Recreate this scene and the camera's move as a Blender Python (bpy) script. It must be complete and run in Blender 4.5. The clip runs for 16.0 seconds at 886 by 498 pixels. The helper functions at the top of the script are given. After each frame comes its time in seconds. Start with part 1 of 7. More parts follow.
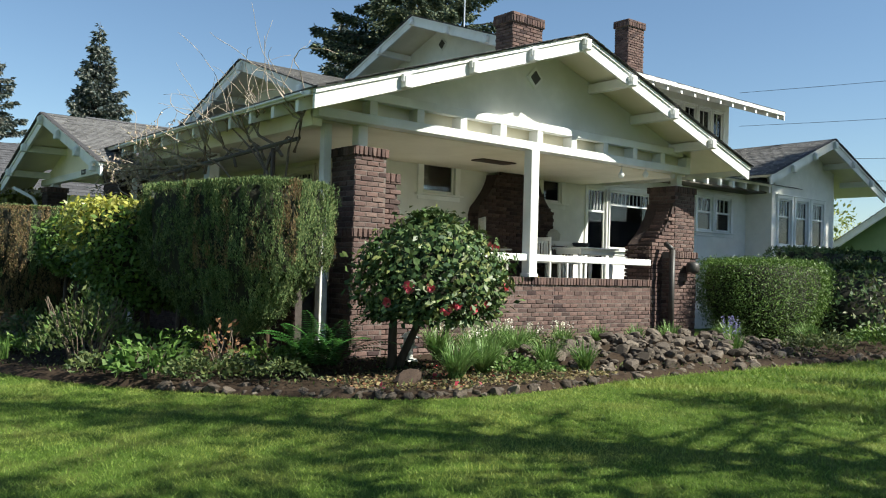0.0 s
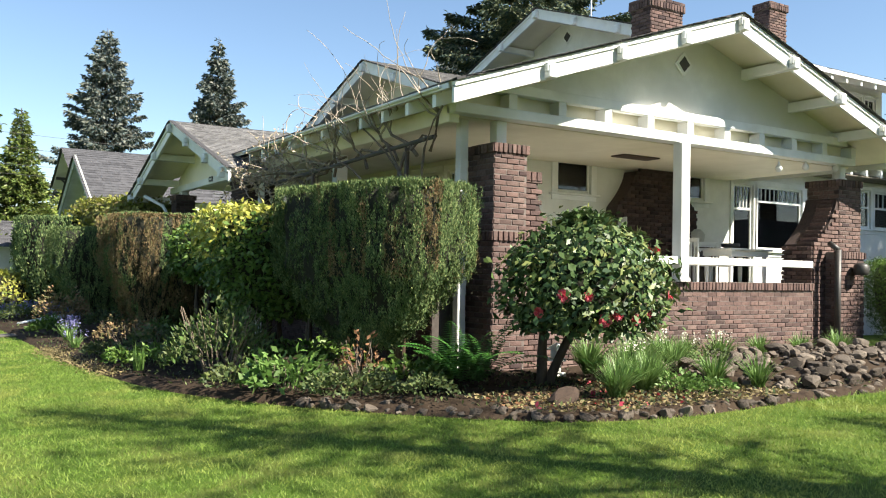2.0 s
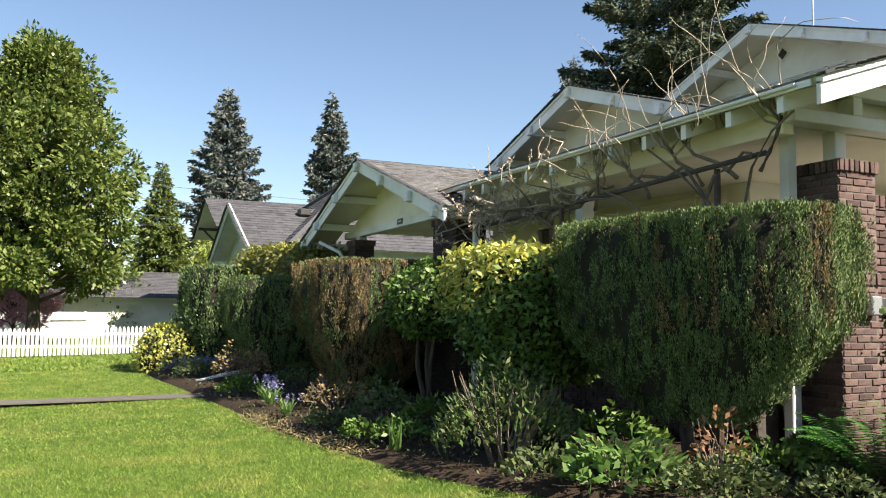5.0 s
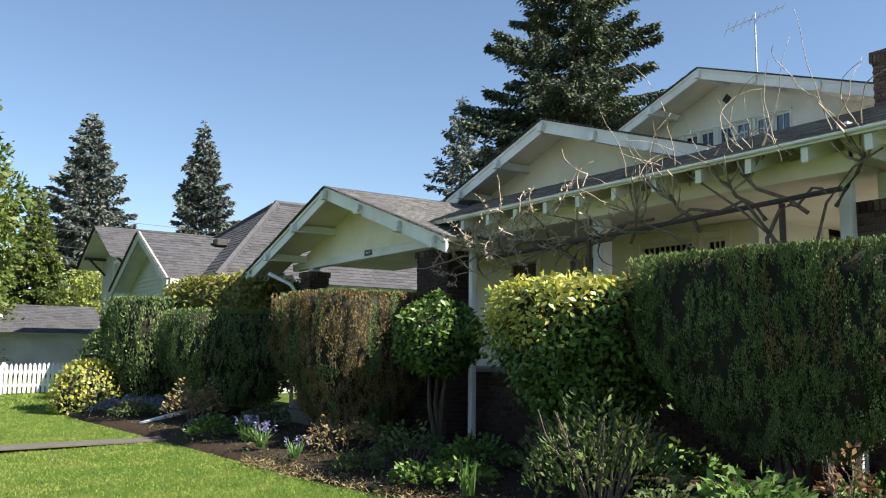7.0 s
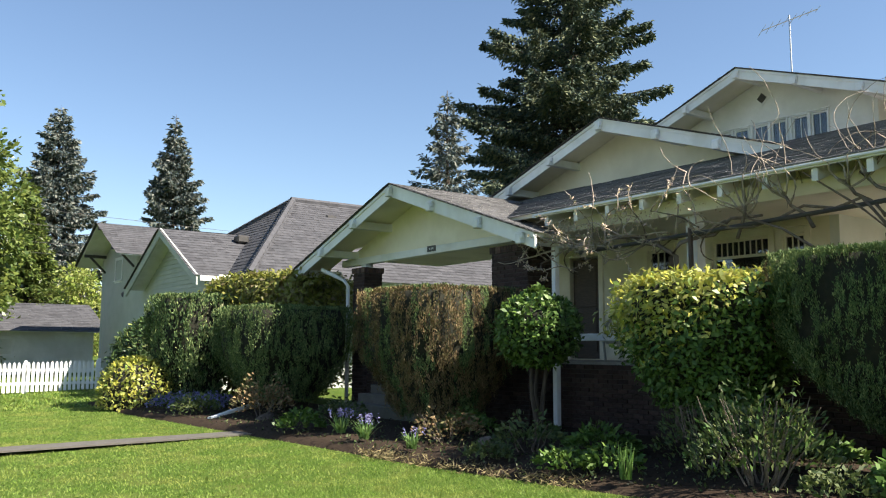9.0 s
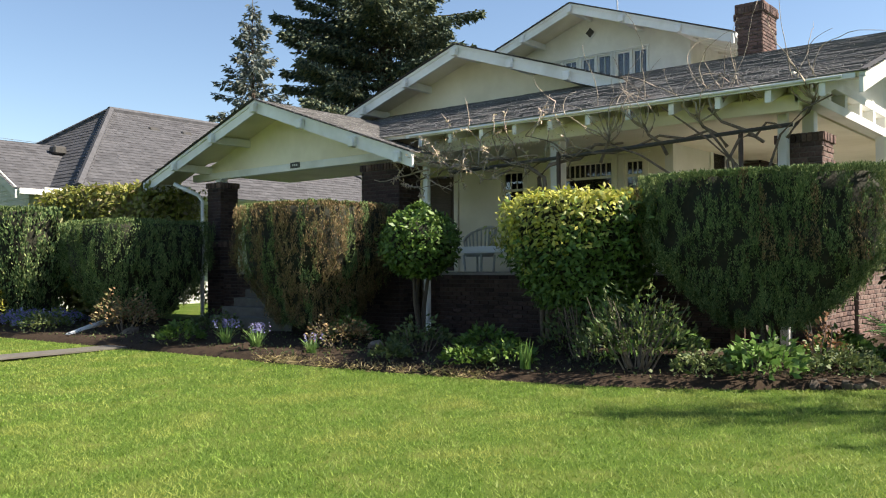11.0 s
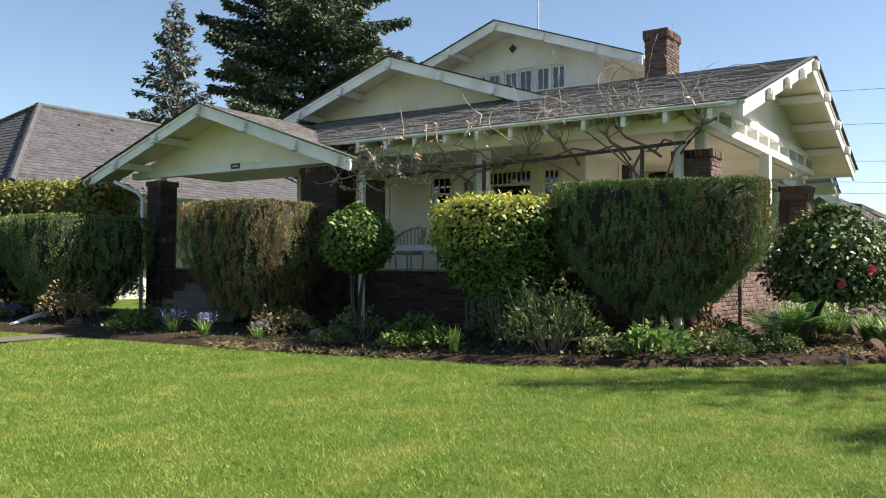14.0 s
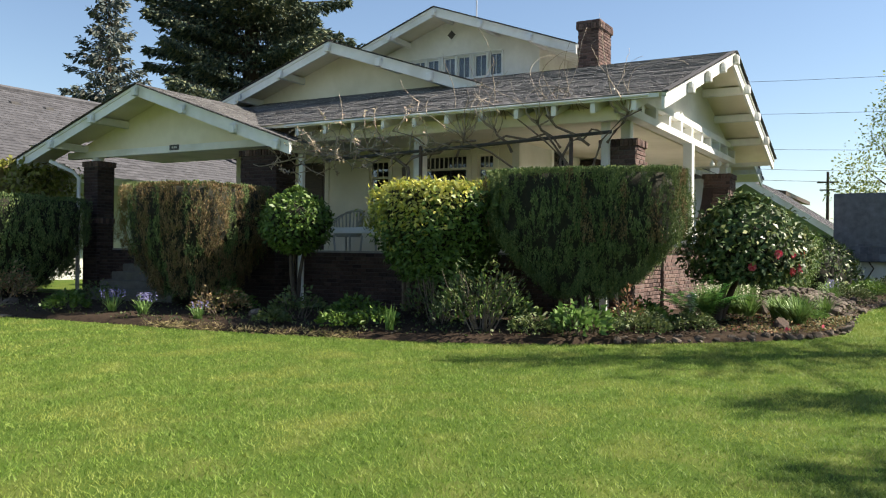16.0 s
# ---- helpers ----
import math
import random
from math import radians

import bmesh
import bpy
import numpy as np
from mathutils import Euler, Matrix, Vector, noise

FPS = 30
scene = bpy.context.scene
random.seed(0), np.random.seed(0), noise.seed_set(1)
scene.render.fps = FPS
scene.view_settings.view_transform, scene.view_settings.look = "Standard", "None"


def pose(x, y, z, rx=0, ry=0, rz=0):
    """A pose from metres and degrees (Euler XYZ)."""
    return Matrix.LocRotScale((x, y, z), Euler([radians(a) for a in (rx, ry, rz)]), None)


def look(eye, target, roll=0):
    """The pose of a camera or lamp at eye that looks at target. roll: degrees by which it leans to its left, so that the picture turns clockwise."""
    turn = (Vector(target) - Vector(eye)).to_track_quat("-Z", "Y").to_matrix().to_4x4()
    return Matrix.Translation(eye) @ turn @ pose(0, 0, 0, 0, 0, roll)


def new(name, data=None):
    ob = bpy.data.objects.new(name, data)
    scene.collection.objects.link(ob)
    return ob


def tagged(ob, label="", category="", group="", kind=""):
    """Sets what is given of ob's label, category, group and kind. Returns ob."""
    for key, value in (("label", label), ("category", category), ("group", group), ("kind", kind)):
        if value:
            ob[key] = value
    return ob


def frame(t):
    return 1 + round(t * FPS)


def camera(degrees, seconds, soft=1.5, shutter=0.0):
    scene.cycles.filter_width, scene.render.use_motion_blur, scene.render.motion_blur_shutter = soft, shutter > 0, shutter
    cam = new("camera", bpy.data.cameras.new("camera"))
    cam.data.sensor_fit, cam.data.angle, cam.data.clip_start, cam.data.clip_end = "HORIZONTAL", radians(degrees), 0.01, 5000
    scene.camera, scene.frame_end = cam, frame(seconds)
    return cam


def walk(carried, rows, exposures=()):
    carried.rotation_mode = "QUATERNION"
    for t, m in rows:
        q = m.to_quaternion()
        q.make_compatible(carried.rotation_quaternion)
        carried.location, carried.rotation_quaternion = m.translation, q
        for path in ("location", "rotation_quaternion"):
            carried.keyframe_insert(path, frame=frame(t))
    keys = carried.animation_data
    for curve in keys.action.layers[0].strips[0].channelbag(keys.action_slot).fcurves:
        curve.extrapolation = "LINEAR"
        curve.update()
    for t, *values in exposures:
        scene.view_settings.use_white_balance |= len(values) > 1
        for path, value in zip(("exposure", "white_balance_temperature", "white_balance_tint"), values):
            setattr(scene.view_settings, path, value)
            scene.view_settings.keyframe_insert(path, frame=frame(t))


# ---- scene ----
cam = camera(55.5, 16.0, soft=1.1)
PATH = [
    (0, (-0.422, 0.491, 1.57), (0.845, 2.039, 1.621), 1.6),
    (0.5, (-0.377, 0.601, 1.578), (0.907, 2.133, 1.637), 1.6),
    (1, (-0.268, 0.776, 1.597), (0.992, 2.328, 1.651), 1.2),
    (1.5, (-0.241, 1.044, 1.586), (0.889, 2.693, 1.639), 1.3),
    (2, (-0.279, 1.471, 1.611), (0.778, 3.168, 1.661), 1.1),
    (2.5, (-0.232, 1.934, 1.597), (0.745, 3.678, 1.648), 1.0),
    (3, (-0.214, 2.454, 1.662), (0.669, 4.248, 1.716), 1.1),
    (3.5, (-0.389, 3.006, 1.659), (0.48, 4.806, 1.718), 0.9),
    (4, (-0.53, 3.564, 1.661), (0.315, 5.374, 1.762), 0.8),
    (4.5, (-0.783, 4.067, 1.683), (0.048, 5.88, 1.831), 0.8),
    (4.7, (-0.941, 4.231, 1.666), (-0.117, 6.047, 1.816), 0.7),
    (6.8, (-2.587, 5.889, 1.623), (-1.488, 7.542, 1.869), 0.4),
    (7, (-2.795, 5.993, 1.616), (-1.687, 7.64, 1.861), 0.6),
    (7.5, (-3.306, 6.168, 1.615), (-2.158, 7.787, 1.854), 0.9),
    (8, (-3.756, 6.386, 1.595), (-2.599, 8.0, 1.835), 0.7),
    (8.2, (-3.913, 6.519, 1.577), (-2.759, 8.135, 1.818), 0.4),
    (10.3, (-5.788, 7.195, 1.528), (-4.355, 8.582, 1.677), -1.4),
    (10.4, (-5.868, 7.23, 1.521), (-4.377, 8.558, 1.641), -1.7),
    (10.5, (-5.933, 7.24, 1.513), (-4.41, 8.533, 1.595), -1.4),
    (11, (-6.245, 7.199, 1.459), (-4.707, 8.477, 1.501), -0.3),
    (11.5, (-6.477, 7.093, 1.438), (-4.896, 8.318, 1.461), 0.1),
    (12, (-6.665, 7.048, 1.41), (-5.06, 8.24, 1.438), 0.2),
    (12.5, (-6.924, 7.026, 1.38), (-5.298, 8.189, 1.406), 0.2),
    (13, (-7.123, 6.916, 1.361), (-5.481, 8.056, 1.417), 0.2),
    (13.5, (-7.303, 6.683, 1.335), (-5.655, 7.815, 1.381), 0.3),
    (14, (-7.455, 6.549, 1.333), (-5.803, 7.675, 1.383), 0.4),
    (14.5, (-7.677, 6.491, 1.322), (-6.005, 7.587, 1.352), 0.5),
    (15, (-7.801, 6.401, 1.328), (-6.114, 7.476, 1.338), 0.4),
    (15.5, (-7.833, 6.303, 1.33), (-6.115, 7.327, 1.334), 0.6),
    (16, (-7.836, 6.222, 1.333), (-6.108, 7.229, 1.342), 0.7),
]
EXPOSURES = [(0, 1.03, 6300, 4), (1, 1.13, 6300, 4), (1.5, 1.46, 6450, 6), (2.0, 1.59, 6600, 8), (2.5, 1.64, 6850, 12), (3.5, 1.69, 6850, 12), (4.7, 1.54, 6850, 12), (7, 1.39, 6500, 10), (7.6, 1.39, 6500, 10), (8.2, 1.49, 6500, 10), (10.5, 1.49, 6800, 11), (11.3, 1.49, 6800, 11), (12.0, 1.26, 6800, 11), (12.5, 1.54, 6800, 11), (13.5, 1.44, 6800, 11), (14.2, 1.39, 6800, 11), (15, 1.16, 6800, 11), (15.5, 1.09, 6800, 11), (16, 1.34, 6800, 11)]
walk(cam, [(t, look(eye, target, roll)) for t, eye, target, roll in PATH], EXPOSURES)

# ---- light ----
SUN = Vector((0.60, -0.92, 0.98)).normalized()
world = bpy.data.worlds.new("sky")
scene.world = world
world.use_nodes = True
wn = world.node_tree
sky = wn.nodes.new("ShaderNodeTexSky")
sky.sky_type = "NISHITA"
sky.sun_disc = False
sky.sun_elevation = math.asin(SUN.z)
sky.sun_rotation = math.atan2(SUN.x, SUN.y)
sky.air_density, sky.dust_density, sky.ozone_density = 1.0, 0.35, 2.6
wn.links.new(sky.outputs[0], wn.nodes["Background"].inputs[0])
wn.nodes["Background"].inputs[1].default_value = 0.067
lamp = bpy.data.lights.new("sun", "SUN")
lamp.energy, lamp.angle, lamp.color = 5.0, radians(0.55), (1.0, 0.92, 0.80)
sun = new("sun", lamp)
sun.matrix_world = look(SUN * 60, (0, 0, 0))

# ---- builders ----
RNG = np.random.default_rng(7)


class Mesh:
    """Gathers vertices and faces, then becomes one mesh object."""

    def __init__(self):
        self.v, self.f = [], []

    def add(self, verts, faces):
        n = len(self.v)
        self.v += [tuple(p) for p in verts]
        self.f += [tuple(n + i for i in face) for face in faces]
        return self

    def box(self, x0, x1, y0, y1, z0, z1, c=0.0):
        """A box between two corners, with chamfered edges where c > 0."""
        if c <= 0:
            v = [(x, y, z) for z in (z0, z1) for y in (y0, y1) for x in (x0, x1)]
            return self.add(v, [(0, 2, 3, 1), (4, 5, 7, 6), (0, 1, 5, 4), (2, 6, 7, 3), (0, 4, 6, 2), (1, 3, 7, 5)])
        bm = bmesh.new()
        bmesh.ops.create_cube(bm, size=1)
        for p in bm.verts:
            p.co = Vector(((x0 + x1) / 2 + p.co.x * (x1 - x0), (y0 + y1) / 2 + p.co.y * (y1 - y0), (z0 + z1) / 2 + p.co.z * (z1 - z0)))
        bmesh.ops.bevel(bm, geom=bm.edges[:], offset=c, segments=1, affect="EDGES")
        bm.verts.index_update()
        self.add([p.co[:] for p in bm.verts], [[p.index for p in q.verts] for q in bm.faces])
        bm.free()
        return self

    def beam(self, a, b, w, h, up=(0, 0, 1)):
        """A straight timber from a to b, w wide and h high."""
        a, b = Vector(a), Vector(b)
        d = (b - a).normalized()
        s = d.cross(Vector(up)).normalized() * (w / 2)
        u = s.cross(d).normalized() * (h / 2)
        v = [p + q * s + r * u for p in (a, b) for q, r in ((-1, -1), (1, -1), (1, 1), (-1, 1))]
        return self.add(v, [(0, 3, 2, 1), (4, 5, 6, 7), (0, 1, 5, 4), (1, 2, 6, 5), (2, 3, 7, 6), (3, 0, 4, 7)])

    def prism(self, outline, axis, a, b):
        """A flat outline pushed along an axis from a to b. The outline is in the two other axes, in order."""
        n = len(outline)
        v = []
        for c in (a, b):
            for p, q in outline:
                v.append({"x": (c, p, q), "y": (p, c, q), "z": (p, q, c)}[axis])
        return self.add(v, [tuple(range(n)), tuple(range(2 * n - 1, n - 1, -1))] + [(i, i + n, (i + 1) % n + n, (i + 1) % n) for i in range(n)])

    def tube(self, pts, radii, sides=6):
        """A round limb along points."""
        pts = [Vector(p) for p in pts]
        n = len(self.v)
        for i, p in enumerate(pts):
            d = (pts[min(i + 1, len(pts) - 1)] - pts[max(i - 1, 0)]).normalized()
            s = d.orthogonal().normalized()
            u = d.cross(s)
            r = radii[i] if hasattr(radii, "__len__") else radii
            for k in range(sides):
                a = 2 * math.pi * k / sides
                self.v.append(tuple(p + r * (math.cos(a) * s + math.sin(a) * u)))
        for i in range(len(pts) - 1):
            for k in range(sides):
                a, b = n + i * sides + k, n + i * sides + (k + 1) % sides
                self.f.append((a, b, b + sides, a + sides))
        self.f.append(tuple(n + k for k in range(sides))[::-1])
        self.f.append(tuple(n + (len(pts) - 1) * sides + k for k in range(sides)))
        return self

    def lathe(self, profile, centre, sides=16):
        """A turned shape from (radius, height) pairs."""
        n = len(self.v)
        for r, z in profile:
            for k in range(sides):
                a = 2 * math.pi * k / sides
                self.v.append((centre[0] + r * math.cos(a), centre[1] + r * math.sin(a), centre[2] + z))
        for i in range(len(profile) - 1):
            for k in range(sides):
                a, b = n + i * sides + k, n + i * sides + (k + 1) % sides
                self.f.append((a, b, b + sides, a + sides))
        self.f.append(tuple(n + k for k in range(sides))[::-1])
        self.f.append(tuple(n + (len(profile) - 1) * sides + k for k in range(sides)))
        return self

    def data(self, name):
        me = bpy.data.meshes.new(name)
        me.from_pydata(self.v, [], self.f)
        me.validate()
        return me


def array_mesh(name, verts, k):
    """A mesh of separate k-sided faces from an (n, k, 3) array."""
    n = len(verts)
    me = bpy.data.meshes.new(name)
    me.vertices.add(n * k)
    me.vertices.foreach_set("co", np.ascontiguousarray(verts, dtype=np.float32).ravel())
    me.loops.add(n * k)
    me.loops.foreach_set("vertex_index", np.arange(n * k, dtype=np.int32))
    me.polygons.add(n)
    me.polygons.foreach_set("loop_start", np.arange(0, n * k, k, dtype=np.int32))
    me.update(calc_edges=True)
    return me


def part(name, shape, material, parent=None, label="", smooth=False):
    """Links a Mesh, or mesh data, as one object under a thing or under a part."""
    me = shape.data(name) if hasattr(shape, "box") else shape
    ob = new(name, me)
    if not me.materials:
        me.materials.append(material)
    if smooth:
        me.polygons.foreach_set("use_smooth", [True] * len(me.polygons))
    if parent:
        ob.parent = parent
    return tagged(ob, label)


def thing(name, label, category, at=None, group="", kind=""):
    """An Empty that holds the parts of one thing."""
    ob = new(name)
    ob.empty_display_size = 0.2
    if at:
        ob.matrix_world = pose(*at)
        bpy.context.view_layer.update()
    return tagged(ob, label, category, group, kind)


# ---- materials ----
def mat(name, stops, rough=0.8, scale=6.0, source="noise", bump=0.0, bump_scale=60.0, metal=0.0, through_light=0.0, gloss=0.5, stretch=(1, 1, 1), wear=None, wear_scale=0.7, wear_most=1.0):
    """A procedural surface: colours spread by noise, by piece or by island; a second, larger noise mixes in wear."""
    m = bpy.data.materials.new(name)
    m.use_nodes = True
    t = m.node_tree
    N, L = t.nodes, t.links
    b = N["Principled BSDF"]
    b.inputs["Roughness"].default_value, b.inputs["Metallic"].default_value = rough, metal
    b.inputs["Specular IOR Level"].default_value = gloss
    co = N.new("ShaderNodeTexCoord")
    mp = N.new("ShaderNodeMapping")
    mp.inputs["Scale"].default_value = stretch
    L.new(co.outputs["Object"], mp.inputs[0])
    nz = N.new("ShaderNodeTexNoise")
    nz.inputs["Scale"].default_value, nz.inputs["Detail"].default_value, nz.inputs["Roughness"].default_value = scale, 6.0, 0.62
    L.new(mp.outputs[0], nz.inputs["Vector"])
    ramp = N.new("ShaderNodeValToRGB")
    e = ramp.color_ramp.elements
    lo, hi = (0.32, 0.68) if source == "noise" else (0.0, 1.0)
    for i, c in enumerate(stops):
        p = lo + (hi - lo) * i / max(1, len(stops) - 1)
        el = e[i] if i < 2 else e.new(p)
        el.position, el.color = p, (*c, 1)
    col = ramp.outputs[0]
    if source == "noise":
        L.new(nz.outputs["Fac"], ramp.inputs[0])
    else:
        if source == "island":
            rnd = N.new("ShaderNodeNewGeometry").outputs["Random Per Island"]
        else:
            rnd = N.new("ShaderNodeObjectInfo").outputs["Random"]
        L.new(rnd, ramp.inputs[0])
        mx = N.new("ShaderNodeMix")
        mx.data_type, mx.blend_type = "RGBA", "MULTIPLY"
        mx.inputs["Factor"].default_value = 0.55
        gr = N.new("ShaderNodeValToRGB")
        gr.color_ramp.elements[0].position, gr.color_ramp.elements[0].color = 0.3, (0.36, 0.36, 0.36, 1)
        gr.color_ramp.elements[1].position, gr.color_ramp.elements[1].color = 0.7, (1.3, 1.3, 1.3, 1)
        L.new(nz.outputs["Fac"], gr.inputs[0])
        L.new(col, mx.inputs["A"])
        L.new(gr.outputs[0], mx.inputs["B"])
        col = mx.outputs["Result"]
    if wear:
        n2 = N.new("ShaderNodeTexNoise")
        n2.inputs["Scale"].default_value, n2.inputs["Detail"].default_value = wear_scale, 5.0
        L.new(co.outputs["Object"], n2.inputs["Vector"])
        r2 = N.new("ShaderNodeValToRGB")
        r2.color_ramp.elements[0].position, r2.color_ramp.elements[1].position = 0.48, 0.66
        r2.color_ramp.elements[1].color = (wear_most, wear_most, wear_most, 1)
        L.new(n2.outputs["Fac"], r2.inputs[0])
        m2 = N.new("ShaderNodeMix")
        m2.data_type = "RGBA"
        L.new(r2.outputs[0], m2.inputs["Factor"])
        L.new(col, m2.inputs["A"])
        m2.inputs["B"].default_value = (*wear, 1)
        col = m2.outputs["Result"]
    L.new(col, b.inputs["Base Color"])
    if bump:
        n3 = N.new("ShaderNodeTexNoise")
        n3.inputs["Scale"].default_value, n3.inputs["Detail"].default_value = bump_scale, 4.0
        L.new(mp.outputs[0], n3.inputs["Vector"])
        bp = N.new("ShaderNodeBump")
        bp.inputs["Strength"].default_value, bp.inputs["Distance"].default_value = bump, 0.01
        L.new(n3.outputs["Fac"], bp.inputs["Height"])
        L.new(bp.outputs[0], b.inputs["Normal"])
    if through_light:
        tr = N.new("ShaderNodeBsdfTranslucent")
        L.new(col, tr.inputs[0])
        ms = N.new("ShaderNodeMixShader")
        ms.inputs[0].default_value = through_light
        L.new(b.outputs[0], ms.inputs[1])
        L.new(tr.outputs[0], ms.inputs[2])
        L.new(ms.outputs[0], N["Material Output"].inputs[0])
    return m


WHITE = mat("white_paint", [(0.74, 0.75, 0.74), (0.82, 0.82, 0.80)], 0.55, 3.0, bump=0.08, wear=(0.66, 0.66, 0.62), wear_scale=1.3)
CREAM = mat("cream_paint", [(0.798, 0.745, 0.605), (0.871, 0.819, 0.680)], 0.6, 2.0, bump=0.06, wear=(0.70, 0.65, 0.50))
STUCCO = mat("white_stucco", [(0.72, 0.72, 0.69), (0.80, 0.80, 0.77)], 0.85, 4.0, bump=0.35, bump_scale=40, wear=(0.64, 0.64, 0.60))
BRICK = mat("clinker_brick", [(0.048, 0.033, 0.034), (0.152, 0.098, 0.087), (0.100, 0.068, 0.063), (0.182, 0.127, 0.112), (0.070, 0.049, 0.046), (0.165, 0.107, 0.094), (0.126, 0.083, 0.076)], 0.9, 22.0, "piece", bump=0.5, bump_scale=70, gloss=0.2)
BRICK_ISLE = mat("clinker_brick_joined", [(0.048, 0.033, 0.034), (0.152, 0.098, 0.087), (0.100, 0.068, 0.063), (0.182, 0.127, 0.112), (0.070, 0.049, 0.046), (0.165, 0.107, 0.094), (0.126, 0.083, 0.076)], 0.9, 22.0, "island", bump=0.5, bump_scale=70, gloss=0.2)
MORTAR = mat("mortar", [(0.112, 0.092, 0.084), (0.157, 0.134, 0.121)], 0.95, 12.0, bump=0.4)
SHINGLE = mat("asphalt_shingle", [(0.104, 0.103, 0.104), (0.183, 0.181, 0.182), (0.140, 0.138, 0.139), (0.238, 0.235, 0.234)], 0.95, 9.0, "island", bump=0.7, bump_scale=160, gloss=0.2)
SHINGLE_GREY = mat("grey_shingle", [(0.060, 0.060, 0.066), (0.092, 0.092, 0.100), (0.074, 0.075, 0.082)], 0.95, 5.0, "island", bump=0.5, bump_scale=90, gloss=0.2)
CURTAIN = mat("net_curtain", [(0.42, 0.42, 0.42), (0.55, 0.55, 0.54)], 0.25, 14.0, stretch=(1, 1, 0.1), gloss=0.6)
EDGE_DARK = mat("shingle_edge", [(0.03, 0.03, 0.034), (0.06, 0.058, 0.06)], 0.9, 30.0, bump=0.5)
DARK = mat("dark_metal", [(0.03, 0.03, 0.03), (0.05, 0.045, 0.04)], 0.5, 8.0)
SOIL = mat("soil", [(0.019, 0.013, 0.011), (0.049, 0.035, 0.024), (0.034, 0.024, 0.018)], 0.98, 9.0, bump=0.9, bump_scale=35, gloss=0.1)
TURF = mat("turf", [(0.035, 0.068, 0.010), (0.066, 0.110, 0.017), (0.050, 0.088, 0.013)], 0.9, 30.0, bump=0.6, bump_scale=120, wear=(0.10, 0.125, 0.028), wear_scale=1.7, gloss=0.1)
GRASS = mat("grass_blades", [(0.067, 0.144, 0.019), (0.172, 0.283, 0.042), (0.281, 0.384, 0.079), (0.115, 0.217, 0.031), (0.333, 0.409, 0.118)], 0.55, 8.0, "island", through_light=0.35, gloss=0.25, wear=(0.40, 0.40, 0.11), wear_scale=1.1, wear_most=0.5)
YEW = mat("yew_needles", [(0.054, 0.100, 0.042), (0.106, 0.170, 0.066), (0.205, 0.273, 0.108), (0.080, 0.134, 0.053), (0.340, 0.385, 0.158)], 0.75, 2.2, "island", through_light=0.05, gloss=0.12)
# near-black stands for the shade inside the shrubs; also colours the bark mulch
SHADED_CORE_MULCH = mat("shaded_core_mulch", [(0.010, 0.014, 0.007), (0.025, 0.022, 0.012)], 0.95, 14.0, bump=0.8, bump_scale=30)
BROWNED = mat("browned_yew", [(0.140, 0.113, 0.053), (0.253, 0.157, 0.087), (0.100, 0.117, 0.048), (0.359, 0.246, 0.143), (0.146, 0.157, 0.064)], 0.8, 2.5, "island", through_light=0.05, gloss=0.12)
LAUREL = mat("laurel_leaf", [(0.041, 0.095, 0.019), (0.089, 0.165, 0.032), (0.151, 0.241, 0.049), (0.061, 0.127, 0.025)], 0.45, 3.0, "island", through_light=0.2, gloss=0.3)
GOLD = mat("golden_leaf", [(0.405, 0.405, 0.055), (0.552, 0.524, 0.101), (0.276, 0.340, 0.055), (0.644, 0.607, 0.184), (0.184, 0.285, 0.055)], 0.4, 3.0, "island", through_light=0.3, gloss=0.4)
CAMELLIA = mat("camellia_leaf", [(0.031, 0.067, 0.029), (0.065, 0.114, 0.039), (0.112, 0.172, 0.056), (0.045, 0.083, 0.031), (0.245, 0.275, 0.092)], 0.42, 3.0, "island", through_light=0.08, gloss=0.22)
PETAL = mat("camellia_petal", [(0.52, 0.03, 0.07), (0.64, 0.08, 0.12), (0.70, 0.19, 0.22)], 0.5, 8.0, "island", through_light=0.25)
BARK = mat("bark", [(0.035, 0.026, 0.020), (0.09, 0.068, 0.05)], 0.95, 18.0, bump=0.8, bump_scale=30, stretch=(1, 1, 0.25))
VINE = mat("vine_bark", [(0.10, 0.075, 0.055), (0.22, 0.175, 0.135)], 0.9, 14.0, bump=0.5)
PALE_TWIG = mat("pale_twig", [(0.27, 0.222, 0.172), (0.43, 0.37, 0.30)], 0.9, 14.0)
FIR = mat("fir_needles", [(0.032, 0.058, 0.050), (0.060, 0.092, 0.072), (0.125, 0.150, 0.088), (0.190, 0.205, 0.120)], 0.75, 0.8, "island", through_light=0.08, gloss=0.15)
FIR_BLUE = mat("blue_fir_needles", [(0.046, 0.073, 0.079), (0.094, 0.122, 0.117), (0.156, 0.174, 0.151), (0.219, 0.221, 0.188)], 0.7, 0.8, "island", through_light=0.08, gloss=0.2)
BROADLEAF = mat("magnolia_leaf", [(0.055, 0.099, 0.022), (0.116, 0.165, 0.037), (0.198, 0.237, 0.057), (0.075, 0.127, 0.029)], 0.4, 1.0, "island", through_light=0.25, gloss=0.35)
PALE_GREEN = mat("spring_leaf", [(0.162, 0.234, 0.044), (0.270, 0.351, 0.066), (0.378, 0.403, 0.110), (0.216, 0.260, 0.066)], 0.5, 1.5, "island", through_light=0.3)
STONE = mat("field_stone", [(0.049, 0.041, 0.034), (0.146, 0.119, 0.096), (0.083, 0.069, 0.058), (0.223, 0.186, 0.150)], 0.9, 7.0, "piece", bump=0.7, bump_scale=22, gloss=0.25)
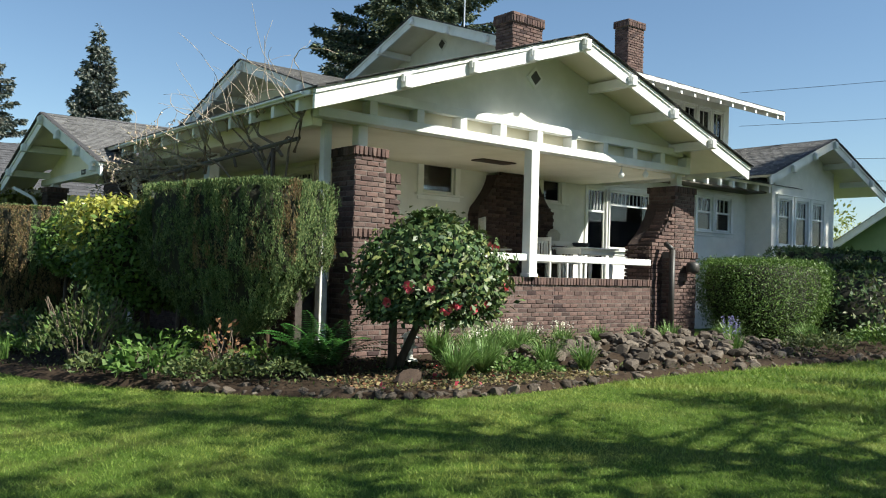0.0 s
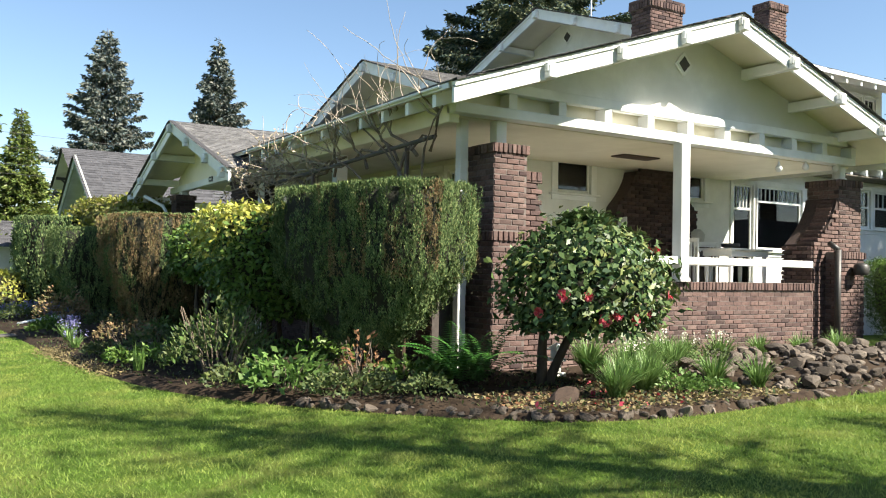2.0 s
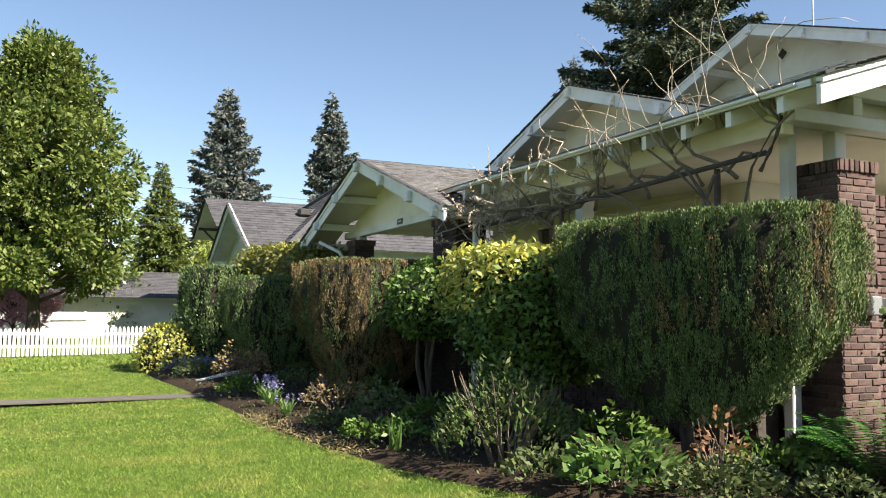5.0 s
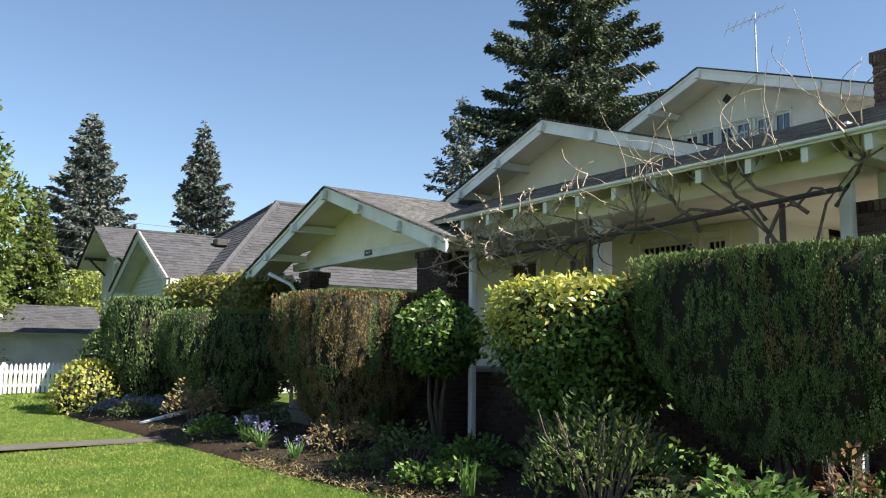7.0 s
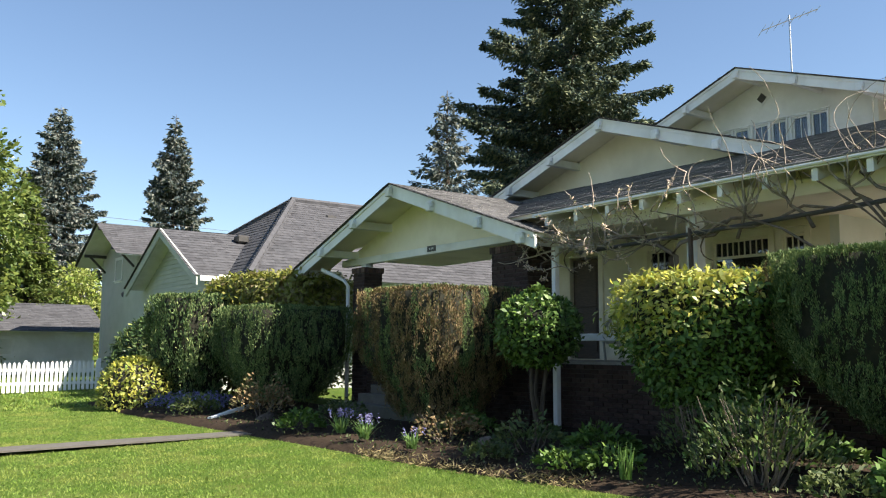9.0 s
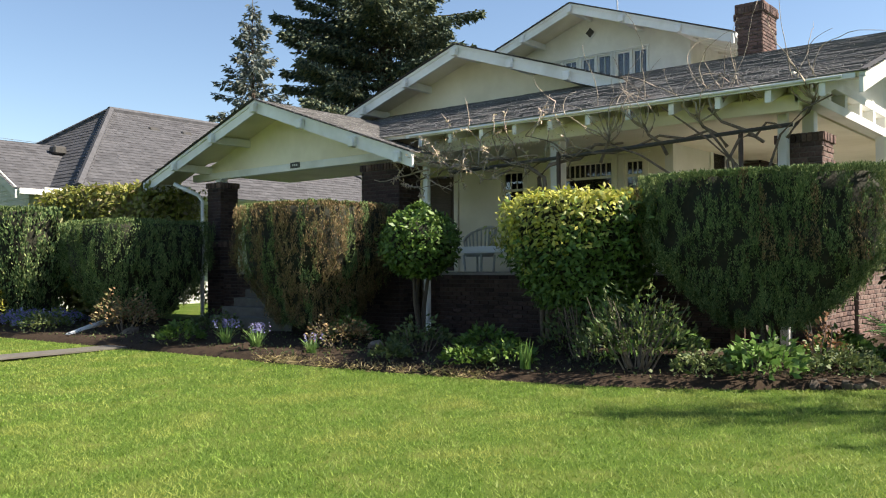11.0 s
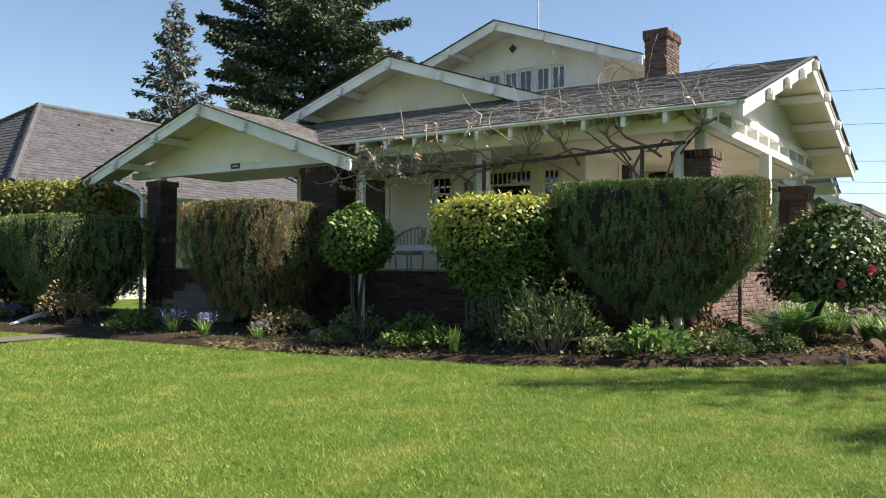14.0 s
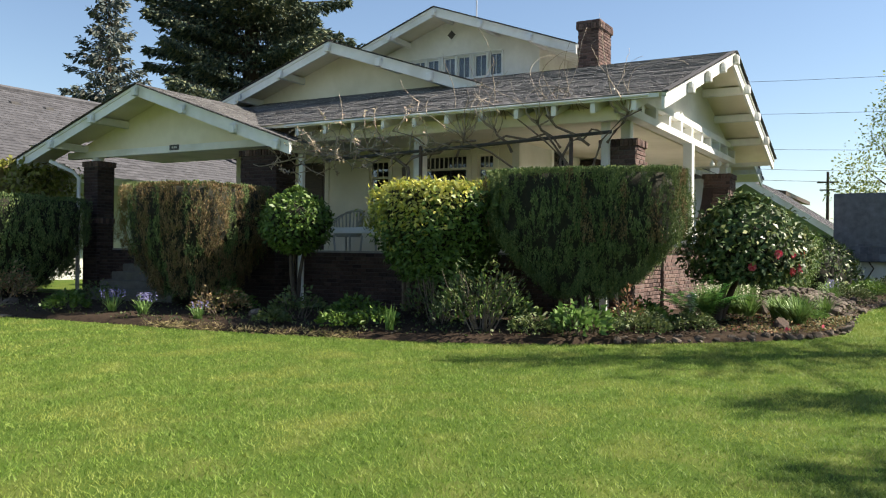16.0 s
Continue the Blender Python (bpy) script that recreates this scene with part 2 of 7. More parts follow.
STONE_ISLE = mat("small_stone", [(0.049, 0.041, 0.034), (0.146, 0.119, 0.096), (0.083, 0.069, 0.058), (0.223, 0.186, 0.150)], 0.9, 7.0, "island", bump=0.7, bump_scale=22, gloss=0.25)
SPRING = mat("spring_hedge_leaf", [(0.173, 0.202, 0.029), (0.259, 0.274, 0.043), (0.317, 0.302, 0.086), (0.144, 0.180, 0.029), (0.216, 0.173, 0.086)], 0.5, 1.0, "island", through_light=0.35)
PALE_PETAL = mat("cream_petal", [(0.74, 0.72, 0.58), (0.82, 0.80, 0.72)], 0.6, 4.0, "island", through_light=0.3)
CONCRETE = mat("concrete", [(0.083, 0.075, 0.066), (0.120, 0.112, 0.098)], 0.95, 6.0, bump=0.5, wear=(0.10, 0.10, 0.07))
WOOD_DARK = mat("dark_wood", [(0.035, 0.02, 0.013), (0.075, 0.045, 0.028)], 0.55, 8.0, stretch=(1, 1, 6), bump=0.2)
DECK = mat("porch_deck", [(0.24, 0.23, 0.21), (0.32, 0.31, 0.28)], 0.7, 8.0, stretch=(6, 1, 1), bump=0.2)
STRAP = mat("strap_leaf", [(0.096, 0.195, 0.045), (0.160, 0.285, 0.075), (0.240, 0.360, 0.120), (0.128, 0.225, 0.075)], 0.45, 3.0, "island", through_light=0.25, gloss=0.4)
FERN = mat("fern_frond", [(0.045, 0.150, 0.030), (0.075, 0.225, 0.045), (0.105, 0.270, 0.053)], 0.5, 3.0, "island", through_light=0.25, gloss=0.3)
LIME = mat("lime_leaf", [(0.085, 0.175, 0.035), (0.13, 0.24, 0.055), (0.19, 0.30, 0.09), (0.065, 0.13, 0.03)], 0.5, 3.0, "island", through_light=0.28, gloss=0.3)
SAGE = mat("sage_leaf", [(0.05, 0.085, 0.03), (0.09, 0.13, 0.045), (0.15, 0.18, 0.06), (0.06, 0.09, 0.045)], 0.6, 3.0, "island", through_light=0.2, gloss=0.3)
DRYLEAF = mat("dry_leaf", [(0.16, 0.08, 0.035), (0.26, 0.13, 0.06), (0.20, 0.11, 0.06)], 0.8, 4.0, "island", through_light=0.2)
BLUEBELL = mat("blue_flower", [(0.17, 0.17, 0.40), (0.26, 0.25, 0.50), (0.36, 0.33, 0.55)], 0.6, 4.0, "island", through_light=0.3)
BLOSSOM = mat("pink_blossom", [(0.70, 0.34, 0.46), (0.80, 0.48, 0.58), (0.62, 0.26, 0.40)], 0.6, 4.0, "island", through_light=0.3)
BUD = mat("wisteria_bud", [(0.55, 0.42, 0.27), (0.66, 0.54, 0.38), (0.60, 0.46, 0.44), (0.44, 0.42, 0.18)], 0.7, 4.0, "island", through_light=0.3)
SAGE_SIDING = mat("pale_green_siding", [(0.40, 0.425, 0.385), (0.46, 0.48, 0.445)], 0.7, 2.0, bump=0.1)
GREEN_SIDING = mat("green_siding", [(0.16, 0.24, 0.13), (0.20, 0.29, 0.16)], 0.7, 2.0, bump=0.1)
PICKET = mat("picket_white", [(0.76, 0.77, 0.76), (0.84, 0.84, 0.82)], 0.6, 3.0, wear=(0.68, 0.68, 0.64))
GREYWOOD = mat("weathered_shake", [(0.100, 0.105, 0.127), (0.180, 0.189, 0.218), (0.140, 0.137, 0.161)], 0.95, 5.0, "island", bump=0.5)
WICKER = mat("wicker", [(0.42, 0.42, 0.38), (0.55, 0.55, 0.50)], 0.7, 40.0, bump=0.6, bump_scale=120)
METAL = mat("aluminium", [(0.45, 0.46, 0.47), (0.55, 0.56, 0.57)], 0.35, 5.0, metal=0.8)
OCHRE = mat("yellow_plastic", [(0.65, 0.42, 0.03), (0.72, 0.48, 0.05)], 0.4, 5.0)
INTERIOR = mat("dim_room", [(0.10, 0.085, 0.07), (0.16, 0.14, 0.115)], 0.9, 2.0, bump=0.1)
# dark chimney breast brick; on the front porch its darkness stands for shade
BRICK_DARK_SHADED = mat("dark_shaded_brick", [(0.032, 0.022, 0.021), (0.075, 0.047, 0.042), (0.050, 0.034, 0.031), (0.095, 0.062, 0.055)], 0.9, 22.0, "island", bump=0.5, bump_scale=70, gloss=0.25)
BRICK_DARK_SHADED_PIECE = mat("dark_shaded_brick_piece", [(0.032, 0.022, 0.021), (0.075, 0.047, 0.042), (0.050, 0.034, 0.031), (0.095, 0.062, 0.055)], 0.9, 22.0, "piece", bump=0.5, bump_scale=70, gloss=0.25)
# front porch mortar with the shade put into its colour
MORTAR_SHADED = mat("shaded_mortar", [(0.050, 0.042, 0.038), (0.080, 0.068, 0.060)], 0.95, 12.0, bump=0.4)
BRICK_CORE = mat("brick_core", [(0.033, 0.023, 0.022), (0.060, 0.039, 0.035), (0.045, 0.030, 0.028)], 0.9, 14.0, bump=0.6, bump_scale=40)
ROCK_BROWN = mat("brown_rock", [(0.025, 0.015, 0.011), (0.054, 0.034, 0.023), (0.036, 0.023, 0.017)], 0.9, 5.0, bump=0.8, bump_scale=18)
THATCH = mat("dry_grass", [(0.22, 0.17, 0.08), (0.30, 0.24, 0.12), (0.18, 0.16, 0.06)], 0.8, 3.0, "island", through_light=0.2)


# ---- ground ----
def ground_z(x, y=0.0):
    """The lawn rises gently from the street to the house."""
    return 0.04 + 0.028 * min(max(x, 0), 6) + 0.02 * min(max(x, -12), 0)


def bed_edge(s):
    """The bed's outline along the lawn: a smooth line through a few corners, s from 0 to 1."""
    pts = [(1.2, 31.0), (1.1, 27.0), (1.3, 23.2), (1.55, 18.2), (1.6, 16.4), (1.85, 14.0), (2.2, 12.0), (2.9, 10.4), (3.9, 8.9), (5.0, 7.75), (6.2, 7.3), (8.0, 7.4), (10.5, 7.45), (13.0, 7.3), (16.0, 7.0), (21.0, 6.6), (27.0, 6.2)]
    k = min(s, 0.9999) * (len(pts) - 1)
    i = int(k)
    f = k - i
    p = [Vector(pts[min(max(j, 0), len(pts) - 1)]) for j in (i - 1, i, i + 1, i + 2)]
    return 0.5 * (2 * p[1] + (p[2] - p[0]) * f + (2 * p[0] - 5 * p[1] + 4 * p[2] - p[3]) * f * f + (3 * p[1] - p[0] - 3 * p[2] + p[3]) * f ** 3)


EDGE = [bed_edge(i / 240) for i in range(241)]
EDGE_NP = np.array([tuple(p) for p in EDGE])


def in_bed(x, y):
    """True on the house side of the bed's outline (arrays)."""
    poly = np.vstack([EDGE_NP, [(40, 6.2), (40, 31)]])
    inside = np.zeros(len(x), bool)
    j = len(poly) - 1
    for i in range(len(poly)):
        xi, yi = poly[i]
        xj, yj = poly[j]
        if yi != yj:
            inside ^= ((yi > y) != (yj > y)) & (x < (xj - xi) * (y - yi) / (yj - yi) + xi)
        j = i
    return inside


def build_ground():
    xs = [-600, -200, -80, -40, -20, -12] + [-11 + 0.5 * i for i in range(80)] + [32, 40, 80, 200, 600]
    ys = [-600, -200, -80, -40, -20, -10] + [-8 + 0.8 * i for i in range(70)] + [52, 60, 80, 200, 700]
    v = [(x, y, ground_z(x, y) - 0.01) for y in ys for x in xs]
    n = len(xs)
    f = [(j * n + i, j * n + i + 1, (j + 1) * n + i + 1, (j + 1) * n + i) for j in range(len(ys) - 1) for i in range(n - 1)]
    g = part("ground", Mesh().add(v, f), TURF, smooth=True)
    tagged(g, "green mown lawn sloping gently up to the house", "lawn", kind="structure")


def build_bed():
    """The planting bed: dark soil, mounded a little above the lawn."""
    m = Mesh()
    rows = []
    for k, (inset, up) in enumerate(((0.0, -0.03), (0.12, 0.05), (0.5, 0.09), (1.2, 0.11), (2.4, 0.10), (4.0, 0.06))):
        row = []
        for i, p in enumerate(EDGE):
            a, b = EDGE[max(i - 1, 0)], EDGE[min(i + 1, 240)]
            d = (b - a).normalized()
            q = p + Vector((-d.y, d.x)) * inset
            lump = 0.05 * noise.noise(Vector((q.x * 1.3, q.y * 1.3, 3.0))) * (k > 0)
            row.append((q.x, q.y, ground_z(q.x) + up + lump))
        rows.append(row)
    v = [p for row in rows for p in row]
    n = 241
    f = [(j * n + i, j * n + i + 1, (j + 1) * n + i + 1, (j + 1) * n + i) for j in range(len(rows) - 1) for i in range(n - 1)]
    b = part("planting_bed", Mesh().add(v, f), SOIL, smooth=True)
    tagged(b, "dark bare soil of the curved planting bed", "soil", kind="structure")


build_ground()
build_bed()

walkway = Mesh()
walkway.prism([(-30, 20.75), (2.2, 20.75), (4.3, 20.3), (4.3, 21.6), (2.2, 21.35), (-30, 21.35)], "z", 0, 0.025)
walkway.v = [(x, y, z + ground_z(x) - 0.018) for x, y, z in walkway.v]
tagged(part("front_path", walkway, CONCRETE), "grey concrete front path across the lawn", "path", kind="structure")

# ---- house ----
house = thing("house", "white bungalow with clinker brick porch piers and deep bracketed gables", "house")


def roof(name, p0, u, s, length, span, material=SHINGLE, deck=None, label="", lift=0.0, tab=0.32, step=0.145, owner=None, rake=True):
    """A shingled roof slope. p0: a point on the eave; u: along the eave; s: up the slope (unit). span(d): the range along u at d metres up."""
    p0, u, s = Vector(p0), Vector(u), Vector(s)
    n = u.cross(s).normalized()
    if n.z < 0:
        n = -n
    tabs, board = Mesh(), Mesh()
    k = int(math.ceil(length / step))
    rng = random.Random(len(name) + int(p0.y * 10) + int(p0.x * 7))
    cut = [min(i * step, length) for i in range(k + 1)]
    n0 = 0
    for i, dd in enumerate(cut):
        r = span(min(max(dd, 0.01), length - 0.01))
        e = max(r[1], r[0] + 0.01)
        for a in (r[0], e):
            board.v += [tuple(p0 + u * a + s * dd - n * 0.07), tuple(p0 + u * a + s * dd)]
        if i:
            q = 4 * i
            board.f += [(q - 4, q - 2, q + 2, q), (q - 3, q + 1, q + 3, q - 1), (q - 4, q, q + 1, q - 3), (q - 2, q - 1, q + 3, q + 2)]
    board.f += [(0, 1, 3, 2), (4 * k, 4 * k + 2, 4 * k + 3, 4 * k + 1)]
    for i in range(k):
        d0, d1 = i * step, min((i + 1) * step, length)
        a0, a1 = span((d0 + d1) / 2)
        if a1 - a0 < 0.05:
            continue
        if rake:
            a0 -= 0.11
        x = a0 - rng.random() * tab
        while x < a1:
            w = tab * rng.uniform(0.55, 1.25)
            b0, b1 = max(x, a0 - 0.02), min(x + w - 0.006, a1 + 0.02)
            x += w
            if b1 - b0 < 0.03:
                continue
            drop = rng.uniform(-0.012, 0.0) - (0.03 if i == 0 else 0)
            t = rng.uniform(0.013, 0.021)
            d2 = min(d1 + 0.03, length + 0.02)
            c = [p0 + u * b0 + s * (d0 + drop), p0 + u * b1 + s * (d0 + drop), p0 + u * b1 + s * d2, p0 + u * b0 + s * d2]
            v = [c[0] + n * 0.001, c[1] + n * 0.001, c[0] + n * t, c[1] + n * t, c[2] + n * 0.003, c[3] + n * 0.003]
            tabs.add(v, [(0, 1, 3, 2), (2, 3, 4, 5)])
    own = owner or house
    b = part("roof", board, deck or CREAM, own, label)
    part("shingles", tabs, material, b)
    tagged(b.children[0], kind="stuff")
    return b


def wall(name, axis, at, thick, u0, u1, z0, z1, openings=(), material=STUCCO, owner=None, label=""):
    """A wall across an axis with openings (u0, u1, z0, z1) that go right through."""
    us = sorted({u0, u1, *[q for o in openings for q in o[:2]]})
    zs = sorted({z0, z1, *[q for o in openings for q in o[2:]]})
    m = Mesh()
    for a, b in zip(us, us[1:]):
        for c, d in zip(zs, zs[1:]):
            x, z = (a + b) / 2, (c + d) / 2
            if any(o[0] < x < o[1] and o[2] < z < o[3] for o in openings):
                continue
            if axis == "y":
                m.box(a, b, at, at + thick, c, d)
            else:
                m.box(at, at + thick, a, b, c, d)
    weld, keys, faces = {}, [], {}
    for q in m.v:
        key = tuple(round(c, 4) for c in q)
        keys.append(weld.setdefault(key, len(weld)))
    for f in m.f:
        f = tuple(keys[i] for i in f)
        faces.setdefault(tuple(sorted(f)), []).append(f)
    m.v, m.f = list(weld), [f[0] for f in faces.values() if len(f) == 1]
    return part(name, m, material, owner or house, label)


CLEAR = bpy.data.materials.new("clear_glass")
CLEAR.use_nodes = True
_n, _l = CLEAR.node_tree.nodes, CLEAR.node_tree.links
_tr, _gl, _fr, _mx = _n.new("ShaderNodeBsdfTransparent"), _n.new("ShaderNodeBsdfGlossy"), _n.new("ShaderNodeFresnel"), _n.new("ShaderNodeMixShader")
_tr.inputs[0].default_value, _gl.inputs["Roughness"].default_value = (0.62, 0.65, 0.66, 1), 0.02
_fr.inputs[0].default_value = 1.6
_l.new(_fr.outputs[0], _mx.inputs[0])
_l.new(_tr.outputs[0], _mx.inputs[1])
_l.new(_gl.outputs[0], _mx.inputs[2])
_l.new(_mx.outputs[0], _n["Material Output"].inputs[0])


def window(axis, at, u0, u1, z0, z1, side=-1, casing=0.10, upper=0.0, bars=0, sill=True, curtain=False, label="", material=WHITE, owner=None):
    """A window in an opening: casing, sill, sash, bars and glass. side: the way it faces along the axis."""
    w = thing("window", label or "white wooden window", "")
    w.parent = owner or house

    def blk(m, a, b, c, d, p, q):
        lo, hi = sorted((at + side * p, at + side * q))
        m.box(a, b, lo, hi, c, d, 0.006) if axis == "y" else m.box(lo, hi, a, b, c, d, 0.006)

    m = Mesh()
    blk(m, u0 - casing, u0, z0 - 0.02, z1 + casing, 0, 0.035)
    blk(m, u1, u1 + casing, z0 - 0.02, z1 + casing, 0, 0.035)
    blk(m, u0, u1, z1, z1 + casing, 0, 0.033)
    blk(m, u0 - casing - 0.03, u1 + casing + 0.03, z1 + casing, z1 + casing + 0.03, 0, 0.06)
    part("casing", m, material, w)
    if sill:
        m = Mesh()
        blk(m, u0 - casing - 0.05, u1 + casing + 0.05, z0 - 0.06, z0 - 0.02, -0.05, 0.09)
        blk(m, u0 - casing, u1 + casing, z0 - 0.15, z0 - 0.06, 0, 0.025)
        part("sill", m, material, w)
    s = 0.05
    m = Mesh()
    for a, b, c, d in ((u0, u0 + s, z0, z1), (u1 - s, u1, z0, z1), (u0 + s, u1 - s, z0, z0 + s), (u0 + s, u1 - s, z1 - s, z1)):
        blk(m, a, b, c, d, -0.07, -0.02)
    zm = z1 - upper * (z1 - z0)
    if upper:
        blk(m, u0 + s, u1 - s, zm - 0.025, zm + 0.025, -0.07, -0.015)
    part("sash", m, material, w)
    if bars:
        lo = zm + 0.025 if upper else z0 + s
        for i in range(bars):
            x = u0 + s + (u1 - u0 - 2 * s) * (i + 1) / (bars + 1)
            m = Mesh()
            blk(m, x - 0.012, x + 0.012, lo, z1 - s, -0.06, -0.03)
            part("glazing_bar", m, material, w)
    m = Mesh()
    blk(m, u0 + s * 0.5, u1 - s * 0.5, z0 + s * 0.5, z1 - s * 0.5, -0.05, -0.045)
    g = part("pane", m, CLEAR, w)
    g.visible_shadow = False
    if curtain:
        m = Mesh()
        k = 14
        for i in range(k):
            a, b = u0 + (u1 - u0) * i / k, u0 + (u1 - u0) * (i + 1) / k
            blk(m, a, b - 0.004, z0, z1, -0.13 - 0.015 * (i % 2), -0.125 - 0.015 * (i % 2))
        part("curtain", m, CURTAIN, w)
    return w


# Main roof: a long ridge from the south gable, crossed by the entry gable and a dormer gable.
EAVE_Z, EAVE_X, RIDGE_X, SL = 3.86, 5.03, 10.12, 0.332
cs = math.cos(math.atan(SL))
sn = math.sin(math.atan(SL))
HALF = (RIDGE_X - EAVE_X) / cs


def main_z(x):
    return EAVE_Z + SL * (x - EAVE_X)




def entry_gap(d):
    """Half the length along the eave that the entry gable takes out of the main slope, d metres up."""
    return max(0.0, 4.92 - EAVE_Z - d * sn) / 0.34


roof("roof_main_west", (EAVE_X, 9.86, EAVE_Z), (0, 1, 0), (cs, 0, sn), HALF, lambda d: (0, 11.34 - entry_gap(d)), label="weathered grey asphalt shingle roof with cream soffit")
roof("roof_main_north", (EAVE_X, 21.2, EAVE_Z), (0, 1, 0), (cs, 0, sn), HALF, lambda d: (entry_gap(d), 4.4), rake=False)
roof("roof_main_east", (15.21, 9.86, EAVE_Z), (0, 1, 0), (-cs, 0, sn), HALF, lambda d: (0, 6.0))
# Entry gable.
A_Y, A_Z, A_X, A_SL = 21.2, 4.92, 4.63, 0.34
ca, sa = math.cos(math.atan(A_SL)), math.sin(math.atan(A_SL))


def a_span(d):
    z = A_Z - A_SL * 4.32 + d * sa
    return (0, max(0.75, EAVE_X + (z - EAVE_Z) / SL - A_X + 0.05))


roof("roof_entry_south", (A_X, A_Y - 4.32, A_Z - A_SL * 4.32), (1, 0, 0), (0, ca, sa), 4.32 / ca, a_span)
roof("roof_entry_north", (A_X, A_Y + 4.32, A_Z - A_SL * 4.32), (1, 0, 0), (0, -ca, sa), 4.32 / ca, a_span)
# Dormer gable above the entry.
B_Y, B_Z, B_X, B_SL = 18.93, 6.43, 8.40, 0.336
cb, sb = math.cos(math.atan(B_SL)), math.sin(math.atan(B_SL))


def b_span(d):
    z = B_Z - B_SL * 3.5 + d * sb
    return (0, 6.1 if z > 5.5 else max(0.3, EAVE_X + (z - EAVE_Z) / SL - B_X + 0.05))


roof("roof_dormer_south", (B_X, B_Y - 4.15, B_Z - B_SL * 4.15), (1, 0, 0), (0, cb, sb), 4.15 / cb, lambda d: b_span(d - 0.65 / cb))
roof("roof_dormer_north", (B_X, B_Y + 3.5, B_Z - B_SL * 3.5), (1, 0, 0), (0, -cb, sb), 3.5 / cb, b_span)
# Upper storey.
C_Y, C_Z, C_X, C_SL, C_H = 19.02, 8.59, 13.48, 0.358, 4.46
cc, sc = math.cos(math.atan(C_SL)), math.sin(math.atan(C_SL))
roof("roof_upper_south", (C_X, C_Y - C_H, C_Z - C_SL * C_H), (1, 0, 0), (0, cc, sc), C_H / cc, lambda d: (0, 11.7))
roof("roof_upper_north", (C_X, C_Y + C_H, C_Z - C_SL * C_H), (1, 0, 0), (0, -cc, sc), C_H / cc, lambda d: (0, 11.7))
# East block and its south-facing wing.
roof("roof_east_block", (14.6, 12.85, 4.22), (1, 0, 0), (0, 0.943, 0.333), 3.7, lambda d: (0, 8.5))
R_X, R_Z, R_Y, R_SL, R_H = 23.3, 5.62, 12.05, 0.39, 3.35
cr, sr = math.cos(math.atan(R_SL)), math.sin(math.atan(R_SL))
roof("roof_wing_west", (R_X - R_H, R_Y, R_Z - R_SL * R_H), (0, 1, 0), (cr, 0, sr), R_H / cr, lambda d: (0, 6))
roof("roof_wing_east", (R_X + R_H, R_Y, R_Z - R_SL * R_H), (0, 1, 0), (-cr, 0, sr), R_H / cr, lambda d: (0, 6))


def barge(axis, at, mid, top, slope, half, side=-1, depth=0.20, thick=0.05, low=None):
    """Two white barge boards under a gable's edge, with a thinner trim board on top."""
    for sgn in (-1, 1):
        m = Mesh()
        run = low if low and sgn < 0 else half
        for lo, hi, p in ((-0.07 - depth, -0.06, 0.0), (-0.075, -0.012, 0.025)):
            e0, e1 = at + side * (p + thick), at
            pts = [(mid, top + lo), (mid + sgn * run, top - slope * run + lo), (mid + sgn * run, top - slope * run + hi), (mid, top + hi)]
            m.prism(pts, axis, e0, e1)
        part("barge_board", m, WHITE, house, "white painted barge board")
        m = Mesh()
        pts = [(mid, top - 0.010), (mid + sgn * run, top - slope * run - 0.010), (mid + sgn * run, top - slope * run + 0.022), (mid, top + 0.022)]
        m.prism(pts, axis, at + side * (thick + 0.055), at + side * 0.004)
        part("shingle_edge", m, EDGE_DARK, house, "dark shingle edge over the barge board")


def purlin(axis, at, back, u, z, side=-1, w=0.13, h=0.17):
    """A bracket beam that carries the overhang, with a stepped end in front of the barge board."""
    m = Mesh()
    lo, hi = sorted((at + side * 0.16, back))
    if axis == "y":
        m.box(u - w / 2, u + w / 2, lo, hi, z - h, z, 0.012)
        m.box(u - w / 2 - 0.02, u + w / 2 + 0.02, lo + 0.02, lo + 0.09, z - h * 0.55, z + 0.02, 0.008)
    else:
        m.box(lo, hi, u - w / 2, u + w / 2, z - h, z, 0.012)
        m.box(lo + 0.02, lo + 0.09, u - w / 2 - 0.02, u + w / 2 + 0.02, z - h * 0.55, z + 0.02, 0.008)
    part("purlin", m, WHITE, house, "white bracket beam under the gable overhang")


# South porch gable
barge("y", 9.86, RIDGE_X, EAVE_Z + SL * (RIDGE_X - EAVE_X), SL, 5.09)
for off in (0, 1.22, 2.45, 3.68):
    for sgn in ((1,) if off == 0 else (-1, 1)):
        purlin("y", 9.86, 10.78, RIDGE_X + sgn * off, 5.55 - SL * off - 0.10)
# Entry gable, dormer gable, upper gable, east wing gable
barge("x", A_X, A_Y, A_Z, A_SL, 4.32)
for off in (0, 1.45, 2.9, 4.02):
    for sgn in ((1,) if off == 0 else (-1, 1)):
        purlin("x", A_X, 5.7, A_Y + sgn * off, A_Z - A_SL * off - 0.10)
barge("x", B_X, B_Y, B_Z, B_SL, 3.5, low=4.15)
for off in (0, 1.5, 2.9):
    for sgn in ((1,) if off == 0 else (-1, 1)):
        purlin("x", B_X, 9.25, B_Y + sgn * off, B_Z - B_SL * off - 0.10)
barge("x", C_X, C_Y, C_Z, C_SL, C_H)
barge("x", 25.18, C_Y, C_Z, C_SL, C_H, side=1)
for off in (0, 1.55, 3.1):
    for sgn in ((1,) if off == 0 else (-1, 1)):
        purlin("x", C_X, 14.55, C_Y + sgn * off, C_Z - C_SL * off - 0.10)
barge("y", R_Y, R_X, R_Z, R_SL, R_H)
